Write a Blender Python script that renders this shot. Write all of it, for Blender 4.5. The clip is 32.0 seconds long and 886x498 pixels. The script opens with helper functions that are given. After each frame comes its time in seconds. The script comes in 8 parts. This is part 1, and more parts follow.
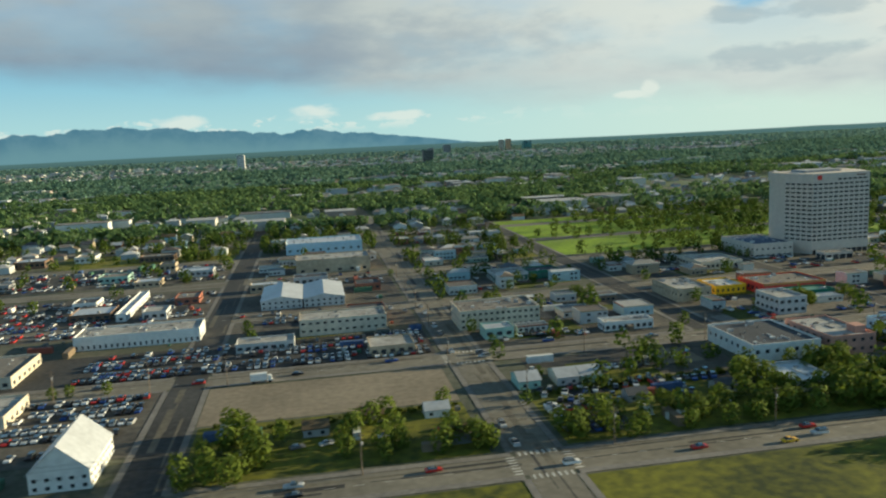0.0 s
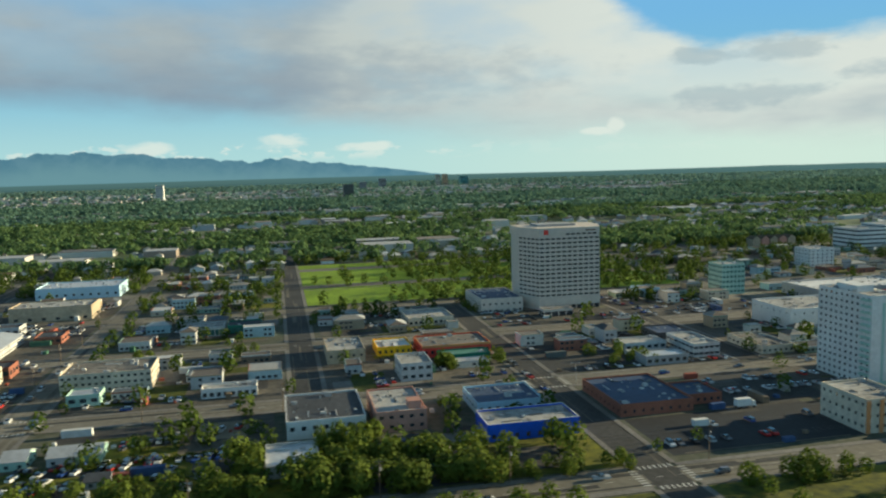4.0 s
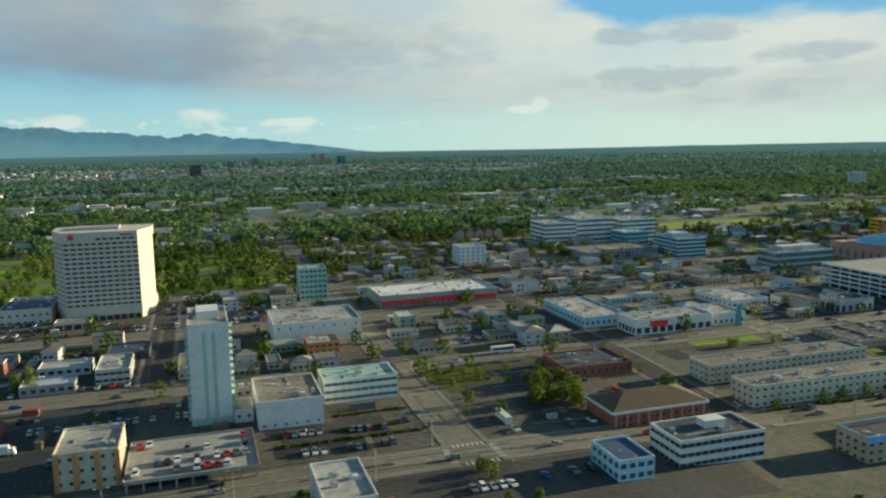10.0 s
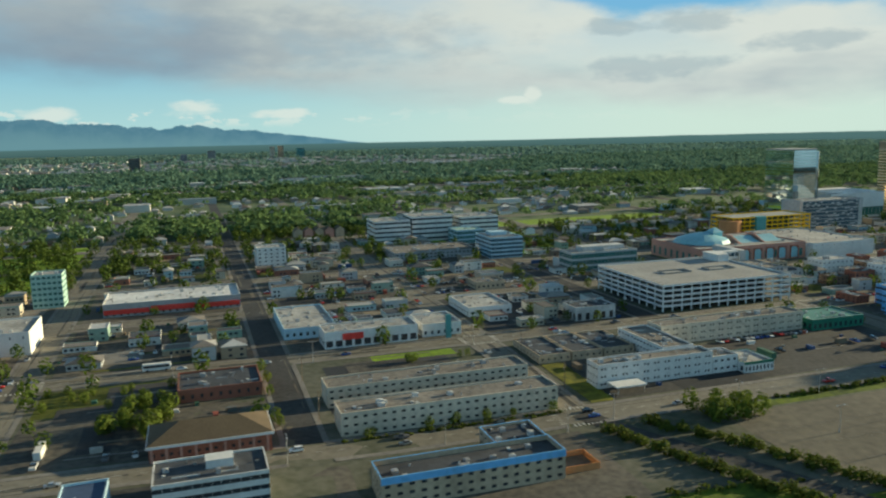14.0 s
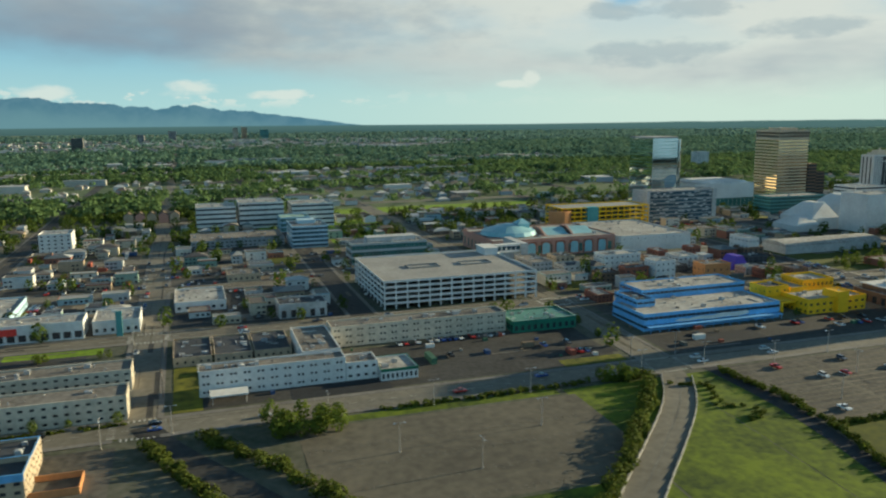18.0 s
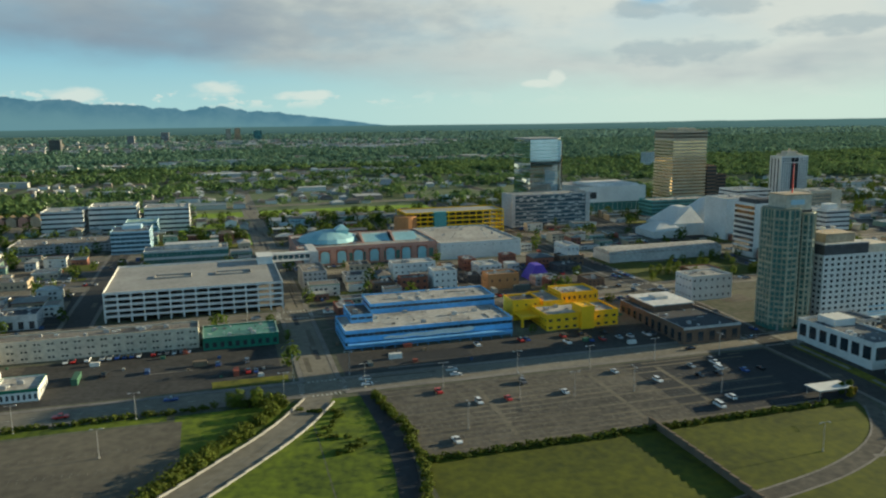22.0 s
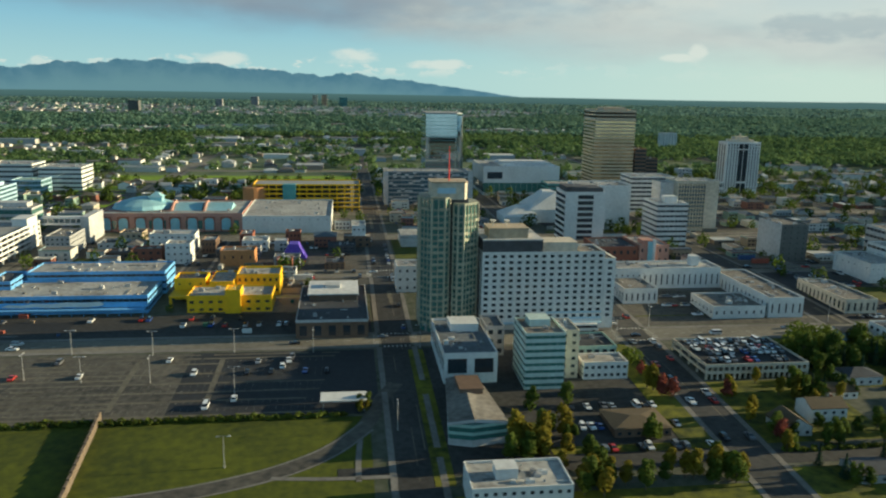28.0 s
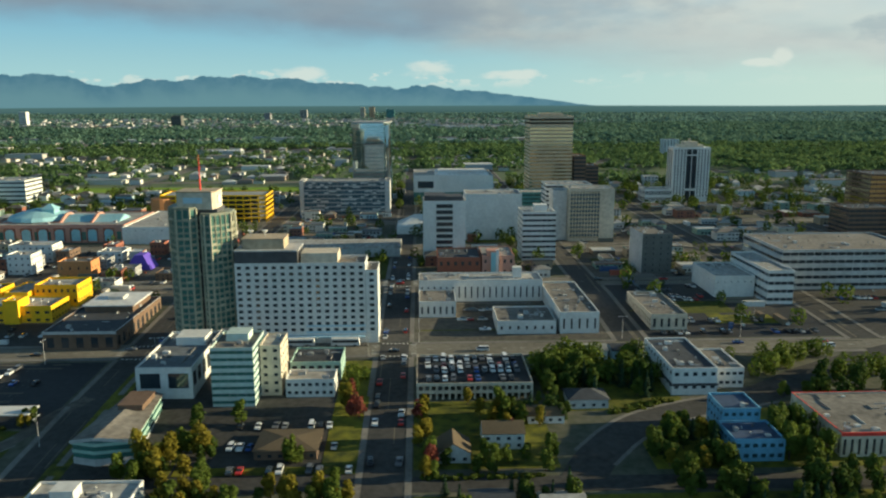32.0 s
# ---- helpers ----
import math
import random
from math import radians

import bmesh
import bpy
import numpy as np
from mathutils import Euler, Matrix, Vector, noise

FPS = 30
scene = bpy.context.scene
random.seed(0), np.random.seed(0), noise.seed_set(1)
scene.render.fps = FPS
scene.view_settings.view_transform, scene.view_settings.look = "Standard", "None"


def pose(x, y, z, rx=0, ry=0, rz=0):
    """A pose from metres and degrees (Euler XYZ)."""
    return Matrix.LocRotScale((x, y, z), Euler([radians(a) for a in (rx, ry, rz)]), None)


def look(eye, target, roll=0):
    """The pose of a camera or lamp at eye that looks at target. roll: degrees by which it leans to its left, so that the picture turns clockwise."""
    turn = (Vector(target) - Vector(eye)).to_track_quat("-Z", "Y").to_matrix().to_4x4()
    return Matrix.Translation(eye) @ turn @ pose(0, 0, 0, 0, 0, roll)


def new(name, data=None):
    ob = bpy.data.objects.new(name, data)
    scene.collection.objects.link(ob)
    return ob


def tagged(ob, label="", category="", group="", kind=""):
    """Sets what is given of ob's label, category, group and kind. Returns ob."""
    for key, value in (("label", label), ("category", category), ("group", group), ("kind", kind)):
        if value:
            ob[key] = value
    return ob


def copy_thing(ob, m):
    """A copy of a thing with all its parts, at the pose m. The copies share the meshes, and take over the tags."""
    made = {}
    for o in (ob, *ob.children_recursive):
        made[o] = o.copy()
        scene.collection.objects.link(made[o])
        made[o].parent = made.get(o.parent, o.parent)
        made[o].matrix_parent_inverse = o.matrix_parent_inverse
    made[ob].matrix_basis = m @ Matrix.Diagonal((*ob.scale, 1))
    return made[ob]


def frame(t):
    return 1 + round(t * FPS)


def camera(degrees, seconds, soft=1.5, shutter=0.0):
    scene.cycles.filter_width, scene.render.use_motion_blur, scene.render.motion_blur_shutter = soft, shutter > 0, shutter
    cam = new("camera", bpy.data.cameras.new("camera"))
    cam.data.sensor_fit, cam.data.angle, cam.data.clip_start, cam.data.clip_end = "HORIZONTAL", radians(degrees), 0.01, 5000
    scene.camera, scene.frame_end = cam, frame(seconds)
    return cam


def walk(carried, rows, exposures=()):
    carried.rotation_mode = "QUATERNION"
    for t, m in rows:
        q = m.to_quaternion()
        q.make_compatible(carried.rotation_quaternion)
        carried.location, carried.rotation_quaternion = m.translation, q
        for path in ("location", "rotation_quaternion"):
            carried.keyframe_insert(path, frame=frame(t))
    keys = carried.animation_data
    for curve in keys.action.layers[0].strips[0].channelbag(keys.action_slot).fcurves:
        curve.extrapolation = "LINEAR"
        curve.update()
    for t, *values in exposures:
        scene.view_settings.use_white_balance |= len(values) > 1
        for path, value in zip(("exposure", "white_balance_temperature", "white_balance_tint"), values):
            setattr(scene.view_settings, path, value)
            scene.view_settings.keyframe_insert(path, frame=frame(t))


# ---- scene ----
cam = camera(59.6, 32.0, 2.15, 0.4)
METRES, EYE, TILT, LEAN, TURN = 1196.8, 87.55, 0.0, 0.0, -9.6
ROWS = [
    (0.0, 0.0, 0.0, 0.0, -0.39, -8.56, 2.6),
    (0.5, 0.016, 0.0013, 0.0007, -0.43, -7.78, 2.5),
    (1.0, 0.0321, 0.0029, 0.0013, -0.65, -7.28, 2.61),
    (1.5, 0.0482, 0.0043, 0.0019, -0.93, -6.87, 2.64),
    (2.0, 0.0642, 0.0058, 0.0023, -1.12, -6.24, 2.61),
    (2.5, 0.0804, 0.007, 0.0029, -1.34, -5.66, 2.41),
    (3.0, 0.0964, 0.0084, 0.0034, -1.75, -5.77, 2.23),
    (3.5, 0.1123, 0.0097, 0.0038, -2.26, -6.04, 1.9),
    (5.5, 0.1776, 0.0135, 0.0064, -3.97, -6.66, -0.05),
    (6.0, 0.1939, 0.0145, 0.007, -4.61, -6.66, -0.16),
    (6.5, 0.2103, 0.0155, 0.0076, -5.28, -7.4, -0.09),
    (7.0, 0.2265, 0.0168, 0.0081, -5.84, -8.17, 0.02),
    (7.5, 0.2428, 0.018, 0.0085, -6.15, -8.28, -0.1),
    (8.0, 0.2589, 0.0188, 0.0093, -6.7, -8.05, -0.16),
    (8.5, 0.275, 0.0201, 0.0097, -7.31, -7.89, -0.09),
    (9.0, 0.2911, 0.0211, 0.0102, -7.72, -7.79, 0.18),
    (9.5, 0.3071, 0.0219, 0.0105, -7.92, -7.91, 0.55),
    (10.0, 0.3231, 0.0227, 0.0109, -8.13, -8.05, 0.85),
    (10.5, 0.3391, 0.0237, 0.0113, -8.2, -7.75, 0.8),
    (11.0, 0.3551, 0.0245, 0.0114, -8.09, -6.93, 0.88),
    (11.5, 0.371, 0.0251, 0.0117, -8.08, -6.35, 1.15),
    (12.0, 0.387, 0.0254, 0.012, -8.15, -6.52, 1.46),
    (12.5, 0.4031, 0.0266, 0.0119, -8.17, -7.2, 1.69),
    (13.0, 0.4192, 0.027, 0.0121, -8.29, -8.04, 1.66),
    (13.5, 0.4354, 0.028, 0.0119, -8.57, -8.73, 1.41),
    (14.0, 0.4515, 0.0287, 0.0119, -8.67, -8.73, 1.07),
    (14.5, 0.4675, 0.0295, 0.0117, -8.56, -8.65, 1.0),
    (16.5, 0.5309, 0.0318, 0.0111, -8.46, -9.64, 0.52),
    (17.0, 0.5468, 0.0321, 0.011, -8.41, -9.11, 0.32),
    (17.5, 0.5625, 0.0322, 0.0109, -8.64, -9.51, 0.42),
    (18.0, 0.5785, 0.0328, 0.0106, -8.83, -9.94, 0.37),
    (18.5, 0.5943, 0.0333, 0.0105, -9.16, -9.48, 0.07),
    (19.0, 0.6101, 0.0337, 0.0104, -9.47, -8.92, 0.06),
    (19.5, 0.6258, 0.0341, 0.0104, -9.26, -8.61, 0.29),
    (20.0, 0.6415, 0.0345, 0.0102, -8.8, -8.48, 0.5),
    (20.5, 0.6572, 0.0348, 0.0101, -8.15, -8.62, 0.66),
    (21.0, 0.6728, 0.035, 0.0101, -7.52, -9.2, 0.8),
    (21.5, 0.6885, 0.0358, 0.0101, -7.18, -9.84, 0.76),
    (22.0, 0.7039, 0.0362, 0.0103, -7.01, -9.92, 0.59),
    (22.5, 0.7194, 0.0368, 0.0103, -6.62, -9.57, 0.46),
    (23.0, 0.7348, 0.0374, 0.0105, -6.0, -9.29, 0.52),
    (23.5, 0.7502, 0.0379, 0.0106, -5.31, -9.57, 0.71),
    (24.0, 0.7655, 0.0386, 0.0107, -4.52, -9.93, 0.63),
    (24.5, 0.7809, 0.0395, 0.0108, -3.58, -9.95, 0.43),
    (25.0, 0.7961, 0.0404, 0.0108, -2.71, -9.8, 0.22),
    (25.5, 0.8111, 0.0413, 0.0108, -1.97, -9.78, -0.05),
    (27.5, 0.8714, 0.047, 0.0111, 1.85, -11.63, -1.31),
    (28.0, 0.8859, 0.0487, 0.0112, 2.49, -12.01, -1.03),
    (28.5, 0.9002, 0.0507, 0.0113, 3.04, -12.06, -0.69),
    (29.0, 0.9144, 0.0529, 0.0113, 3.53, -11.77, -0.47),
    (29.5, 0.9285, 0.0552, 0.0111, 3.88, -11.48, -0.33),
    (30.0, 0.9424, 0.0577, 0.0109, 4.28, -11.21, -0.17),
    (30.5, 0.9562, 0.0604, 0.0108, 4.98, -10.69, -0.14),
    (31.0, 0.9697, 0.0631, 0.0106, 5.96, -10.35, -0.07),
    (31.5, 0.9831, 0.0659, 0.0104, 6.99, -10.72, 0.07),
    (32.0, 0.9962, 0.0691, 0.0102, 7.9, -11.29, 0.14),
]
walk(cam, [(t, pose(0, 0, EYE, TILT, LEAN, TURN) @ pose(METRES * x, METRES * y, METRES * z, 90 + pitch, roll, yaw)) for t, x, y, z, yaw, pitch, roll in ROWS],
     exposures=((0.0, 0.95, 6130, -4.0), (32.0, 0.84, 6130, -4.0)))

# ---- world, sun ----
SUN_AZ, SUN_EL = 87.0, 11.5          # degrees, clockwise from +y; above the horizon
world = bpy.data.worlds.new("evening_sky")
scene.world = world
world.use_nodes = True
wn, wl = world.node_tree.nodes, world.node_tree.links
wn.clear()


def wnode(kind, **kw):
    n = wn.new(kind)
    for k, v in kw.items():
        if k == "op":
            n.operation = v
        elif k == "ins":
            for i, s in v.items():
                if hasattr(s, "node"):
                    wl.new(s, n.inputs[i])
                else:
                    n.inputs[i].default_value = s
    return n


def wmath(op, a, b=0.0, c=0.0):
    return wnode("ShaderNodeMath", op=op, ins={0: a, 1: b, 2: c}).outputs[0]


def wramp(v, a, b, lo=0.0, hi=1.0):
    n = wnode("ShaderNodeMapRange", ins={0: v, 1: a, 2: b, 3: lo, 4: hi})
    n.interpolation_type = "SMOOTHSTEP"
    return n.outputs[0]


def wmix(f, a, b):
    n = wn.new("ShaderNodeMix")
    n.data_type = "RGBA"
    for i, s in ((0, f), (6, a), (7, b)):
        if hasattr(s, "node"):
            wl.new(s, n.inputs[i])
        else:
            n.inputs[i].default_value = s
    return n.outputs[2]


sky = wn.new("ShaderNodeTexSky")
sky.sky_type, sky.sun_disc = "NISHITA", False
sky.sun_elevation, sky.sun_rotation = radians(SUN_EL), radians(SUN_AZ)
sky.air_density, sky.dust_density, sky.ozone_density = 1.0, 0.6, 1.6
way = wn.new("ShaderNodeTexCoord").outputs["Generated"]
sx, sy, sz = wnode("ShaderNodeSeparateXYZ", ins={0: way}).outputs
AZ = wmath("MULTIPLY", wmath("ARCTAN2", sx, sy), 57.296)       # degrees, clockwise from +y
EL = wmath("MULTIPLY", wmath("ARCSINE", sz), 57.296)


def wnoise(scale_az, scale_el, seed, detail=6.0, rough=0.6):
    v = wnode("ShaderNodeCombineXYZ", ins={0: wmath("MULTIPLY", AZ, scale_az), 1: wmath("MULTIPLY", EL, scale_el), 2: seed})
    n = wnode("ShaderNodeTexNoise", ins={0: v.outputs[0], "Scale": 1.0, "Detail": detail, "Roughness": rough})
    return n.outputs[0]


# a broad grey-white cloud deck, its lower edge a few degrees over the horizon, open blue above it in the west
n_big = wnoise(0.045, 0.16, 3.0, 3.0, 0.5)
n_mid = wnoise(0.11, 0.30, 9.0, 5.0, 0.5)
n_fine = wnoise(0.30, 0.75, 17.0, 5.0, 0.55)
n_rag = wnoise(0.42, 1.0, 27.0, 3.0, 0.5)
wob = wmath("ADD", wmath("MULTIPLY_ADD", n_big, 3.2, wmath("MULTIPLY", n_mid, 2.0)), wmath("MULTIPLY", n_fine, 0.9))
low = wmath("ADD", wob, wramp(AZ, -25.0, 34.0, 1.6, -1.6))
under = wmath("SUBTRACT", EL, low)
deck = wmath("MULTIPLY", wmath("MULTIPLY", wramp(under, -0.9, 1.6), wramp(EL, 40.0, 22.0)), wramp(wmath("ABSOLUTE", AZ), 85.0, 60.0))
hole_edge = wmath("ADD", wramp(AZ, 15.0, 32.0, 14.5, 7.4), wmath("ADD", wmath("MULTIPLY_ADD", n_mid, 2.4, -1.2), wmath("MULTIPLY_ADD", n_fine, 1.6, -0.8)))
hole = wramp(wmath("SUBTRACT", EL, hole_edge), -0.5, 1.1)
west_gate = wmath("MULTIPLY", hole, wramp(AZ, 16.0, 26.0))
west_gate = wmath("MULTIPLY", west_gate, wramp(EL, 60.0, 25.0))
cover = wmath("MULTIPLY", deck, wmath("SUBTRACT", 1.0, west_gate))
thin = wmath("MULTIPLY", wramp(n_mid, 0.28, 0.6, 0.7, 1.0), wmath("SUBTRACT", 1.0, wmath("MULTIPLY", wramp(AZ, 12.0, -6.0), wramp(EL, 9.0, 13.0, 0.0, 0.75))))
cover = wmath("MULTIPLY", cover, thin)


def puff(az, el, wide, high, soft=0.9):
    """One cloudlet: a soft-edged oval with a ragged rim."""
    u = wmath("MULTIPLY", wmath("SUBTRACT", AZ, az), 1.0 / wide)
    v = wmath("MULTIPLY", wmath("SUBTRACT", EL, el), 1.0 / high)
    r = wmath("ADD", wmath("MULTIPLY", u, u), wmath("MULTIPLY", v, v))
    return wramp(wmath("ADD", r, wmath("ADD", wmath("MULTIPLY_ADD", n_rag, -5.0, 2.5), wmath("MULTIPLY_ADD", n_fine, -3.0, 1.5))), 1.0 + soft, 1.0 - soft)


def all_puffs(spots):
    out = None
    for s in spots:
        p = puff(*s)
        out = p if out is None else wmath("MAXIMUM", out, p)
    return out


# small fair-weather heaps standing on the horizon
n_heap = wnoise(0.34, 0.9, 21.0, 7.0, 0.62)
heap = wmath("MULTIPLY", wramp(wmath("SUBTRACT", n_heap, wramp(EL, 0.9, 2.6, 0.50, 0.72)), 0.0, 0.06), wramp(EL, 0.3, 1.0))
heap = wmath("MULTIPLY", heap, wramp(AZ, 18.0, 8.0, 0.15, 0.8))
heap = wmath("MAXIMUM", heap, all_puffs(((0.6, 1.75, 1.9, 0.55), (-8.5, 1.5, 1.4, 0.4), (6.5, 1.35, 2.0, 0.3), (24.8, 2.5, 0.5, 0.5), (23.8, 2.0, 1.1, 0.25))))
grey_puffs = all_puffs(((33.5, 4.0, 4.2, 0.8), (30.6, 7.0, 2.2, 0.5), (36.0, 7.2, 2.6, 0.7), (43.0, 5.4, 3.0, 0.6)))
shade = wramp(wmath("ADD", wnoise(0.05, 0.2, 14.0, 4.0, 0.5), wramp(AZ, -15.0, 26.0, -0.22, 0.16)), 0.38, 0.62)
belly = wmath("MULTIPLY", wramp(under, 0.4, 4.5, 0.0, 0.5), wramp(AZ, 26.0, 6.0, 0.6, 1.0))
shade = wmath("MINIMUM", wmath("ADD", belly, wmath("MULTIPLY_ADD", shade, 0.72, wmath("MULTIPLY_ADD", n_fine, 0.5, -0.25))), 1.0)
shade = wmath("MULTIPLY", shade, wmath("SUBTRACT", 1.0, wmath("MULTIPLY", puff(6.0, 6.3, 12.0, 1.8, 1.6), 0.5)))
cloud_col = wmix(shade, wmix(wramp(AZ, 0.0, 25.0), (3.0, 3.5, 4.3, 1), (3.9, 4.4, 5.0, 1)), wmix(wramp(AZ, -2.0, 30.0), (5.9, 5.9, 5.8, 1), (8.2, 7.9, 7.4, 1)))
clear = wmix(wramp(EL, -0.3, 7.0), (5.2, 7.3, 7.4, 1), (2.6, 5.3, 7.4, 1))
clear = wmix(wmath("MULTIPLY", wramp(AZ, -6.0, 40.0, 0.0, 0.75), wramp(EL, 7.5, 3.0)), clear, (8.3, 8.8, 7.5, 1))
clear = wmix(wramp(EL, 5.5, 10.5), clear, (2.3, 4.9, 8.0, 1))
seen_sky = wmix(wramp(EL, 20.0, 40.0), clear, wmix(0.22, sky.outputs[0], (0.0, 0.0, 0.0, 1)))
seen_sky = wmix(cover, seen_sky, cloud_col)
seen_sky = wmix(wmath("MULTIPLY", heap, 0.75), seen_sky, (9.0, 8.7, 8.0, 1))
seen_sky = wmix(wmath("MULTIPLY", grey_puffs, 0.55), seen_sky, (3.9, 4.6, 5.2, 1))
# the open northern sky, out of view, brightened to lift the north-facing walls
north = wmath("MULTIPLY", wramp(wmath("ABSOLUTE", AZ), 75.0, 115.0), wramp(EL, 70.0, 30.0))
seen_sky = wmix(wmath("MULTIPLY", north, 0.36), seen_sky, (4.6, 7.0, 8.8, 1))
# the far range in the south-east and the last land under the horizon, painted into the sky with haze in their colours
RANGE = ((-32, 1.3), (-24.5, 1.62), (-22.3, 0.85), (-20, 1.0), (-17.6, 1.3), (-16.6, 1.12), (-15.4, 1.42), (-12.5, 1.5), (-9.4, 1.36), (-7.7, 1.08), (-5.2, 1.02), (-2.4, 0.66), (-0.3, 0.86), (2.0, 0.66), (4.8, 0.38), (8.0, 0.02), (11.4, -0.45), (15.0, -0.9))
crest = wn.new("ShaderNodeValToRGB")
stops = crest.color_ramp.elements
while len(stops) < len(RANGE):
    stops.new(0.5)
for e, (az, el) in zip(stops, RANGE):
    v = (el + 1.0) / 3.0
    e.position, e.color = (az + 32.0) / 47.0, (v, v, v, 1)
wl.new(wmath("MULTIPLY", wmath("ADD", AZ, 32.0), 1.0 / 47.0), crest.inputs[0])
rough = wmath("MULTIPLY_ADD", wnoise(0.5, 0.0, 33.0, 7.0, 0.62), 1.35, -0.675)
ridge = wmath("ADD", wmath("MULTIPLY_ADD", crest.outputs[0], 3.0, -1.22), wmath("MULTIPLY", rough, wramp(AZ, 12.0, 0.0, 0.2, 1.0)))
hill = wramp(wmath("SUBTRACT", EL, ridge), 0.06, -0.03)
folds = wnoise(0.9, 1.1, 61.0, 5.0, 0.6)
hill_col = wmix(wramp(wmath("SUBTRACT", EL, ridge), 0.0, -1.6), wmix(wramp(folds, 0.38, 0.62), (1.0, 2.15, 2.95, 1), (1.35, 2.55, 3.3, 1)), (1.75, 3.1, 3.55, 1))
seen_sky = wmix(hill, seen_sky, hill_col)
west_rise = wmath("MULTIPLY", wramp(AZ, 22.0, 46.0), wmath("MULTIPLY", wnoise(0.09, 0.0, 51.0), 0.45))
land = wramp(wmath("SUBTRACT", EL, wmath("SUBTRACT", west_rise, 0.80)), 0.05, -0.04)
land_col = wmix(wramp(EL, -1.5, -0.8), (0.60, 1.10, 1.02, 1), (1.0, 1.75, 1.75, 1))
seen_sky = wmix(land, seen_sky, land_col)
bg = wnode("ShaderNodeBackground", ins={0: seen_sky, 1: 0.0485})
wl.new(bg.outputs[0], wn.new("ShaderNodeOutputWorld").inputs[0])

sun = bpy.data.lights.new("sun", "SUN")
sun.energy, sun.angle, sun.color = 5.0, radians(0.6), (1.0, 0.78, 0.50)
sun_ob = new("sun", sun)
sun_ob.matrix_world = look((0, 0, 400), (-math.sin(radians(SUN_AZ)) * 100, -math.cos(radians(SUN_AZ)) * 100, 400 - 100 * math.tan(radians(SUN_EL))))


# ---- materials ----
def mat(name, col, rough=0.8, var=0.25, big=0.08, small=1.2, bump=0.0, metal=0.0, obj=0.0, dark=None, spec=0.3):
    """A painted, mineral or plant surface: colour varied at two sizes (big and small: waves a metre) and from object to object."""
    m = bpy.data.materials.new(name)
    m.use_nodes = True
    nt = m.node_tree
    p = nt.nodes["Principled BSDF"]
    co = nt.nodes.new("ShaderNodeNewGeometry").outputs["Position"]
    dark = dark or [c * (1 - var) for c in col]
    light = [min(1.0, c * (1 + 0.5 * var)) for c in col]
    fac = []
    for s, d in ((big, 4.0), (small, 3.0)):
        n = nt.nodes.new("ShaderNodeTexNoise")
        n.inputs["Scale"].default_value, n.inputs["Detail"].default_value = s, d
        nt.links.new(co, n.inputs["Vector"])
        fac.append(n.outputs[0])
    add = nt.nodes.new("ShaderNodeMath")
    add.operation = "ADD"
    nt.links.new(fac[0], add.inputs[0])
    nt.links.new(fac[1], add.inputs[1])
    out = add.outputs[0]
    if obj:
        info = nt.nodes.new("ShaderNodeObjectInfo")
        ma = nt.nodes.new("ShaderNodeMath")
        ma.operation = "MULTIPLY_ADD"
        ma.inputs[1].default_value = obj
        nt.links.new(info.outputs["Random"], ma.inputs[0])
        nt.links.new(out, ma.inputs[2])
        out = ma.outputs[0]
    r = nt.nodes.new("ShaderNodeMapRange")
    r.inputs[1].default_value, r.inputs[2].default_value = 0.7 + 0.2 * obj, 1.3 + 0.8 * obj
    nt.links.new(out, r.inputs[0])
    mix = nt.nodes.new("ShaderNodeMix")
    mix.data_type = "RGBA"
    mix.inputs[6].default_value, mix.inputs[7].default_value = (*dark, 1), (*light, 1)
    nt.links.new(r.outputs[0], mix.inputs[0])
    nt.links.new(mix.outputs[2], p.inputs["Base Color"])
    p.inputs["Roughness"].default_value, p.inputs["Metallic"].default_value = rough, metal
    p.inputs["Specular IOR Level"].default_value = spec
    if bump:
        b = nt.nodes.new("ShaderNodeBump")
        b.inputs["Strength"].default_value, b.inputs["Distance"].default_value = bump, 0.3
        nt.links.new(fac[1], b.inputs["Height"])
        nt.links.new(b.outputs[0], p.inputs["Normal"])
    return m


def leafy(m, share=0.4):
    """Thin leaves: part of the light goes through to the other side."""
    nt = m.node_tree
    p = nt.nodes["Principled BSDF"]
    t = nt.nodes.new("ShaderNodeBsdfTranslucent")
    nt.links.new(p.inputs["Base Color"].links[0].from_socket, t.inputs["Color"])
    mx = nt.nodes.new("ShaderNodeMixShader")
    mx.inputs[0].default_value = share
    nt.links.new(p.outputs[0], mx.inputs[1])
    nt.links.new(t.outputs[0], mx.inputs[2])
    nt.links.new(mx.outputs[0], nt.nodes["Material Output"].inputs["Surface"])
    return m


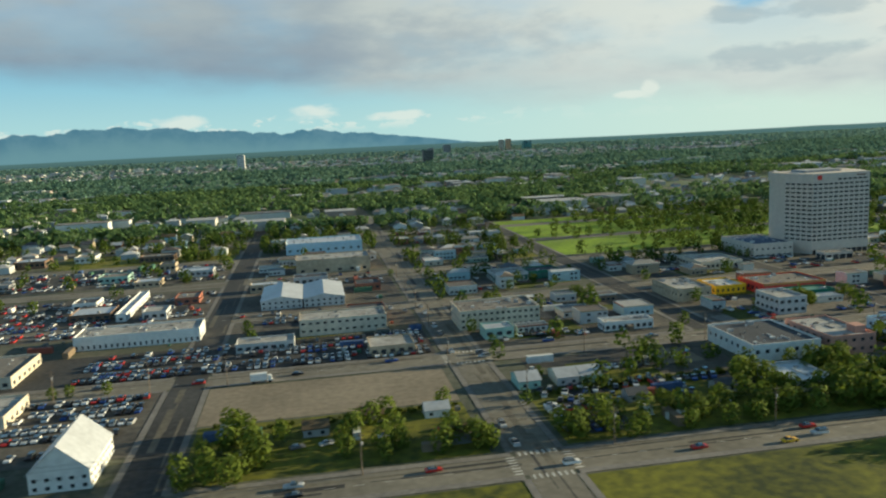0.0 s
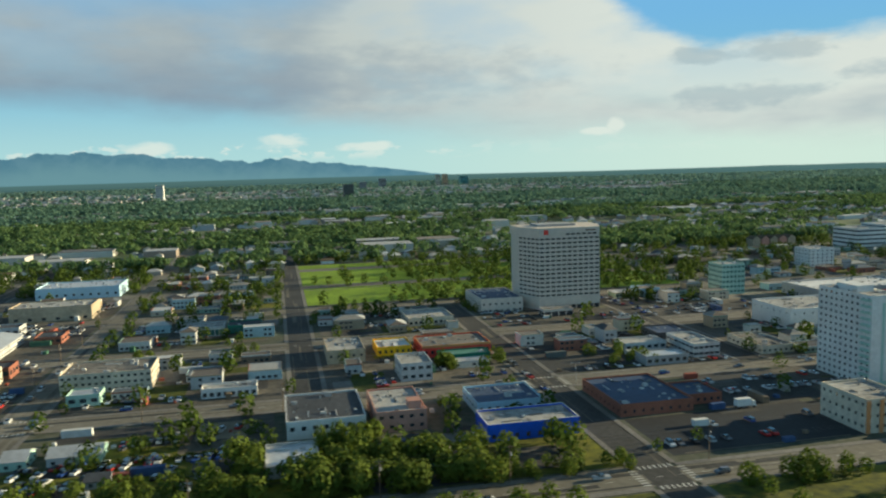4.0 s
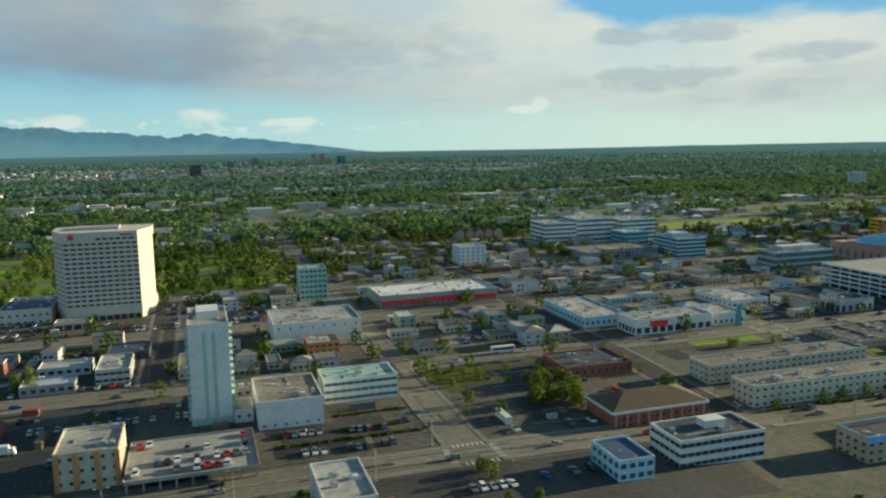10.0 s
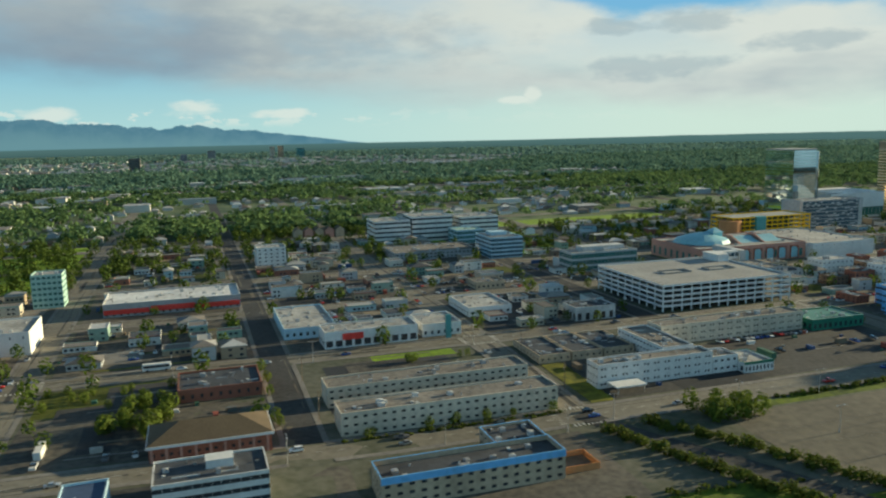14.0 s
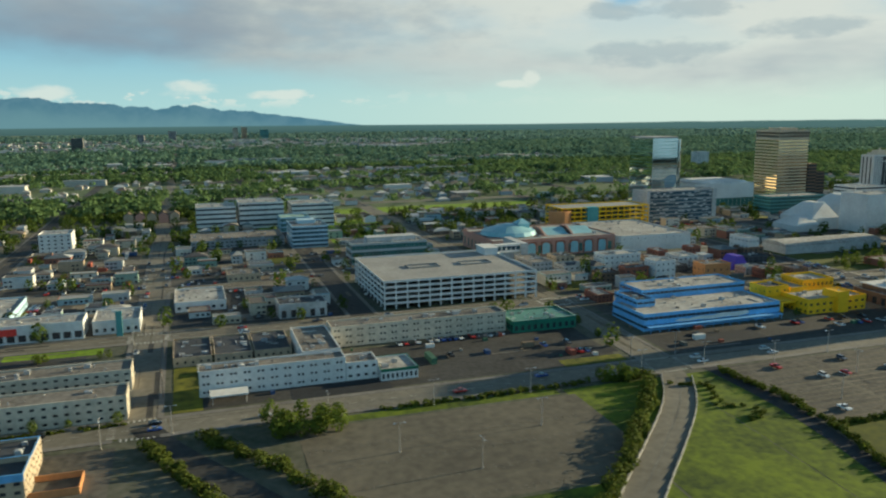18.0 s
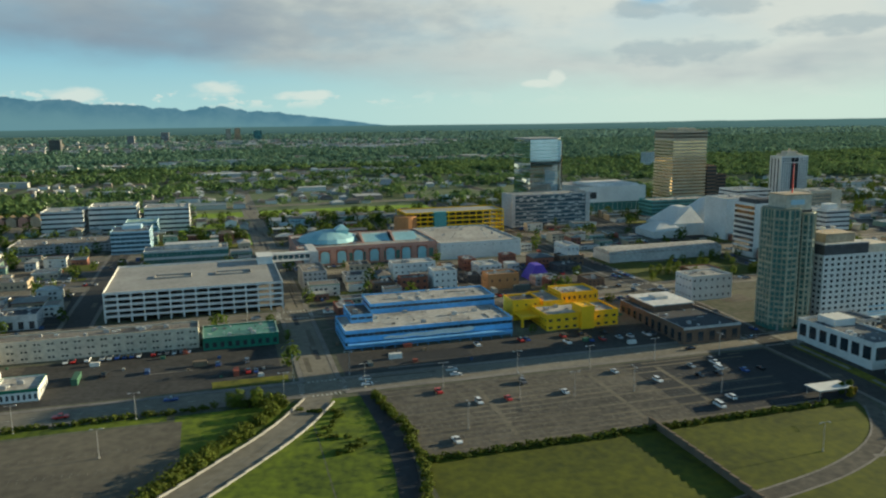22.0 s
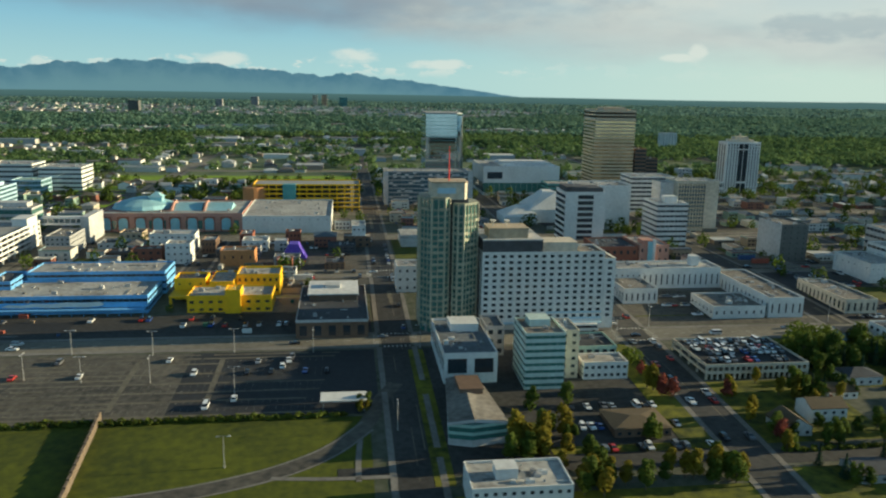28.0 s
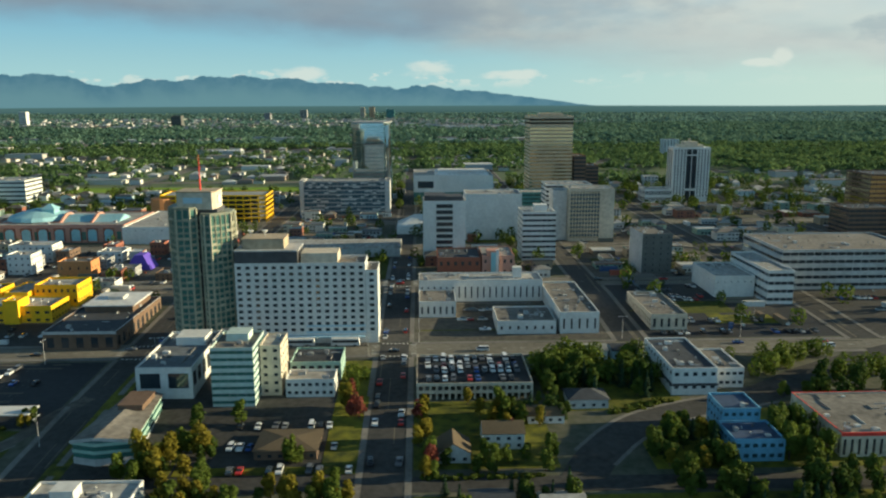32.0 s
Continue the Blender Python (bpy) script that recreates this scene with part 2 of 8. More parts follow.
def island_mat(name, cols, rough=0.7, small=0.6):
    """One colour out of a few for every loose piece of a joined mesh, with fine wear."""
    m = mat(name, cols[0], rough, 0.2)
    nt = m.node_tree
    p = nt.nodes["Principled BSDF"]
    g = nt.nodes.new("ShaderNodeNewGeometry")
    ramp = nt.nodes.new("ShaderNodeValToRGB")
    ramp.color_ramp.interpolation = "CONSTANT"
    el = ramp.color_ramp.elements
    while len(el) < len(cols):
        el.new(0.5)
    for i, c in enumerate(cols):
        el[i].position, el[i].color = i / len(cols), (*c, 1)
    nt.links.new(g.outputs["Random Per Island"], ramp.inputs[0])
    n = nt.nodes.new("ShaderNodeTexNoise")
    n.inputs["Scale"].default_value = small
    nt.links.new(g.outputs["Position"], n.inputs["Vector"])
    r = nt.nodes.new("ShaderNodeMapRange")
    r.inputs[3].default_value, r.inputs[4].default_value = 0.7, 1.2
    nt.links.new(n.outputs[0], r.inputs[0])
    mul = nt.nodes.new("ShaderNodeMix")
    mul.data_type, mul.blend_type = "RGBA", "MULTIPLY"
    mul.inputs[0].default_value = 1.0
    nt.links.new(ramp.outputs[0], mul.inputs[6])
    nt.links.new(r.outputs[0], mul.inputs[7])
    nt.links.new(mul.outputs[2], p.inputs["Base Color"])
    return m


def glass_mat(name, col, rough=0.08, metal=0.0, spec=0.8):
    m = mat(name, col, rough, 0.35, 0.05, 0.35, obj=0.5, metal=metal, spec=spec)
    return m


M = {
    "ground": mat("dry_ground", (0.115, 0.11, 0.085), 0.95, 0.45, 0.02, 0.3, 0.2, dark=(0.05, 0.062, 0.035)),
    "asphalt": mat("asphalt", (0.06, 0.058, 0.055), 0.85, 0.5, 0.03, 0.5, 0.1),
    "old_asphalt": mat("worn_asphalt", (0.118, 0.106, 0.086), 0.9, 0.5, 0.03, 0.4, 0.1, dark=(0.045, 0.043, 0.04)),
    # dark asphalt, also used as painted shadow in the large car park
    "new_asphalt": mat("fresh_asphalt", (0.034, 0.036, 0.04), 0.8, 0.3, 0.03, 0.5, 0.1),
    "road": mat("road_asphalt", (0.20, 0.182, 0.145), 0.85, 0.32, 0.03, 0.35, 0.1),
    "concrete": mat("concrete", (0.33, 0.32, 0.30), 0.85, 0.25, 0.06, 0.6),
    "pave": mat("pavement_concrete", (0.215, 0.20, 0.18), 0.9, 0.35, 0.06, 0.6),
    "gravel": mat("gravel_lot", (0.245, 0.205, 0.15), 0.95, 0.3, 0.03, 0.4, 0.2),
    "lawn": mat("lawn", (0.082, 0.092, 0.006), 0.95, 0.5, 0.035, 0.35, 0.3, dark=(0.036, 0.048, 0.006)),
    "lush": mat("mown_grass", (0.21, 0.31, 0.015), 0.95, 0.5, 0.035, 0.35, 0.3, dark=(0.115, 0.185, 0.012)),
    "rough_grass": mat("rough_grass", (0.165, 0.16, 0.014), 0.95, 0.5, 0.022, 0.28, 0.3, dark=(0.03, 0.042, 0.009)),
    "white": mat("white_paint", (0.68, 0.675, 0.65), 0.75, 0.17, 0.07, 0.6),
    "cream": mat("cream_stucco", (0.60, 0.53, 0.42), 0.8, 0.3, 0.05, 0.5),
    "beige": mat("beige_concrete", (0.60, 0.52, 0.44), 0.8, 0.12, 0.05, 0.4),
    "tan": mat("tan_wall", (0.46, 0.37, 0.26), 0.8, 0.3, 0.05, 0.5),
    "grey": mat("grey_wall", (0.34, 0.34, 0.34), 0.8, 0.2, 0.05, 0.5),
    "pale_grey": mat("pale_grey_wall", (0.51, 0.51, 0.50), 0.75, 0.3, 0.05, 0.5),
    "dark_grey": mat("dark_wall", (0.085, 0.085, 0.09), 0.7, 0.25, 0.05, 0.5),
    "brown": mat("brown_wall", (0.17, 0.11, 0.075), 0.8, 0.25, 0.05, 0.5),
    "brick": mat("red_brick", (0.30, 0.115, 0.075), 0.85, 0.3, 0.08, 1.5),
    "pink": mat("pink_brick", (0.50, 0.27, 0.21), 0.85, 0.2, 0.06, 0.8),
    "orange": mat("orange_brick", (0.55, 0.25, 0.10), 0.85, 0.2, 0.06, 0.8),
    "red": mat("red_paint", (0.70, 0.06, 0.045), 0.6, 0.25, 0.05, 0.5),
    "blue": mat("bright_blue_paint", (0.18, 0.44, 0.78), 0.6, 0.25, 0.05, 0.5),
    "deep_blue": mat("deep_blue_paint", (0.02, 0.10, 0.62), 0.55, 0.2, 0.05, 0.5),
    "pale_blue": mat("pale_blue_paint", (0.42, 0.58, 0.68), 0.7, 0.15, 0.05, 0.5),
    "yellow": mat("yellow_paint", (0.88, 0.50, 0.015), 0.6, 0.15, 0.05, 0.5),
    "green": mat("dark_green_paint", (0.03, 0.17, 0.11), 0.7, 0.25, 0.05, 0.5),
    "mint": mat("mint_paint", (0.36, 0.52, 0.45), 0.75, 0.18, 0.05, 0.5),
    "teal": mat("teal_panel", (0.10, 0.30, 0.30), 0.4, 0.2, 0.05, 0.5),
    "purple": mat("purple_paint", (0.12, 0.07, 0.45), 0.6, 0.2, 0.05, 0.5),
    "membrane": mat("pale_roof_membrane", (0.40, 0.39, 0.365), 0.9, 0.45, 0.05, 0.45, 0.1, dark=(0.21, 0.20, 0.185)),
    "gravel_roof": mat("gravel_roof", (0.22, 0.20, 0.175), 0.95, 0.5, 0.06, 0.5, 0.1),
    "tar_roof": mat("tar_roof", (0.07, 0.075, 0.085), 0.85, 0.35, 0.06, 0.5, 0.1),
    # blue roofing, also the painted shadow on the brick hall's roofs
    "blue_and_shade_roof": mat("slate_blue_roof", (0.06, 0.09, 0.16), 0.7, 0.25, 0.06, 0.5),
    "brown_roof": mat("brown_shingles", (0.125, 0.095, 0.06), 0.9, 0.25, 0.08, 1.5),
    "metal_roof": mat("ribbed_metal_roof", (0.55, 0.56, 0.57), 0.45, 0.2, 0.08, 0.6, metal=0.3),
    "green_roof": mat("green_metal_roof", (0.12, 0.27, 0.22), 0.6, 0.2, 0.08, 0.6),
    "steel": mat("galvanised_steel", (0.45, 0.45, 0.45), 0.45, 0.2, 0.2, 1.5, metal=0.6),
    "wood": mat("weathered_pole_wood", (0.17, 0.13, 0.095), 0.9, 0.25, 0.3, 2.0),
    "glass": glass_mat("window_glass", (0.035, 0.045, 0.055)),
    "blue_glass": glass_mat("blue_window_glass", (0.05, 0.10, 0.13)),
    "green_glass": glass_mat("green_window_glass", (0.07, 0.17, 0.15), 0.1),
    "mirror": glass_mat("mirror_glass", (0.50, 0.60, 0.64), 0.04, 1.0),
    "gold_mirror": glass_mat("bronze_mirror_glass", (0.78, 0.58, 0.32), 0.08, 1.0),
    "tyre": mat("tyre_rubber", (0.02, 0.02, 0.02), 0.9, 0.2),
    "line": mat("road_paint", (0.55, 0.54, 0.50), 0.8, 0.35, 0.2, 1.0),
    "bark": mat("bark", (0.10, 0.08, 0.06), 0.95, 0.3, 0.5, 3.0),
    "leaf": mat("broad_leaves", (0.095, 0.125, 0.018), 0.9, 0.5, 0.05, 0.5, obj=0.9, dark=(0.035, 0.065, 0.012), spec=0.2),
    "leaf_gold": mat("yellowing_leaves", (0.20, 0.17, 0.02), 0.9, 0.4, 0.08, 0.6, obj=0.6, spec=0.2),
    "leaf_red": mat("dark_red_leaves", (0.24, 0.07, 0.05), 0.9, 0.35, 0.08, 0.6, obj=0.4, spec=0.2),
    "needle": mat("spruce_needles", (0.028, 0.055, 0.025), 0.95, 0.4, 0.05, 0.6, obj=0.5, spec=0.2),
    "hedge": mat("hedge_leaves", (0.095, 0.12, 0.018), 0.9, 0.45, 0.1, 0.8, spec=0.2),
    # leaf green lightened a little for haze
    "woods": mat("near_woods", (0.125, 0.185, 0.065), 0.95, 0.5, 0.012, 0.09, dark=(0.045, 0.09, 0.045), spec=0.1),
    # distance haze is put into this paler, bluer leaf colour
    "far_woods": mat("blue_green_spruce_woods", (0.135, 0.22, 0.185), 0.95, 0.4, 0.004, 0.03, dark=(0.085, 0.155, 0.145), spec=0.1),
}

# lightened to soften the dark gaps between far trees, as haze would
M["undergrowth"] = mat("woodland_undergrowth", (0.11, 0.14, 0.065), 0.95, 0.4, 0.004, 0.05, dark=(0.065, 0.10, 0.05))
M["white_roof"] = mat("white_roof_coating", (0.68, 0.67, 0.65), 0.8, 0.3, 0.05, 0.4)
M["lower_lot"] = mat("dusty_asphalt", (0.135, 0.12, 0.09), 0.95, 0.4, 0.02, 0.3, 0.05, dark=(0.085, 0.077, 0.062))
M["bronze_panel"] = mat("pale_bronze_panel", (0.56, 0.45, 0.32), 0.5, 0.2, 0.05, 0.5)
M["tower_panel"] = mat("grey_green_panel", (0.25, 0.27, 0.21), 0.55, 0.3, 0.06, 0.7, obj=0.5)
M["tower_pier"] = mat("olive_cream_panel", (0.40, 0.38, 0.28), 0.6, 0.25, 0.06, 0.7, obj=0.4)
# green shifted towards blue to carry the haze of the middle distance
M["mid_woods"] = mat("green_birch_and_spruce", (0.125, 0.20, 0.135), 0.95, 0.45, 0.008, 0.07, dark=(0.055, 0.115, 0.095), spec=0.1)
M["slate"] = mat("blue_grey_roof_felt", (0.17, 0.185, 0.20), 0.8, 0.4, 0.06, 0.5, 0.1)
M["charcoal"] = mat("charcoal_panel", (0.13, 0.13, 0.12), 0.5, 0.2, 0.05, 0.5)
M["sky_blue"] = mat("sky_blue_paint", (0.17, 0.38, 0.55), 0.7, 0.25, 0.06, 0.6)
M["pale_mint"] = mat("pale_mint_panel", (0.50, 0.60, 0.56), 0.7, 0.2, 0.06, 0.6)
M["verge"] = mat("verge_grass", (0.125, 0.165, 0.009), 0.95, 0.5, 0.05, 0.35, 0.3, dark=(0.035, 0.058, 0.008))
M["aqua"] = mat("aqua_metal_roof", (0.30, 0.52, 0.58), 0.5, 0.2, 0.08, 0.6)
M["lot_paint"] = mat("dusty_lot_strip", (0.15, 0.135, 0.105), 0.95, 0.4, 0.05, 0.6)
M["bay_paint"] = mat("faded_bay_paint", (0.23, 0.22, 0.19), 0.9, 0.5, 0.2, 1.0)
M["water"] = mat("sea_water", (0.05, 0.08, 0.085), 0.12, 0.3, 0.01, 0.2, 0.15, spec=0.5)
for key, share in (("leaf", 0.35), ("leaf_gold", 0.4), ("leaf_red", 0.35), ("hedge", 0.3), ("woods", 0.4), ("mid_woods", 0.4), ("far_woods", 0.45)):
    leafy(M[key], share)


# ---- the lie of the land ----
def smooth(a, b, v):
    u = min(1.0, max(0.0, (v - a) / (b - a)))
    return u * u * (3 - 2 * u)


def gz(x, y):
    """The height of the ground: level downtown, sinking towards the creek in the north-west; the gentle fall far off in
    the south is shaped to fit the camera's view.
    """
    f = float(np.interp(y, (60, 110, 165, 220, 310), (13, 9, 5.5, 3.6, 0)))
    return -smooth(560, 720, x) * f - 0.0055 * max(0.0, y - 1000)


# ---- mesh helpers ----
class Geo:
    """A bag of faces for one mesh."""

    def __init__(self):
        self.v, self.f = [], []

    def poly(self, *pts):
        n = len(self.v)
        self.v.extend(pts)
        self.f.append(tuple(range(n, n + len(pts))))
        return self

    def box(self, x0, x1, y0, y1, z0, z1):
        n = len(self.v)
        self.v.extend([(x, y, z) for z in (z0, z1) for x, y in ((x0, y0), (x1, y0), (x1, y1), (x0, y1))])
        for q in ((3, 2, 1, 0), (4, 5, 6, 7), (0, 1, 5, 4), (1, 2, 6, 5), (2, 3, 7, 6), (3, 0, 4, 7)):
            self.f.append(tuple(n + i for i in q))
        return self

    def prism(self, pts, z0, z1, top=None):
        """An upright prism on a counter-clockwise outline; top: the upper outline where it differs."""
        n, k = len(self.v), len(pts)
        self.v.extend([(x, y, z0) for x, y in pts] + [(x, y, z1) for x, y in (top or pts)])
        self.f.append(tuple(n + k - 1 - i for i in range(k)))
        self.f.append(tuple(n + k + i for i in range(k)))
        for i in range(k):
            j = (i + 1) % k
            self.f.append((n + i, n + j, n + k + j, n + k + i))
        return self

    def ring(self, x0, x1, y0, y1, z0, z1, t):
        self.box(x0, x1, y0, y0 + t, z0, z1).box(x0, x1, y1 - t, y1, z0, z1)
        return self.box(x0, x0 + t, y0 + t, y1 - t, z0, z1).box(x1 - t, x1, y0 + t, y1 - t, z0, z1)

    def gable(self, x0, x1, y0, y1, z0, z1, along="x", over=0.4, t=0.25):
        """A pitched roof of two slabs."""
        if along == "x":
            m = (y0 + y1) / 2
            a, b = (x0 - over, x1 + over)
            for ye in (y0 - over, y1 + over):
                ze = z0 - over * (z1 - z0) / (m - y0)
                q = [(a, ye, ze), (b, ye, ze), (b, m, z1), (a, m, z1)]
                self.slab(q if ye < m else q[::-1], t)
        else:
            m = (x0 + x1) / 2
            a, b = (y0 - over, y1 + over)
            for xe in (x0 - over, x1 + over):
                ze = z0 - over * (z1 - z0) / (m - x0)
                q = [(xe, a, ze), (xe, b, ze), (m, b, z1), (m, a, z1)]
                self.slab(q[::-1] if xe < m else q, t)
        return self

    def slab(self, q, t):
        n = len(self.v)
        self.v.extend(q)
        self.v.extend([(x, y, z + t) for x, y, z in q])
        for f in ((3, 2, 1, 0), (4, 5, 6, 7), (0, 1, 5, 4), (1, 2, 6, 5), (2, 3, 7, 6), (3, 0, 4, 7)):
            self.f.append(tuple(n + i for i in f))
        return self

    def hip(self, x0, x1, y0, y1, z0, z1, over=0.5):
        x0, x1, y0, y1 = x0 - over, x1 + over, y0 - over, y1 + over
        d = min(x1 - x0, y1 - y0) / 2
        if x1 - x0 > y1 - y0:
            a, b = (x0 + d, (y0 + y1) / 2, z1), (x1 - d, (y0 + y1) / 2, z1)
        else:
            a, b = ((x0 + x1) / 2, y0 + d, z1), ((x0 + x1) / 2, y1 - d, z1)
        c = [(x0, y0, z0), (x1, y0, z0), (x1, y1, z0), (x0, y1, z0)]
        if x1 - x0 > y1 - y0:
            for q in ((c[0], c[1], b, a), (c[2], c[3], a, b), (c[1], c[2], b), (c[3], c[0], a)):
                self.poly(*q)
        else:
            for q in ((c[0], c[1], a), (c[2], c[3], b), (c[1], c[2], b, a), (c[3], c[0], a, b)):
                self.poly(*q)
        self.poly(*[(x, y, z - 0.02) for x, y, z in c[::-1]])
        return self

    def tube(self, x, y, z0, z1, r, r1=None, n=8):
        r1 = r if r1 is None else r1
        c = [(math.cos(math.tau * i / n), math.sin(math.tau * i / n)) for i in range(n)]
        return self.prism([(x + r * a, y + r * b) for a, b in c], z0, z1, [(x + r1 * a, y + r1 * b) for a, b in c])

    def mesh(self, name, material, smooth_faces=False):
        me = bpy.data.meshes.new(name)
        me.from_pydata(self.v, [], self.f)
        me.materials.append(material)
        if smooth_faces:
            me.polygons.foreach_set("use_smooth", [True] * len(me.polygons))
        me.update()
        return me


def part(name, geo, material, parent=None, label="", at=(0, 0, 0), turn=0.0):
    """Links a bag of faces, or a ready mesh, as one object under its thing."""
    ob = new(name, geo.mesh(name, material) if isinstance(geo, Geo) else geo)
    ob.location, ob.rotation_euler.z = at, turn
    if parent:
        ob.parent = parent
    if label:
        ob["label"] = label
    return ob


def thing(name, x, y, z, label, category, group="", kind="", turn=0.0):
    ob = new(name)
    ob.location, ob.rotation_euler.z = (x, y, z), turn
    return tagged(ob, label, category, group, kind)


TAKEN = []           # footprints in use: x0, x1, y0, y1


def free(x0, x1, y0, y1, gap=2.0):
    return all(x1 + gap < a or x0 - gap > b or y1 + gap < c or y0 - gap > d for a, b, c, d in TAKEN)


# ---- buildings ----
PANES = {}


def pane_mesh(w, h, material, face):
    key = (round(w, 2), round(h, 2), material.name, face)
    if key not in PANES:
        g = Geo()
        if face in "ns":
            g.box(-w / 2, w / 2, -0.04, 0.04, 0, h)
        else:
            g.box(-0.04, 0.04, -w / 2, w / 2, 0, h)
        PANES[key] = g.mesh("pane", material)
    return PANES[key]


def facade(wall, root, face, a0, a1, at, z0, z1, floors, bays, fill, tall, sill, glass, single, depth=0.28, name="window", base=0.0):
    """One outer wall with real openings: spandrels and piers go into wall, every opening gets a recessed pane.
    fill: the share of a bay that is glass; tall: of a storey; sill: the storey's share under the opening."""
    fh = (z1 - z0 - base) / floors
    bw = (a1 - a0) / bays
    sign = {"n": 1, "s": -1, "e": 1, "w": -1}[face]

    def put(p0, p1, q0, q1):
        if p1 - p0 < 0.01 or q1 - q0 < 0.01:
            return
        lo, hi = sorted((at, at + sign * depth))
        if face in "ns":
            wall.box(p0, p1, lo, hi, q0, q1)
        else:
            wall.box(lo, hi, p0, p1, q0, q1)

    if base:
        put(a0, a1, z0, z0 + base)
    for f in range(floors):
        zb = z0 + base + f * fh
        s, t = zb + sill * fh, zb + (sill + tall) * fh
        put(a0, a1, zb, s)
        put(a0, a1, t, zb + fh)
        m = bw * (1 - fill) / 2
        put(a0, a0 + m, s, t)
        for b in range(bays):
            left = a0 + b * bw + m
            right = a0 + (b + 1) * bw - m
            put(right, min(a1, right + (2 * m if b < bays - 1 else m)), s, t)
        w = bw - 2 * m
        if not root:
            continue
        d = at + sign * depth * 0.75
        if single:
            for b in range(bays):
                c = a0 + (b + 0.5) * bw
                part(name, pane_mesh(w, t - s, glass, face), None, root, at=(c, d, s) if face in "ns" else (d, c, s))
        else:
            part("window_band", pane_mesh(a1 - a0 - 2 * m, t - s, glass, face), None, root,
                 at=((a0 + a1) / 2, d, s) if face in "ns" else (d, (a0 + a1) / 2, s))


def roof_units(root, w, d, h, n, rng):
    for _ in range(math.ceil(n * 0.65)):
        a, b, c = rng.uniform(1.2, 3.2), rng.uniform(1.2, 2.6), rng.uniform(0.8, 1.8)
        x, y = rng.uniform(-w / 2 + 2.5, w / 2 - 2.5), rng.uniform(-d / 2 + 2.5, d / 2 - 2.5)
        g = Geo().box(-a / 2, a / 2, -b / 2, b / 2, 0, c).box(-a / 2 - 0.06, a / 2 + 0.06, -b / 2 - 0.06, b / 2 + 0.06, c, c + 0.1)
        g.tube(0, 0, c + 0.1, c + 0.35, min(a, b) * 0.3)
        part("roof_unit", g, rng.choice((M["steel"], M["pale_grey"], M["grey"])), root, at=(x, y, h))


ROOF_SPOTS = []


def block(name, label, x0, x1, y0, y1, h, wall="white", roof="gravel_roof", floors=1, bays=(6, 4), fill=0.6, tall=0.45, sill=0.35,
          glass="glass", single=True, parapet=0.7, units=3, base=0.0, sides="new", trim=None, category="building", seed=0, group="", pent=None, z=None, coping=None, edge=True):
    """A flat-roofed building: four walls with openings, a roof deck behind a parapet with coping, roof plant."""
    rng = random.Random(seed or int(x0 * 7 + y0 * 13))
    cx, cy = (x0 + x1) / 2, (y0 + y1) / 2
    zb = min(gz(x, y) for x in (x0, x1) for y in (y0, y1)) if z is None else z
    w, d = x1 - x0, y1 - y0
    root = thing(name, cx, cy, zb, label, category, group)
    TAKEN.append((x0, x1, y0, y1))
    g = Geo()
    for face, a, b, at in (("n", -w / 2, w / 2, -d / 2), ("e", -d / 2 + 0.28, d / 2 - 0.28, -w / 2), ("w", -d / 2 + 0.28, d / 2 - 0.28, w / 2), ("s", -w / 2, w / 2, d / 2)):
        nb = bays[0] if face in "ns" else bays[1]
        fc = face
        if fc in sides and nb:
            if fc == "w":
                facade_west(g, root, a, b, at, 0, h, floors, nb, fill, tall, sill, M[glass], False, base)
            else:
                facade(g, root, fc, a, b, at, 0, h, floors, nb, fill, tall, sill, M[glass], single and fc == "n", base=base)
        else:
            lo, hi = (at, at + 0.28) if face in "ne" else (at - 0.28, at)
            if face in "ns":
                g.box(a, b, lo, hi, 0, h)
            else:
                g.box(lo, hi, a, b, 0, h)
    g.ring(-w / 2, w / 2, -d / 2, d / 2, h, h + parapet, 0.28)
    g.box(-w / 2 + 0.3, w / 2 - 0.3, -d / 2 + 0.3, d / 2 - 0.3, -3.0, 0.05)
    part("wall", g, M[wall], root)
    part("roof", Geo().box(-w / 2 + 0.29, w / 2 - 0.29, -d / 2 + 0.29, d / 2 - 0.29, h - 0.3, h), M[roof], root)
    if edge:
        part("coping", Geo().ring(-w / 2 - 0.08, w / 2 + 0.08, -d / 2 - 0.08, d / 2 + 0.08, h + parapet, h + parapet + 0.12, 0.45), M[coping or trim or wall], root)
    if trim:
        part("fascia", Geo().box(-w / 2 - 0.15, w / 2 + 0.15, -d / 2 - 0.15, -d / 2 - 0.01, h - 0.5, h + parapet - 0.02), M[trim], root)
    if pent:
        px, py, pw, pd, ph = pent
        pg = Geo().box(px - pw / 2, px + pw / 2, py - pd / 2, py + pd / 2, h, h + ph)
        pg.box(px - pw / 2 - 0.15, px + pw / 2 + 0.15, py - pd / 2 - 0.15, py + pd / 2 + 0.15, h + ph, h + ph + 0.25)
        part("penthouse", pg, M[wall], root)
    roof_units(root, w, d, h, units, rng)
    ROOF_SPOTS.append((x0 + 1, x1 - 1, y0 + 1, y1 - 1, zb + h))
    return root


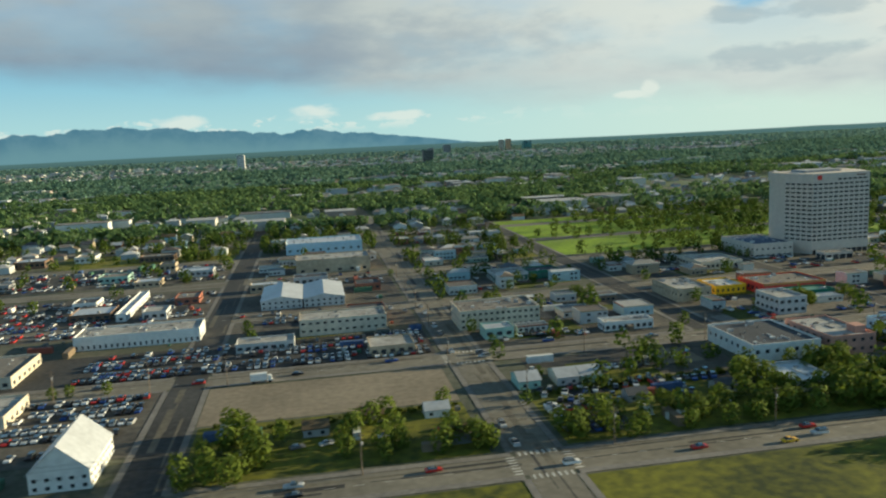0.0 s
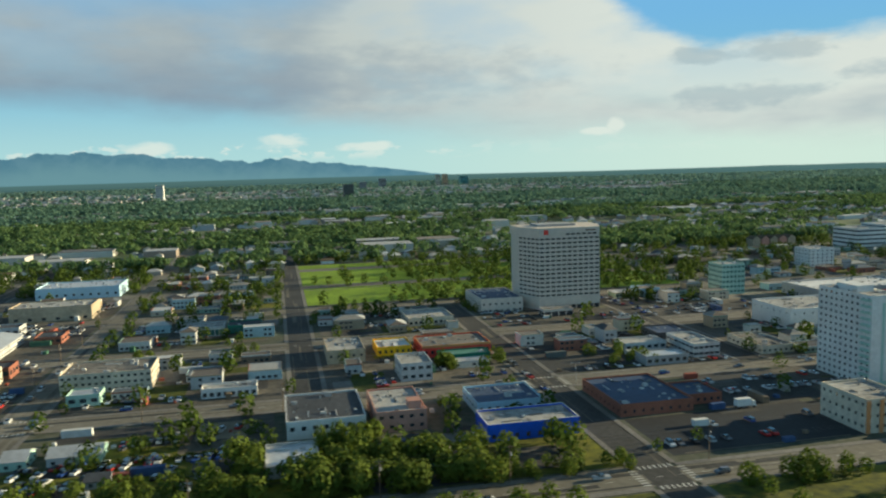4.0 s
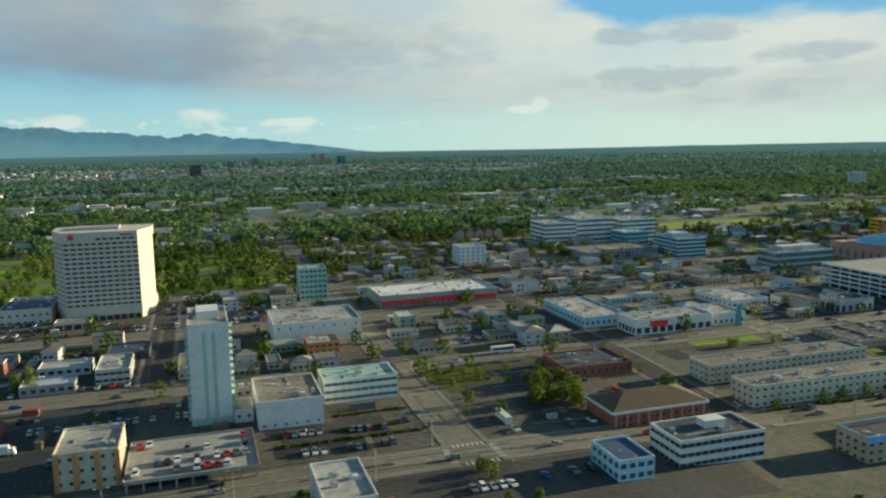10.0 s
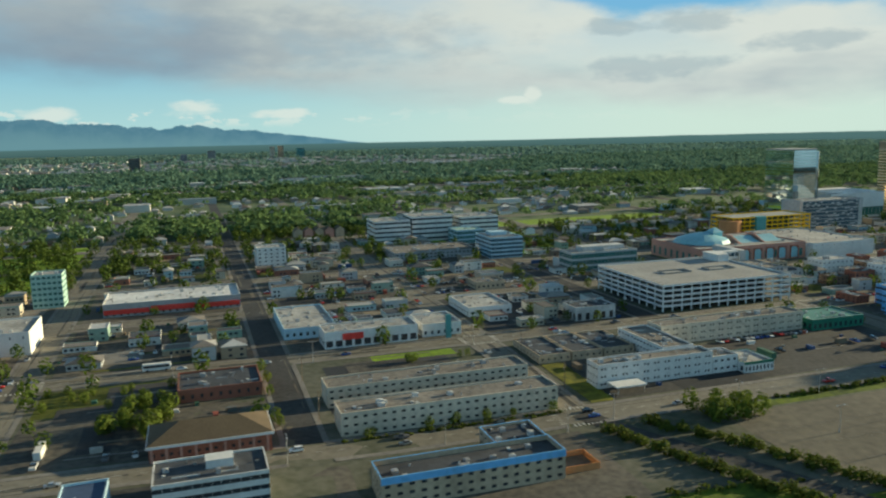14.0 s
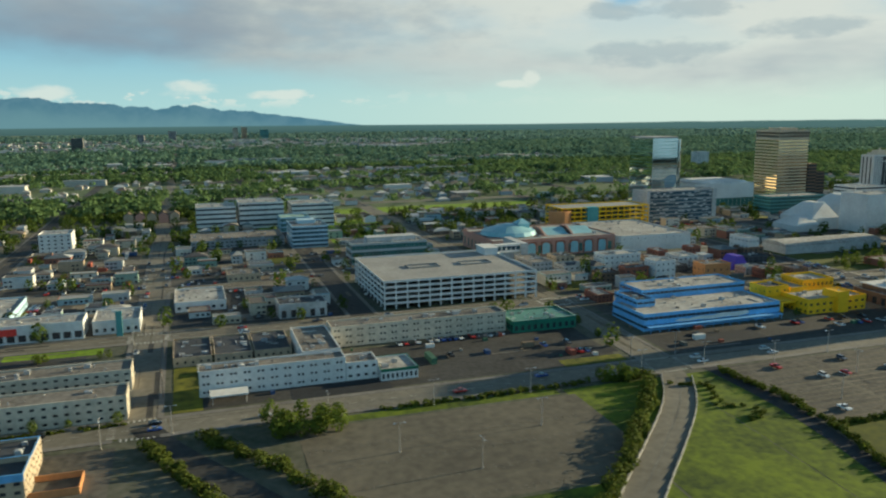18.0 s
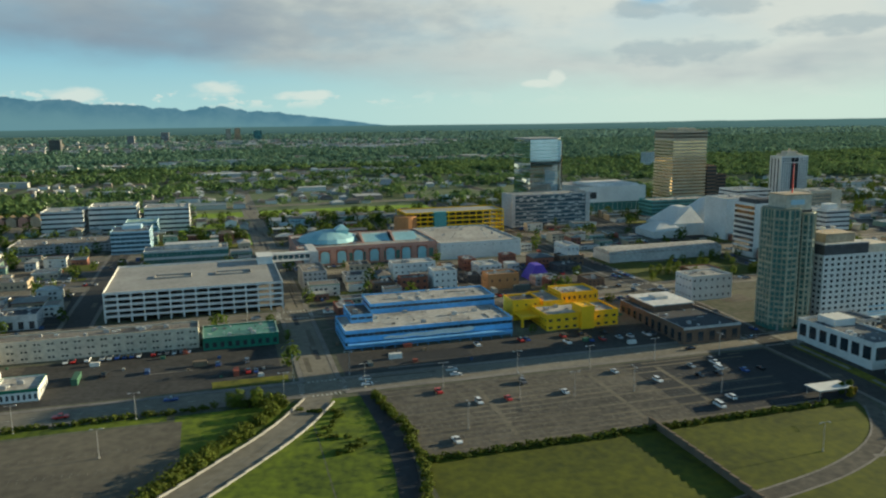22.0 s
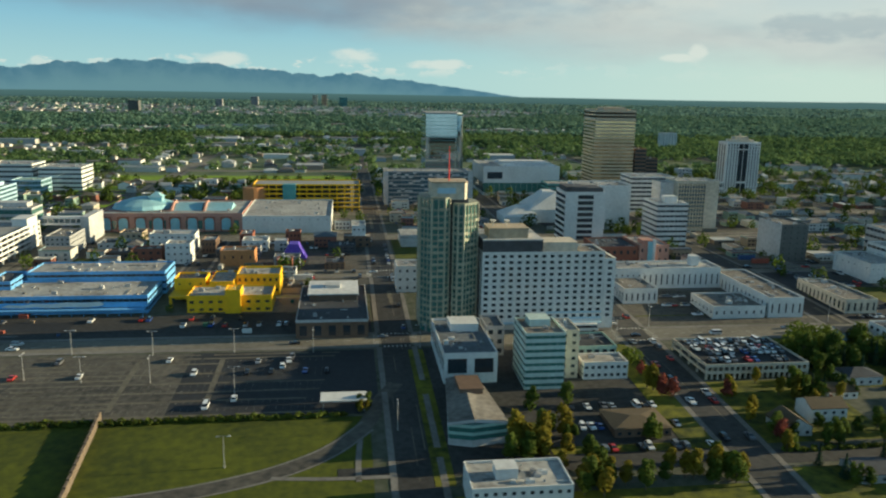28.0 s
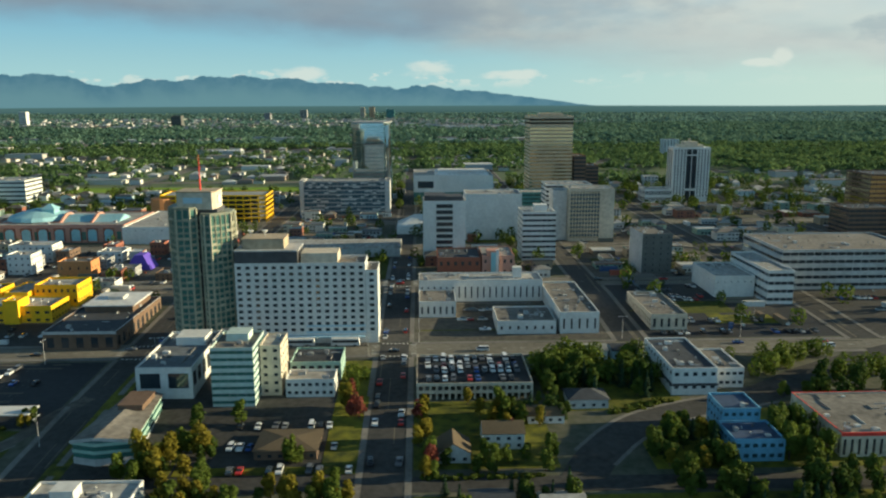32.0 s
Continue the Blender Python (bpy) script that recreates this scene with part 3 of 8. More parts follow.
def facade_west(g, root, a, b, at, z0, z1, floors, nb, fill, tall, sill, glass, single, base):
    """The wall whose outside looks to +x."""
    inner = Geo()
    facade(inner, None, "e", a, b, 0, z0, z1, floors, nb, fill, tall, sill, glass, single, base=base)
    n = len(g.v)
    g.v.extend([(at - x, y, z) for x, y, z in inner.v])
    g.f.extend([tuple(n + i for i in f[::-1]) for f in inner.f])
    fh, bw = (z1 - z0 - base) / floors, (b - a) / nb
    w = bw * fill
    for f in range(floors):
        s = z0 + base + f * fh + sill * fh
        if single:
            for i in range(nb):
                part("window", pane_mesh(w, tall * fh, glass, "e"), None, root, at=(at - 0.2, a + (i + 0.5) * bw, s))
        else:
            part("window_band", pane_mesh(b - a - bw * (1 - fill), tall * fh, glass, "e"), None, root, at=(at - 0.2, (a + b) / 2, s))


def house(x0, x1, y0, y1, h, rise, wall, roof, along="x", label="", kind_name="house", windows=True, z=None, group="", hip=False, chimney=False):
    """A dwelling with a pitched roof, gables, windows and a door."""
    cx, cy, w, d = (x0 + x1) / 2, (y0 + y1) / 2, x1 - x0, y1 - y0
    zb = min(gz(x, y) for x in (x0, x1) for y in (y0, y1)) if z is None else z
    root = thing(kind_name, cx, cy, zb, label, "house", group)
    TAKEN.append((x0, x1, y0, y1))
    g = Geo().box(-w / 2, w / 2, -d / 2, d / 2, -2, h)
    if not hip:
        if along == "x":
            for s in (-w / 2, w / 2 - 0.2):
                g.v.extend([(s + e, y, z) for e in (0, 0.2) for y, z in ((-d / 2, h), (d / 2, h), (0, h + rise))])
                n = len(g.v) - 6
                g.f.extend([(n, n + 2, n + 1), (n + 3, n + 4, n + 5), (n, n + 3, n + 5, n + 2), (n + 1, n + 2, n + 5, n + 4)])
        else:
            for s in (-d / 2, d / 2 - 0.2):
                g.v.extend([(x, s + e, z) for e in (0, 0.2) for x, z in ((-w / 2, h), (w / 2, h), (0, h + rise))])
                n = len(g.v) - 6
                g.f.extend([(n, n + 1, n + 2), (n + 3, n + 5, n + 4), (n, n + 2, n + 5, n + 3), (n + 1, n + 4, n + 5, n + 2)])
    part("wall", g, M[wall], root)
    if hip:
        part("roof", Geo().hip(-w / 2, w / 2, -d / 2, d / 2, h, h + rise), M[roof], root)
    else:
        part("roof", Geo().gable(-w / 2, w / 2, -d / 2, d / 2, h, h + rise, along), M[roof], root)
    if windows:
        k = max(1, int(h // 2.7))
        nx, ny = max(1, int(w // 3.2)), max(1, int(d // 3.5))
        for f in range(k):
            for i in range(nx):
                part("window", pane_mesh(1.3, 1.2, M["glass"], "n"), None, root, at=(-w / 2 + (i + 0.5) * w / nx, -d / 2 - 0.02, 0.9 + f * 2.7))
            for i in range(ny):
                part("window", pane_mesh(1.2, 1.2, M["glass"], "e"), None, root, at=(w / 2 + 0.02, -d / 2 + (i + 0.5) * d / ny, 0.9 + f * 2.7))
    if chimney:
        part("chimney", Geo().box(w * 0.2, w * 0.2 + 0.8, -0.4, 0.4, h, h + rise + 1.0), M["brick"], root)
    return root

# ---- ground, roads, lots ----
def sheet(name, x0, x1, y0, y1, up, material, label, category="ground", step=12.0, kind="structure", outline=None):
    """A flat-lying sheet that follows the land, up metres above it."""
    g = Geo()
    nx, ny = max(1, math.ceil((x1 - x0) / step)), max(1, math.ceil((y1 - y0) / step))
    xs, ys = np.linspace(x0, x1, nx + 1), np.linspace(y0, y1, ny + 1)
    g.v = [(float(x), float(y), gz(x, y) + up) for y in ys for x in xs]
    g.f = [(j * (nx + 1) + i, j * (nx + 1) + i + 1, (j + 1) * (nx + 1) + i + 1, (j + 1) * (nx + 1) + i) for j in range(ny) for i in range(nx)]
    return tagged(part(name, g, M[material]), label, category, kind=kind)


def ribbon(name, pts, width, up, material, label, category="road"):
    """A road along a line of points, smoothed, following the land."""
    p = [Vector(q) for q in pts]
    for _ in range(2):
        p = [p[0]] + [q for a, b in zip(p, p[1:]) for q in (a.lerp(b, 0.25), a.lerp(b, 0.75))] + [p[-1]]
    g = Geo()
    for i, q in enumerate(p):
        d = (p[min(i + 1, len(p) - 1)] - p[max(i - 1, 0)]).normalized()
        s = Vector((-d.y, d.x)) * width / 2
        for e in (q + s, q - s):
            g.v.append((e.x, e.y, gz(e.x, e.y) + up))
    g.f = [(2 * i + 1, 2 * i + 3, 2 * i + 2, 2 * i) for i in range(len(p) - 1)]
    return tagged(part(name, g, M[material]), label, category, kind="structure")


def ground_sheet():
    xs = np.concatenate([np.linspace(-9000, -400, 8), np.arange(-360, 2000, 40.0), np.linspace(2100, 10000, 8)])
    ys = np.concatenate([np.linspace(-4000, -60, 6), np.arange(-20, 420, 20.0), (460, 640, 820, 1000), np.linspace(1400, 9000, 10)])
    g = Geo()
    nx = len(xs)
    g.v = [(float(x), float(y), gz(x, y)) for y in ys for x in xs]
    g.f = [(j * nx + i, j * nx + i + 1, (j + 1) * nx + i + 1, (j + 1) * nx + i) for j in range(len(ys) - 1) for i in range(nx - 1)]
    tagged(part("ground", g, M["ground"]), "dry dusty city ground with patches of grass", "ground", kind="structure")


ground_sheet()
for ya, yb in ((870, 1000), (1000, 8800)):
    sheet("ground", -5200, 8800, ya, yb, 0.02, "undergrowth", "green undergrowth and gardens under the woods", "ground", 900)
# out of view: added for the mirror towers to reflect
g = Geo()
g.poly((-9000, -9000, 0.6), (10000, -9000, 0.6), (10000, -260, 0.6), (-9000, -260, 0.6))
tagged(part("water", g, M["water"]), "broad grey-blue arm of the sea north of the town", "water", kind="structure")
AVENUES = (220, 340, 459, 577, 692, 808, 925)
STREETS = ((-57, 228, 2600), (66, 100, 2600), (192, 350, 1500), (308, 160, 560), (429, 350, 560), (549, 228, 1600), (671, 228, 1500), (787, 228, 3300), (906, 348, 1500), (1028, 228, 2800), (1146, 348, 452), (1265, 80, 2000), (1386, 70, 1600), (1504, 228, 1500), (1622, 228, 1500), (1740, 228, 1400), (1860, 228, 1400))


def lay(g, x0, x1, y0, y1, up, step=20.0):
    nx, ny = max(1, math.ceil((x1 - x0) / step)), max(1, math.ceil((y1 - y0) / step))
    n = len(g.v)
    g.v.extend([(float(x), float(y), gz(x, y) + up) for y in np.linspace(y0, y1, ny + 1) for x in np.linspace(x0, x1, nx + 1)])
    g.f.extend([(n + j * (nx + 1) + i, n + j * (nx + 1) + i + 1, n + (j + 1) * (nx + 1) + i + 1, n + (j + 1) * (nx + 1) + i) for j in range(ny) for i in range(nx)])


def gaps(lo, hi, cuts, half):
    """The stretches of lo..hi that stay clear of the cuts."""
    out, a = [], lo
    for c in sorted(cuts):
        if lo < c < hi:
            out.append((a, c - half))
            a = c + half
    out.append((a, hi))
    return [(p, q) for p, q in out if q - p > 4]


for y, x0, x1 in ((220, -700, 2600), (340, -700, 2600), (459, -700, 2600), (577, -600, 2600), (692, -700, 2600), (808, -700, 2600), (925, -700, 2400), (1160, -900, 2600)):
    sheet("road", x0, x1, y - 7, y + 7, 0.05, "road", "grey worn asphalt avenue with kerbs", "road", 20)
    g = Geo()
    for p, q in gaps(x0, x1, [s[0] for s in STREETS if s[1] - 15 < y < s[2]], 8.5):
        for s in (-8.6, 8.6):
            lay(g, p, q, y + s - 1.5, y + s + 1.5, 0.17)
    tagged(part("pavement", g, M["pave"]), "pale concrete pavement along both sides of the avenue", "pavement", kind="structure")
for x, y0, y1 in STREETS:
    # 1028 takes the paler road colour to look sunlit
    sheet("road", x - 7, x + 7, y0, y1, 0.07, "road" if x in (787, 549, 1028, 66) else "asphalt", "grey asphalt side street between the blocks", "road", 20)
    g = Geo()
    for p, q in gaps(y0, min(y1, 1150), AVENUES, 10):
        for s in (-8.4, 8.4):
            lay(g, x + s - 1.2, x + s + 1.2, p, q, 0.16)
    tagged(part("pavement", g, M["pave"]), "narrow concrete pavement along the side street", "pavement", kind="structure")

LOTS = (
    # x0, x1, y0, y1, material, label
    (-47, 52, 284, 328, "gravel", "bare brown gravel lot beside the avenue"),
    (-160, -66, 262, 330, "old_asphalt", "asphalt car sales lot full of parked cars"),
    (-160, 54, 350, 400, "asphalt", "dark asphalt car lot behind the avenue"),
    (-260, -66, 440, 560, "old_asphalt", "wide asphalt vehicle storage yard"),
    (-48, 54, 412, 590, "old_asphalt", "asphalt yard round the warehouses"),
    (-260, 54, 596, 690, "old_asphalt", "asphalt yard with rows of vehicles"),
    (120, 176, 286, 330, "old_asphalt", "grey asphalt parking lot"),
    (76, 182, 350, 448, "old_asphalt", "grey asphalt yard between low shops"),
    (200, 298, 350, 448, "old_asphalt", "worn asphalt yard between low shops"),
    (320, 440, 236, 278, "new_asphalt", "dark asphalt parking lot beside the avenue"),
    (374, 446, 282, 330, "asphalt", "dark asphalt parking lot under the white tower"),
    (424, 538, 232, 330, "old_asphalt", "pale worn asphalt lot round the apartment tower"),
    (318, 420, 352, 450, "asphalt", "asphalt lot with a few parked cars"),
    (424, 540, 352, 450, "old_asphalt", "worn asphalt lot behind the low building"),
    (320, 540, 468, 512, "old_asphalt", "asphalt forecourt of the hotel"),
    (426, 540, 516, 568, "old_asphalt", "asphalt lot beside the hotel"),
    (560, 662, 232, 288, "old_asphalt", "empty grey asphalt lot"),
    (500, 559, 158, 209, "asphalt", "dark asphalt lot beside the white offices"),
    (560, 640, 160, 208, "asphalt", "asphalt lot beside the white offices"),
    (562, 662, 350, 450, "old_asphalt", "asphalt yard between shops"),
    (562, 662, 468, 568, "old_asphalt", "asphalt lot round the big shop"),
    (682, 778, 352, 450, "old_asphalt", "asphalt lot round the car showroom"),
    (798, 896, 352, 450, "asphalt", "dark asphalt parking lot"),
    (640, 780, 150, 206, "old_asphalt", "asphalt lot round the blue-trimmed building"),
    (800, 1012, 232, 286, "asphalt", "dark asphalt motel car park"),
    (846, 968, 130, 200, "lower_lot", "large empty lower asphalt lot"),
    (1048, 1172, 142, 208, "old_asphalt", "dusty striped half of the large car park"),
    (1040, 1254, 231, 262, "asphalt", "dark asphalt strip in front of the shops"),
    (1044, 1256, 300, 450, "old_asphalt", "crowded asphalt yard between downtown blocks"),
    (1276, 1378, 96, 208, "asphalt", "dark asphalt lot round the office block"),
    (1396, 1494, 232, 330, "old_asphalt", "asphalt lot round the federal building"),
    (1514, 1612, 232, 330, "new_asphalt", "dark asphalt parking lot"),
    (1632, 1732, 232, 330, "asphalt", "asphalt parking lot"),
    (1276, 1376, 350, 450, "lawn", "green town square lawn with trees"),
    (682, 1016, 468, 568, "old_asphalt", "asphalt lots between downtown blocks"),
    (1040, 1256, 588, 682, "old_asphalt", "asphalt lots behind the shopping mall"),
    (1514, 1860, 350, 560, "old_asphalt", "asphalt lots between office towers"),
    (1276, 1494, 588, 690, "asphalt", "asphalt round the civic buildings"),
    # the offices' cast shadow is put into the asphalt tone here
    (1172.05, 1254, 142, 208, "new_asphalt", "smooth dark half of the large car park"),
    (404, 481, 168, 206, "asphalt", "dark asphalt lot below the avenue"),
)
for i, (x0, x1, y0, y1, m, label) in enumerate(LOTS):
    sheet("parking_lot", x0, x1, y0, y1, 0.03 + 0.001 * (i % 5), m, label, "parking lot")
GREENS = (
    (-300, 300, 60, 209, "rough_grass", "rough yellow-green grass slope"),
    (-46, 52, 232, 282, "rough_grass", "scrubby yards with grass and bushes"),
    (78, 300, 232, 284, "rough_grass", "overgrown yards under the trees"),
    (320, 640, 60, 158, "rough_grass", "rough grass bank"),
    (318, 403.9, 158.5, 209, "rough_grass", "weedy verge below the avenue"),
    (562, 628, 290, 328, "lawn", "long grass on an empty plot"),
    (682, 780, 212, 226, "lawn", "narrow green verge before the flats"),
    (720, 766, 318, 329, "lush", "bright green lawn strip"),
    (640, 838, 60, 148, "verge", "bright green grass bank with bushes"),
    (800, 964, 60, 128, "verge", "green grass slope under the ramp"),
    (1019, 1046, 70, 206, "verge", "green verge beside the ramp road"),
    (1052, 1250, 60, 140, "lawn", "broad green lawn below the car park"),
    (965, 1018.5, 60, 206, "verge", "weedy green strip beside the ramp"),
    (850, 962, 202, 208, "verge", "bright green verge between the lot and the avenue"),
    (397, 528, 597, 850, "lush", "green park lawn under tall trees"),
    (202, 396, 597, 850, "lush", "bright green cemetery lawn with rows of trees"),
    (1396, 1447, 108, 160, "rough_grass", "house gardens on the slope"),
    (1396, 1600, 60, 92, "rough_grass", "wooded gardens below the street"),
    (1450, 1506, 150, 209, "rough_grass", "shaded wooded slope under the avenue"),
    (1480, 1600, 106, 150, "rough_grass", "wooded slope with gardens"),
    (1276, 1378, 60, 84, "rough_grass", "rough verge by the corner"),
    (880, 1010, 690, 800, "lush", "green lawn behind the office wings"),
    (960, 1250, 810, 900, "lush", "long green park strip"),
    (1280, 1900, 950, 1060, "lush", "long green park strip before the woods"),
    (938, 1018, 612, 684, "lush", "bright yellow-green grass lot behind the offices"),
    (562, 612, 252, 289, "rough_grass", "rough dark grass beside the trees"),
    (-230, -70, 700, 780, "rough_grass", "grassy plot beside the yard"),
)
for i, (x0, x1, y0, y1, m, label) in enumerate(GREENS):
    sheet("lawn", x0, x1, y0, y1, 0.016 + 0.001 * (i % 5), m, label, "lawn")

RAMP = ((1028, 232), (1024, 205), (1008, 178), (982, 150), (958, 126), (930, 96), (900, 60), (870, 20))
ribbon("road", RAMP, 13, 0.09, "road", "grey two-lane ramp road curving downhill")
for s in (-0.25, 0.25):
    ribbon("lane_line", [(x + s, y) for x, y in RAMP[1:]], 0.18, 0.11, "bay_paint", "faded double line along the ramp road", "road marking")
SLIP = ((1262, 168), (1253, 150), (1249, 132), (1236, 114), (1220, 103), (1202, 96), (1184, 91), (1140, 84), (1080, 74))
ribbon("road", SLIP, 6.5, 0.09, "old_asphalt", "curving slip road past the lawn")
for o in (-3.7, 3.7):
    ribbon("pavement", [(x + o * 0.5, y - o * 0.85) for x, y in SLIP[2:]], 0.9, 0.15, "pave", "pale kerb along the slip road", "pavement")
for q in (((1246, 122), (1245, 108), (1245, 95)), ((1216, 99), (1236, 97), (1258, 97))):
    ribbon("pavement", q, 2.0, 0.14, "pave", "pale concrete footpath across the grass corner", "pavement")
ribbon("road", ((1330, 100), (1400, 99), (1500, 98), (1620, 97)), 9, 0.09, "asphalt", "narrow lower street beside the gardens")
BEND = ((1452, 98), (1460, 114), (1477, 135), (1498, 148), (1540, 161), (1576, 188), (1640, 217))
ribbon("road", BEND, 15, 0.1, "asphalt", "asphalt street curving up the slope")
for s in (-8.0, 8.0):
    ribbon("pavement", [(x - s * 0.75, y + s * 0.66) for x, y in BEND[1:5]], 1.6, 0.16, "pave", "pale kerb walk beside the curving street", "pavement")
for (xa, ya), (xb, yb) in zip(BEND, BEND[1:]):
    for k in range(4):
        x, y = xa + (xb - xa) * k / 4, ya + (yb - ya) * k / 4
        TAKEN.append((x - 6, x + 6, y - 6, y + 6))
ribbon("road", ((1046, 210), (1048, 150), (1040, 100), (1030, 50)), 8, 0.085, "new_asphalt", "dark service road beside the car park")
ribbon("road", ((789, 222), (800, 196), (820, 165), (842, 130), (862, 96), (880, 50)), 11, 0.09, "asphalt", "asphalt lane running downhill between hedges")
sheet("road", 1238, 1342, 96, 103, 0.08, "asphalt", "asphalt lane below the office block", "road")

for s in (-6.9, 6.9):
    p = [Vector(q) for q in RAMP[1:]]
    for _ in range(2):
        p = [p[0]] + [q for a, b in zip(p, p[1:]) for q in (a.lerp(b, 0.25), a.lerp(b, 0.75))] + [p[-1]]
    g = Geo()
    for a, b in zip(p, p[1:]):
        d = (b - a).normalized()
        n = Vector((-d.y, d.x))
        a2, b2 = a + n * s, b + n * s
        z = min(gz(a2.x, a2.y), gz(b2.x, b2.y))
        g.prism([tuple(a2 - n * 0.3), tuple(b2 - n * 0.3), tuple(b2 + n * 0.3), tuple(a2 + n * 0.3)], z - 0.5, z + 0.95)
    tagged(part("barrier", g, M["concrete"]), "low pale concrete barrier along the ramp road", "barrier", kind="structure")

for x0, x1, y0, y1 in ((1364, 1377.5, 106, 206), (1301, 1313, 106, 130), (1314, 1362, 106, 111), (1270, 1277, 90, 206), (800, 812, 231, 285), (980, 1014, 231, 240)):
    sheet("lawn", x0, x1, y0, y1, 0.13, "rough_grass", "narrow planted strip beside the parking bays", "lawn")
road_rng = random.Random(97)
worn = {"asphalt": Geo(), "lot_paint": Geo()}
for y in AVENUES[:5]:
    x = -300.0
    while x < 1900:
        n = road_rng.uniform(12, 70)
        dy, w = road_rng.uniform(-5.8, 5.0), road_rng.choice((0.35, 0.5, 0.8, 1.2, 2.6))
        lay(worn[road_rng.choice(("asphalt", "asphalt", "lot_paint"))], x, x + n, y + dy, y + dy + w, 0.054 + 0.004 * road_rng.random())
        x += n * road_rng.uniform(0.1, 0.7)
for x, y0, y1 in STREETS:
    y = y0 + 2.0
    while y < min(y1, 900):
        n = road_rng.uniform(10, 50)
        dx, w = road_rng.uniform(-5.8, 5.0), road_rng.choice((0.35, 0.5, 1.0, 2.6))
        lay(worn[road_rng.choice(("asphalt", "lot_paint"))], x + dx, x + dx + w, y, min(y1, y + n), 0.074 + 0.004 * road_rng.random())
        y += n * road_rng.uniform(0.3, 0.9)
for key, g in worn.items():
    tagged(part("road_patch", g, M[key]), "long narrow repairs and worn wheel tracks on the roadway", "road marking", kind="stuff")

# kerb walls, paint
rr0 = random.Random(41)
g = Geo()
for y in (220, 340, 459):
    for x in np.arange(-200, 1700, 9.0):
        g.box(x, x + 3.2, y - 0.09, y + 0.09, gz(x, y) + 0.06, gz(x, y) + 0.075)
tagged(part("lane_line", g, M["line"]), "worn white dashed lane lines", "road marking", kind="stuff")
g = Geo()
for sx0 in (66, 308, 549, 787, 1028, 1265, 1386):
    for y in (228.5, 211.5, 331.5, 348.5):
        for k in range(7):
            x = sx0 - 6 + k * 2.0
            g.box(x, x + 0.7, y - 1.4, y + 1.4, gz(x, y) + 0.085, gz(x, y) + 0.095)
    for x in (sx0 - 9.5, sx0 + 9.5):
        for yy in (220, 340):
            for k in range(7):
                y = yy - 6 + k * 2.0
                g.box(x - 1.4, x + 1.4, y, y + 0.7, gz(x, y) + 0.065, gz(x, y) + 0.075)
tagged(part("crosswalk", g, M["line"]), "worn white zebra stripes at the crossings", "road marking", kind="stuff")
g = Geo()
for y in (150, 156, 166, 172, 182, 188, 198):
    for x in np.arange(1054, 1232, 2.8):
        g.box(x, x + 0.12, y - 2.4, y + 2.4, gz(x, y) + 0.05, gz(x, y) + 0.075)
for y in (300, 316, 246, 262):
    for x in np.arange(376, 444, 2.8):
        g.box(x, x + 0.12, y - 2.4, y + 2.4, 0.04, 0.055)
for y in (135, 150, 165, 180):
    for x in np.arange(848, 958, 2.8):
        g.box(x, x + 0.1, y - 2.4, y + 2.4, gz(x, y) + 0.05, gz(x, y) + 0.07)
strips = Geo()
for y, xa, xb in ((145, 1052, 1232), (148.5, 1052, 1140), (152.5, 1052, 1150), (157, 1052, 1225), (161.5, 1056, 1150), (165, 1052, 1230), (169.5, 1056, 1120), (174, 1060, 1232), (179, 1052, 1150), (184, 1064, 1190), (190, 1052, 1140), (195, 1080, 1190), (201, 1052, 1236), (205.5, 1050, 1238)):
    x = xa
    while x < xb:
        n = rr0.uniform(14, 46)
        lay(strips, x, min(xb, x + n), y - rr0.uniform(0.4, 1.0), y + rr0.uniform(0.4, 1.0), 0.075 + 0.004 * rr0.random())
        x += n + rr0.choice((0.5, 1, 6))
for x in (1094, 1150, 1186):
    lay(strips, x - 1.2, x + 1.2, 150, 200, 0.071)
for y, xa, xb in ((248, 478, 540), (258, 478, 536), (266, 502, 538), (276, 504, 538), (286, 504, 538)):
    lay(strips, xa, xb, y - 0.8, y + 0.8, 0.075)
tagged(part("parking_median", strips, M["lot_paint"]), "dusty pale strips between the rows of parking bays", "median", kind="structure")
tagged(part("bay_line", g, M["bay_paint"]), "faded painted parking bay lines", "road marking", kind="stuff")

# ---- the buildings downtown, from east to west ----
block("shop", "long white flat-roofed dealership with a ribbed front", -125, -62, 414, 436, 6.5, "white", "membrane", 1, (22, 5), 0.35, 0.3, 0.1, units=4, category="shop")
block("shed", "long narrow white shed with a sunlit end", -119, -113, 478, 550, 4.0, "white", "metal_roof", 1, (1, 10), 0.3, 0.4, 0.2, units=0, category="shed")
block("shop", "white flat-roofed workshop beside the car lot", -190, -135, 357, 396, 4.6, "cream", "gravel_roof", 1, (10, 6), 0.4, 0.4, 0.2, category="shop")
block("shop", "low cream workshop with a sunlit gable wall", -175, -119, 303, 330, 4.3, "cream", "membrane", 1, (10, 5), 0.4, 0.4, 0.2, category="shop")
house(-90, -72, 240, 268, 6.5, 8.0, "white", "metal_roof", "y", "tall white steep-gabled timber church", "church", hip=False)
for a in (-34, -8):
    house(a, a + 25, 476, 525, 5.5, 2.5, "pale_grey", "metal_roof", "y", "grey metal warehouse with a shallow pitched roof", "warehouse", group="warehouses")
block("warehouse", "tan flat-roofed warehouse with a blank front", -14, 43, 598, 628, 10.0, "tan", "membrane", 1, (6, 4), 0.3, 0.2, 0.1, units=3, category="warehouse")
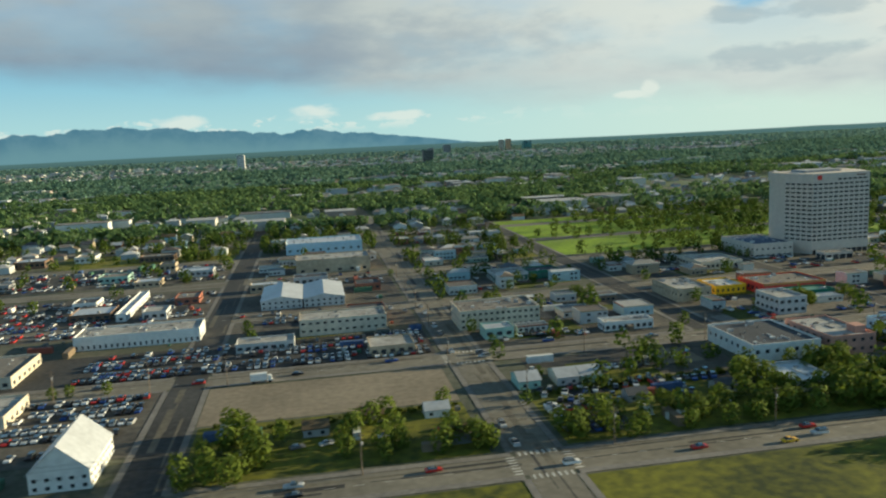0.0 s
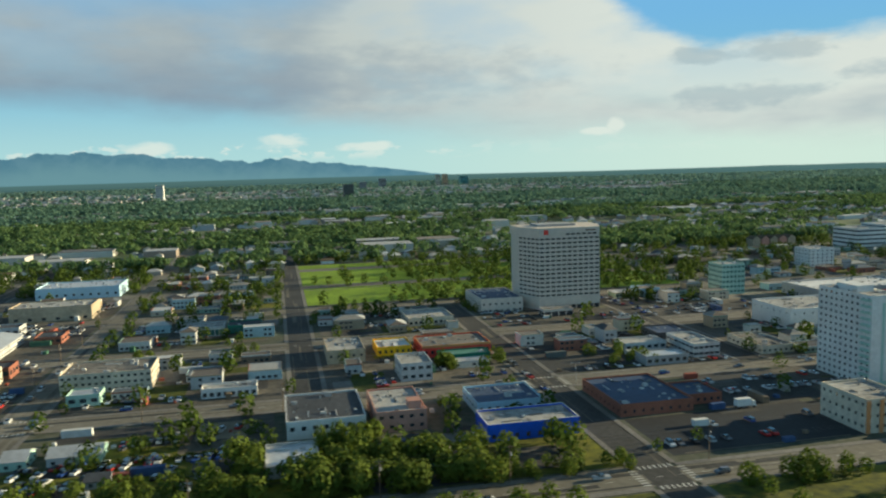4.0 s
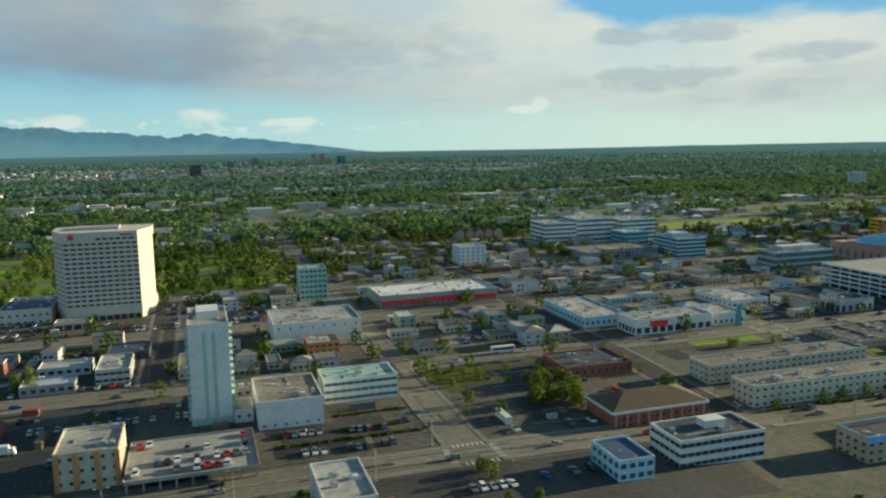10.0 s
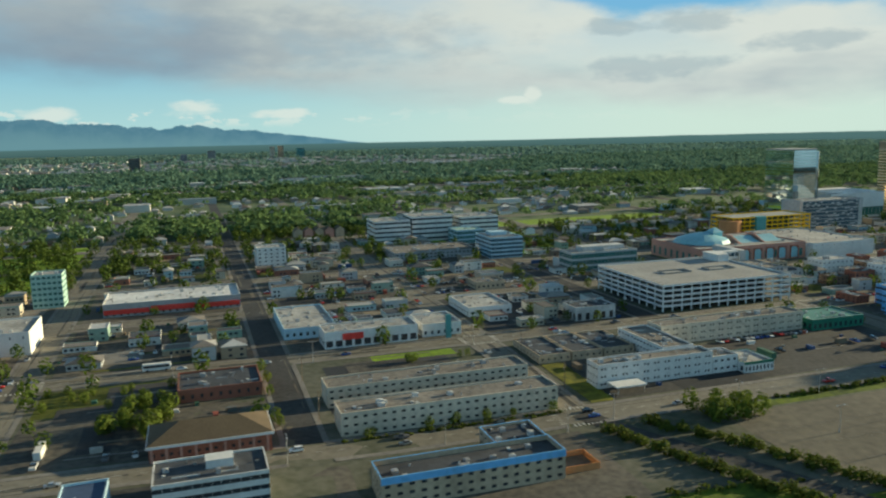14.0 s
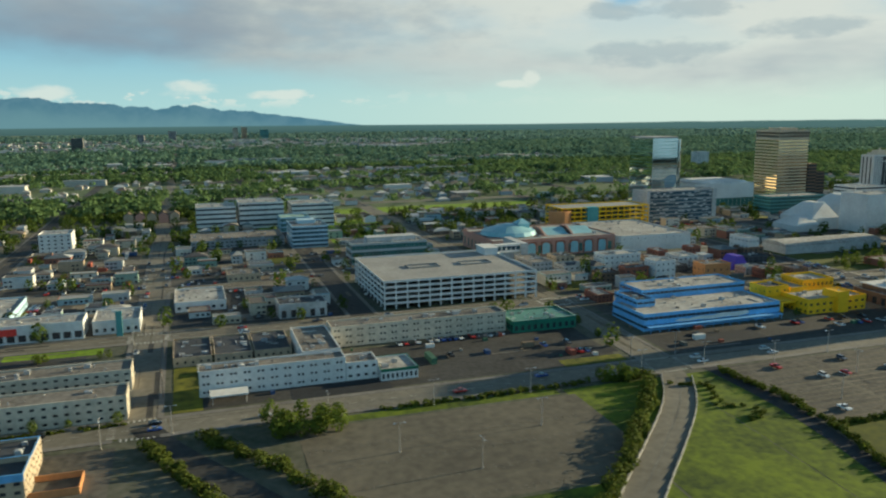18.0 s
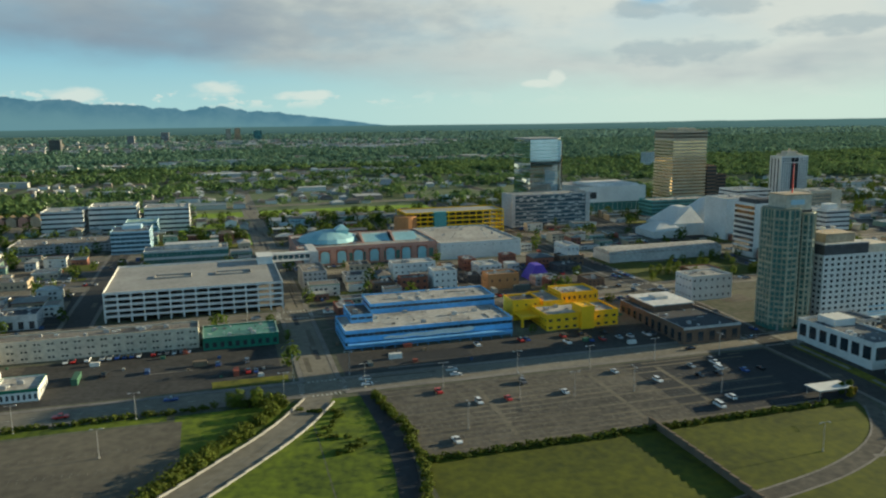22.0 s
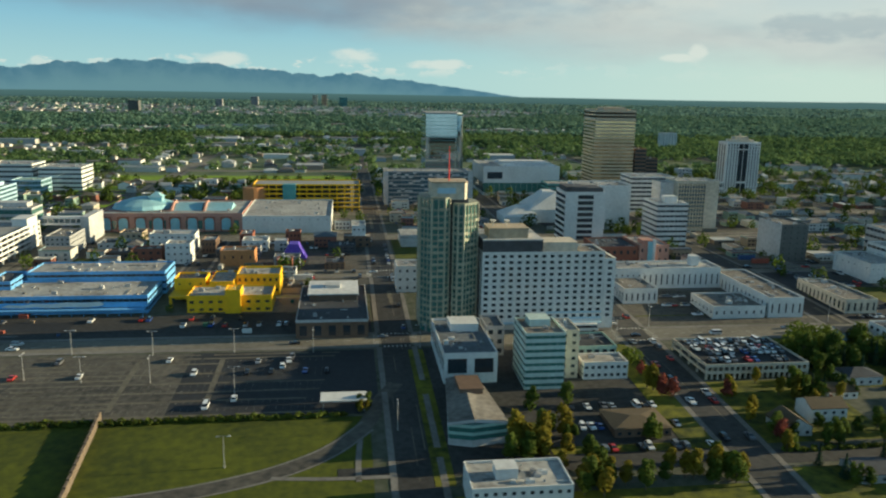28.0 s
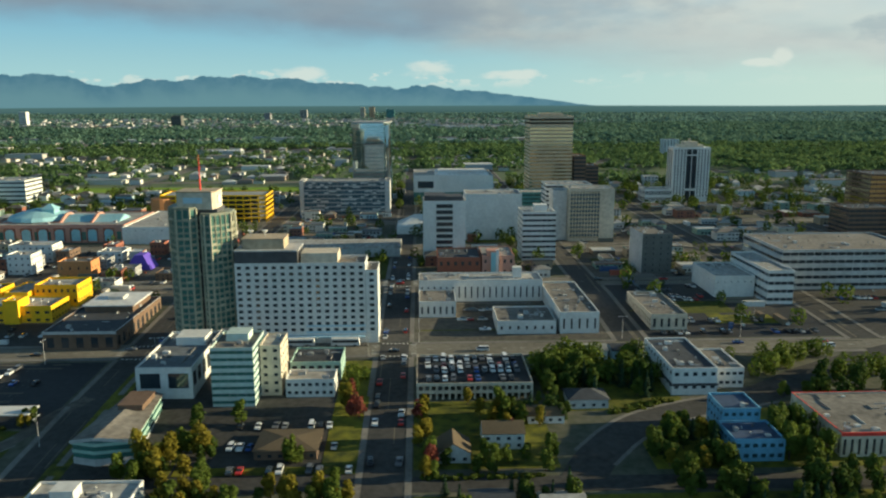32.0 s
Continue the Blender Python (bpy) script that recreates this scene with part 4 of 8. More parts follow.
block("warehouse", "pale blue warehouse with a white roof", -24, 44, 700, 740, 9.5, "pale_blue", "metal_roof", 1, (10, 4), 0.3, 0.2, 0.3, units=2, category="warehouse")
block("shop", "cream two-storey shop with a row of small windows", -10, 36, 404, 424, 8.0, "cream", "membrane", 2, (12, 4), 0.45, 0.3, 0.5, units=3, category="shop")
block("office_building", "cream three-storey office with square windows", 73, 116, 387, 414, 9.5, "cream", "gravel_roof", 3, (14, 8), 0.5, 0.4, 0.35, units=5, category="office", trim=None)
block("pavilion", "low glass-fronted pavilion with a flat white roof", 120, 144, 506, 528, 5.0, "pale_grey", "membrane", 1, (8, 6), 0.85, 0.75, 0.1, glass="green_glass", units=1, category="shop")
block("pavilion", "dark glazed low showroom", 146, 168, 510, 528, 4.6, "green", "tar_roof", 1, (8, 6), 0.85, 0.75, 0.1, glass="green_glass", units=1, category="shop")
block("shop", "white flat-roofed yard building with a walled court", 181, 213, 292, 330, 7.0, "white", "tar_roof", 1, (7, 8), 0.4, 0.25, 0.5, units=3, category="shop")
block("shop", "pink stucco shop with stepped parapet towers", 217, 238, 290, 324, 8.0, "pink", "membrane", 2, (5, 7), 0.4, 0.35, 0.4, units=2, category="shop", pent=(6, -10, 5, 6, 3))
block("shed", "long low shed with a pale metal roof", 173, 192, 254, 277, 4.0, "pale_grey", "metal_roof", 1, (5, 5), 0.3, 0.3, 0.4, units=0, category="shed")
for a, m in ((77, "mint"), (93, "pale_grey"), (103, "mint")):
    house(a, a + 9, 288, 301, 3.4, 2.2, m, "metal_roof", "x", "small weathered cabin with a pale metal roof", "cabin", group="cabins by the side street")
block("shop", "small white petrol-station shop", 142, 168, 361, 371, 4.0, "white", "membrane", 1, (8, 3), 0.6, 0.5, 0.2, units=2, category="shop")
block("shop", "grey box shop with a pale flat roof", 205, 226, 408, 442, 7.0, "tan", "membrane", 1, (5, 8), 0.3, 0.2, 0.5, units=2, category="shop")
block("shop", "low white shop with a flat roof", 265, 296, 492, 525, 5.0, "cream", "membrane", 1, (9, 7), 0.6, 0.4, 0.3, units=3, category="shop")
block("office_building", "small grey two-storey office", 239, 255, 362, 384, 8.6, "pale_grey", "membrane", 2, (4, 5), 0.6, 0.4, 0.35, units=1, category="office")
block("shop", "low yellow shop with a white roof and a slatted front", 234, 254, 418, 440, 4.6, "yellow", "white_roof", 1, (6, 5), 0.4, 0.4, 0.3, units=3, category="shop")
block("shop", "bright red flat-roofed restaurant with an orange sign wall", 258, 298, 406, 434, 6.0, "red", "gravel_roof", 1, (10, 6), 0.5, 0.35, 0.3, units=3, category="restaurant", trim="orange")
block("shop", "dark green low annexe beside the red restaurant", 266, 294, 392, 405, 3.6, "green", "green_roof", 1, (8, 3), 0.4, 0.3, 0.4, units=1, category="shop")
block("shop", "white shop with a bright blue front wall", 258, 296, 268, 287, 6.3, "deep_blue", "membrane", 1, (8, 4), 0.35, 0.3, 0.15, units=2, category="shop", coping="white")
block("shop", "pale blue flat-roofed workshop", 262, 292, 300, 326, 5.0, "pale_blue", "blue_and_shade_roof", 1, (8, 5), 0.4, 0.3, 0.4, units=2, category="shop")
# roof colour of hall and annexe stands in for the white tower's shadow
block("shop", "red brick hall with a dark slate-blue roof", 320, 354, 281, 323, 4.8, "brick", "blue_and_shade_roof", 1, (8, 9), 0.25, 0.3, 0.3, units=2, category="hall")
block("shop", "low brick annexe with a dark blue roof", 355.5, 372, 288, 308, 4.0, "brick", "blue_and_shade_roof", 1, (5, 5), 0.4, 0.4, 0.3, units=1, category="hall")
block("office_building", "small white two-storey office over a dark ground floor", 401, 417, 362, 392, 6.8, "pale_grey", "membrane", 2, (5, 7), 0.85, 0.4, 0.35, units=2, category="office", single=False)
block("shop", "long low grey shed with a gravel roof", 440, 460, 357, 391, 4.0, "cream", "gravel_roof", 1, (6, 8), 0.4, 0.35, 0.3, units=3, category="shed")
block("shop", "dark blue-grey low shop", 402, 424, 404, 426, 4.0, "dark_grey", "blue_and_shade_roof", 1, (6, 5), 0.5, 0.4, 0.3, units=1, category="shop")
# brown and white prow building with its parking deck
block("office_building", "white and orange-brick rounded office with a pale roof", 402, 423, 236, 262, 13.0, "cream", "membrane", 3, (6, 7), 0.35, 0.3, 0.45, units=4, category="office")
for a in (401.9, 408, 415, 421.4):
    tagged(part("brick_pilaster", Geo().box(0, 1.8, 0, 0.4, 0, 13.2), M["orange"], at=(a, 235.6, 0)), "orange brick pilaster on the office front", "pilaster", kind="structure")
deck_root = thing("parking_deck", 447, 244, 0, "open concrete parking deck with cars on its roof", "parking deck")
TAKEN.append((424.5, 470, 226, 264))
part("slab", Geo().box(-22.5, 23, -18, 20, 3.5, 4.0), M["concrete"], deck_root)
part("parapet", Geo().ring(-22.5, 23, -18, 20, 4.0, 4.8, 0.25), M["concrete"], deck_root)
for i in range(9):
    part("column", Geo().box(-0.3, 0.3, -0.3, 0.3, 0, 3.5), M["concrete"], deck_root, at=(-21.5 + i * 5.4, -17, 0))
    part("column", Geo().box(-0.3, 0.3, -0.3, 0.3, 0, 3.5), M["concrete"], deck_root, at=(-21.5 + i * 5.4, 18, 0))
part("rear_wall", Geo().box(-22, 22.5, 2, 2.3, 0, 3.5), M["grey"], deck_root)
block("warehouse", "tall white windowless warehouse with a gravel roof", 473, 500, 271, 306, 11.5, "white", "gravel_roof", 1, (6, 8), 0.2, 0.1, 0.1, units=4, category="warehouse")
block("office_building", "three-storey pale office with dark ribbon windows", 504, 538, 294, 314, 10.3, "white", "mint", 3, (10, 6), 0.94, 0.42, 0.4, units=4, category="office", single=False, glass="green_glass")
block("shop", "low flat shop behind the tower", 466, 496, 318, 330, 4.0, "grey", "gravel_roof", 1, (8, 3), 0.4, 0.35, 0.3, units=2, category="shop")
block("hall", "large blank white hall with a pale roof", 492, 544, 404, 444, 12.6, "white", "membrane", 1, (8, 6), 0.12, 0.12, 0.75, units=6, category="hall")
block("shop", "orange and cream two-storey shop", 508, 526, 378, 394, 6.5, "orange", "membrane", 2, (5, 4), 0.5, 0.4, 0.35, units=2, category="shop")
block("office_building", "pale green-grey six-storey office tower", 524, 544, 531, 551, 23.5, "mint", "membrane", 6, (6, 6), 0.7, 0.45, 0.4, units=2, category="office", glass="green_glass")
block("shop", "big box store with a white roof and a red fascia", 574, 663, 483, 526, 8.0, "grey", "white_roof", 1, (20, 8), 0.3, 0.25, 0.1, units=14, category="shop", parapet=1.0, coping="white")
fas = thing("store_fascia", 618.5, 482.6, 3.6, "broad bright red fascia along the store front", "fascia")
for k in range(3):
    part("panel", Geo().box(-44 + k * 29.6, -44 + k * 29.6 + 28.6, -0.5, 0.2, -1.6 if k != 1 else -1.2, 1.5 if k != 1 else 2.3), M["red"], fas)
block("office_building", "white bottom-floor building with a roof terrace", 484, 500, 168, 197, 14.0, "white", "membrane", 4, (5, 8), 0.5, 0.4, 0.4, units=4, category="office")
block("office_building", "white three-storey office with dark ribbon windows", 616, 653, 185, 205, 11.0, "white", "tar_roof", 3, (12, 6), 0.96, 0.45, 0.38, units=2, category="office", single=False, pent=(3, 2, 9, 6, 2.8))
block("office_building", "small blue-roofed glass office", 588, 602, 180, 200, 7.5, "pale_blue", "blue_and_shade_roof", 2, (4, 5), 0.7, 0.5, 0.3, units=0, category="office", glass="blue_glass")
block("shop", "dark brick flat-roofed block", 623, 660, 290, 318, 5.6, "brick", "tar_roof", 1, (9, 7), 0.3, 0.35, 0.35, units=6, category="shop")
block("shop", "white shop with a stepped roof", 681, 712, 380, 440, 6.0, "pale_blue", "membrane", 1, (8, 12), 0.4, 0.35, 0.3, units=6, category="shop")
block("car_showroom", "white showroom with large dark windows and a red sign", 700, 754, 352, 372, 9.0, "white", "membrane", 1, (10, 5), 0.7, 0.4, 0.1, units=6, category="showroom")
block("car_showroom", "white service hall with a pale roof", 758, 782, 356, 384, 7.0, "white", "membrane", 1, (6, 6), 0.4, 0.3, 0.2, units=3, category="showroom")
block("shop", "white flat canopy building", 800, 830, 392, 432, 5.5, "white", "membrane", 1, (6, 8), 0.4, 0.3, 0.3, units=1, category="shop")
block("shop", "grey shop with a white arched entrance frame", 858, 886, 356, 374, 8.0, "pale_grey", "tar_roof", 1, (5, 4), 0.5, 0.55, 0.05, units=4, category="shop")
block("shop", "low flat-roofed brick shop", 835, 858, 470, 490, 5.0, "tan", "gravel_roof", 1, (6, 5), 0.4, 0.35, 0.3, units=2, category="shop")

# brick inn with a brown hipped roof
inn = house(613, 658, 227, 250, 8.0, 4.6, "brick", "brown_roof", "x", "brick inn with a brown hipped roof and white trim", "inn", hip=True)
part("eave", Geo().ring(-23.4, 23.4, -12.4, 12.4, 6.9, 7.9, 0.9), M["white"], inn)
for i in range(9):
    part("pilaster", Geo().box(-0.5, 0.5, -0.35, 0.3, 0, 6.8), M["pink"], inn, at=(-21.5 + i * 5.3, -11.5, 0))
# two long apartment rows
for y0, y1, h, z in ((231, 247, 9.8, -3.2), (263, 279, 9.0, -1.8)):
    block("apartment_block", "long cream three-storey apartment row with balconies", 686, 783, y0, y1, h, "cream", "gravel_roof", 3, (24, 4), 0.42, 0.34, 0.38, units=9, category="apartments", z=z)
# yellow-walled block with a blue roof edge
block("inn", "tan three-storey inn with a bright blue roof edge", 688, 756, 171, 186, 9.0, "tan", "tar_roof", 3, (16, 4), 0.45, 0.42, 0.35, units=10, category="inn", trim="blue", coping="blue", parapet=1.9)
block("inn", "rear wing of the inn with a bright blue roof edge", 735, 756, 186.3, 203, 9.0, "tan", "tar_roof", 3, (5, 4), 0.45, 0.42, 0.35, units=5, category="inn", coping="blue", parapet=1.0, sides="ew")
# motel wings
def paired(x0, x1, y0, y1, h, n, wall, label, z=None):
    """A motel wing: openings in pairs, parted by a pier."""
    root = block("motel", label, x0, x1, y0, y1, h, wall, "gravel_roof", 3, (n, 4), 0.5, 0.3, 0.42, units=8, category="motel", z=z, single=False)
    bw, fh = (x1 - x0) / n, h / 3
    for f in range(3):
        g = Geo()
        for i in range(n):
            c = -(x1 - x0) / 2 + (i + 0.5) * bw
            g.box(c - bw * 0.07, c + bw * 0.07, -(y1 - y0) / 2 + 0.004, -(y1 - y0) / 2 + 0.17, (f + 0.42) * fh, (f + 0.72) * fh)
        part("window_pier", g, M[wall], root)
    return root


paired(811, 875, 245, 256, 11.0, 11, "white", "long white three-storey motel wing with paired windows")
mc = thing("canopy", 823, 238, gz(823, 238), "white flat motel entrance canopy on posts", "canopy")
part("roof", Geo().box(-8, 8, -3.5, 6, 3.4, 4.0), M["white"], mc)
for dx in (-7, 7):
    part("post", Geo().tube(dx, -2.8, -0.5, 3.4, 0.2), M["steel"], mc)
block("motel", "short two-storey white motel link", 875.3, 890, 245, 258, 8.0, "white", "gravel_roof", 2, (4, 3), 0.45, 0.32, 0.42, units=2, category="motel")
block("motel", "low white motel lobby with a green fascia", 890.3, 908, 240, 260, 4.8, "white", "membrane", 1, (8, 5), 0.5, 0.5, 0.2, units=3, category="motel", trim="green")
paired(877, 974, 292, 306, 10.2, 16, "cream", "long cream three-storey motel wing behind the car park")
block("motel", "white link wing of the motel", 858, 876, 262, 306, 9.4, "white", "gravel_roof", 3, (5, 14), 0.45, 0.35, 0.4, units=4, category="motel")
for i in range(3):
    block("shed", "low tan shed with a dark flat roof", 800 + i * 19, 818 + i * 19, 286, 320, 4.0, "tan", "tar_roof", 1, (5, 8), 0.3, 0.3, 0.4, units=4, category="shed")
block("restaurant", "low dark green restaurant with a green fascia", 976, 1014, 286, 310, 6.0, "green", "green_roof", 1, (10, 6), 0.5, 0.45, 0.2, units=4, category="restaurant", coping="mint")


# multi-storey car park, open sided
def car_park(name, label, x0, x1, y0, y1, h, levels, bays, material, z=0.0):
    root = thing(name, (x0 + x1) / 2, (y0 + y1) / 2, z, label, "car park")
    TAKEN.append((x0, x1, y0, y1))
    w, d = x1 - x0, y1 - y0
    fh = h / levels
    for k in range(1, levels + 1):
        part("deck", Geo().box(-w / 2 + 0.4, w / 2 - 0.4, -d / 2 + 0.4, d / 2 - 0.4, k * fh - 0.35, k * fh), M["concrete"], root)
        part("parapet", Geo().ring(-w / 2, w / 2, -d / 2, d / 2, k * fh - 0.4, k * fh + 1.0, 0.35), M[material], root)
    for i in range(bays + 1):
        x = -w / 2 + 0.5 + i * (w - 1) / bays
        part("column", Geo().box(-0.45, 0.45, -0.4, 0.4, -2, h), M[material], root, at=(x, -d / 2 + 0.44, 0))
    nb = max(2, int(d / 9))
    for i in range(1, nb + 1):
        y = -d / 2 + 0.5 + i * (d - 1) / nb
        for s in (-1, 1):
            part("column", Geo().box(-0.4, 0.4, -0.45, 0.45, -2, h), M[material], root, at=(s * (w / 2 - 0.44), y, 0))
    # one solid dark block stands in for the inside of the decks
    part("core", Geo().box(-w / 2 + 9, w / 2 - 9, -d / 2 + 12, d / 2 - 6, -1, h - 0.5), M["dark_grey"], root)
    return root


cp = car_park("car_park", "white five-level open concrete car park", 921, 1023, 356, 440, 17.0, 5, 14, "white")
part("stair_tower", Geo().box(40, 50, 22, 40, 0, 22).box(39.5, 50.5, 21.5, 40.5, 22, 22.4), M["white"], cp)
for a in (-25, 12):
    part("ramp_curb", Geo().ring(a, a + 22, -6, 4, 17.0, 18.0, 0.3), M["concrete"], cp)
sky_b = thing("skybridge", 1036, 446, 0, "glazed white skybridge between car park and mall", "bridge")
part("deck", Geo().box(-13, 18, -2.6, 2.6, 13.6, 15.2), M["white"], sky_b)
part("roof", Geo().box(-13, 18, -2.8, 2.8, 18.4, 19.8), M["white"], sky_b)
for i in range(8):
    part("window", pane_mesh(3.4, 3.2, M["blue_glass"], "n"), None, sky_b, at=(-11.1 + i * 3.9, -2.4, 15.2))
    part("post", Geo().box(-0.2, 0.2, -2.7, -2.3, 15.2, 18.4), M["white"], sky_b, at=(-12.8 + i * 3.9, 0, 0))
part("landing", Geo().box(14, 20, -4, 30, 0, 20), M["pale_grey"], sky_b)

# blue two-step shopping block
block("shopping_centre", "bright blue two-storey shopping centre with ribbon windows", 1046, 1138, 267, 300, 9.0, "blue", "membrane", 2, (30, 10), 0.96, 0.36, 0.4, units=7, category="shopping centre", single=False)
block("shopping_centre", "set-back upper block of the blue shopping centre", 1066, 1140, 300.5, 326, 12.5, "blue", "membrane", 3, (24, 8), 0.96, 0.34, 0.45, units=5, category="shopping centre", single=False)
mural = thing("mural", 1092, 266.7, gz(1092, 267), "long irregular white painted shape on the blue front", "mural")
mg = Geo()
top = [(-26, 4.6), (-23, 5.6), (-17, 5.2), (-10, 6.1), (-2, 5.8), (6, 6.6), (15, 6.2), (22, 6.7), (24, 5.6)]
bot = [(-26, 4.2), (-23, 4.0), (-17, 3.7), (-10, 4.2), (-2, 3.6), (6, 4.1), (15, 3.7), (22, 4.4), (24, 5.2)]
for (xa, ta), (xb, tb), (_, ba), (_, bb_) in zip(top, top[1:], bot, bot[1:]):
    mg.poly((xa, -0.1, ba), (xb, -0.1, bb_), (xb, -0.1, tb), (xa, -0.1, ta))
    mg.poly((xa, -0.1, ta), (xb, -0.1, tb), (xb, 0.0, tb), (xa, 0.0, ta))
part("panel", mg, M["white"], mural)
aw = thing("awning", 1092, 264.6, gz(1092, 265), "long flat blue awning on posts along the shop front", "awning")
part("canopy", Geo().box(-45, 45, -1.8, 2.2, 2.9, 3.3), M["blue"], aw)
for i in range(16):
    part("post", Geo().box(-0.15, 0.15, -0.15, 0.15, -0.3, 2.9), M["blue"], aw, at=(-44 + i * 5.87, -1.5, 0))
block("shopping_centre", "blue stair block on the shopping centre's terrace", 1052, 1064, 284, 308, 12.2, "blue", "tar_roof", 3, (3, 5), 0.9, 0.3, 0.5, units=1, category="shopping centre", single=False)
# yellow stepped shop
block("shop", "bright yellow two-storey shop over a dark glazed ground floor", 1158, 1202, 266, 288, 8.2, "yellow", "membrane", 2, (9, 6), 0.45, 0.34, 0.22, units=4, category="shop", parapet=1.0)
block("shop", "bright yellow stair pylon of the stepped shop", 1178, 1186, 263.5, 276, 12.4, "yellow", "yellow", 1, (2, 2), 0.1, 0.1, 0.4, units=0, category="shop", parapet=0.4, sides="")
block("shop", "yellow rear range with a sunlit orange upper wall", 1180, 1204, 294, 314, 11.5, "yellow", "membrane", 2, (7, 6), 0.4, 0.34, 0.45, units=3, category="shop", parapet=1.2)
block("shop", "low pale roofed middle of the stepped shop", 1166, 1179, 288.5, 314, 9.4, "yellow", "membrane", 1, (4, 6), 0.3, 0.3, 0.4, units=2, category="shop", parapet=0.8)
block("shop", "yellow corner cube of the stepped shop", 1147, 1164, 289, 304, 11.0, "yellow", "tar_roof", 2, (3, 4), 0.2, 0.2, 0.5, units=1, category="shop", parapet=1.0)
arm = thing("shop_bracket", 1153, 276, gz(1153, 276), "slanting yellow frame arm beside the shop", "frame")
part("beam", Geo().box(-6, 4.8, -1, 12.6, 5.2, 6.4), M["yellow"], arm)
part("leg", Geo().prism([(-6, -1), (-4.6, -1), (-4.6, 1), (-6, 1)], -1, 5.2, [(-6.0, -1), (-5, -1), (-5, 1), (-6, 1)]), M["yellow"], arm)
vault = thing("roof_tent", 1206, 392, 0, "steep purple gabled roof over a small shop", "roof")
part("slope", Geo().prism([(-9, -8), (9, -8), (9, 8), (-9, 8)], -0.5, 10, [(-3, -6), (3, -6), (3, 6), (-3, 6)]), M["purple"], vault)
TAKEN.append((1197, 1215, 384, 400))
block("shop", "dark modern brick building with a flat overhanging roof", 1217, 1252, 224, 290, 8.6, "brown", "tar_roof", 1, (5, 10), 0.5, 0.6, 0.15, units=4, category="shop", trim="pale_grey", coping="pale_grey")
rb = thing("roof_storey", 1235, 274, 0, "low brown upper storey with a white flat roof", "storey")
part("wall", Geo().box(-13, 12, -13, 14, 5.0, 8.4), M["brown"], rb)
part("roof", Geo().box(-14, 13, -14, 15, 8.4, 9.0), M["white_roof"], rb)
part("hatch", Geo().box(-5, 3, -2, 6, 9.0, 10.6), M["pale_grey"], rb)
block("shop", "long white block with a plain front", 1270.5, 1300, 296, 314, 15.0, "white", "membrane", 3, (7, 5), 0.3, 0.3, 0.4, units=3, category="shop")
block("shop", "white plain three-storey block", 1105, 1136, 412, 428, 12.0, "white", "membrane", 3, (7, 4), 0.3, 0.3, 0.4, units=2, category="shop")
block("shop", "tall narrow white block", 1124, 1140, 373, 388, 13.0, "white", "membrane", 3, (4, 4), 0.3, 0.3, 0.4, units=1, category="shop")
block("shop", "small grey four-storey block", 1040, 1056, 400, 432, 13.0, "grey", "gravel_roof", 4, (5, 8), 0.4, 0.4, 0.35, units=2, category="shop")
rr = random.Random(5)
for i in range(26):
    x, y = rr.uniform(1050, 1240), rr.uniform(322, 440)
    w, d = rr.uniform(9, 20), rr.uniform(9, 18)
    if free(x, x + w, y, y + d, 1):
        block("shop", rr.choice(("small downtown shop with a flat dark roof", "small brick downtown shop with roof plant", "plain low downtown shop")), x, x + w, y, y + d, rr.uniform(4, 9),
              rr.choice(("white", "pale_grey", "tan", "brick", "grey", "brown", "dark_grey", "brick")), rr.choice(("tar_roof", "tar_roof", "gravel_roof", "membrane")), 2, (4, 4), 0.4, 0.4, 0.3, units=3, category="shop", single=False)

# green glass apartment tower: two faceted bays either side of a deep slot
TZ = -2.8
tw = thing("apartment_tower", 1292.5, 239, TZ, "grey-green glass apartment tower with faceted bays and cream lantern top", "tower")
TAKEN.append((1277, 1308, 227, 251))
BAYS = (
    [(-14.5, -4.5), (-9.5, -10.5), (-3.0, -10.5), (-0.5, -8.0), (-0.5, 9.5), (-10, 9.5), (-14.5, 6)],
    [(1.5, -8.0), (3.5, -10.0), (6.5, -10.0), (14.5, -3.0), (14.5, 6.5), (11, 9.5), (1.5, 9.5)],
)
# core box behind the slot, coloured dark grey
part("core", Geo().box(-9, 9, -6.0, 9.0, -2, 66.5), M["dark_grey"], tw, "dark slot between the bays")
tower_rng = random.Random(29)
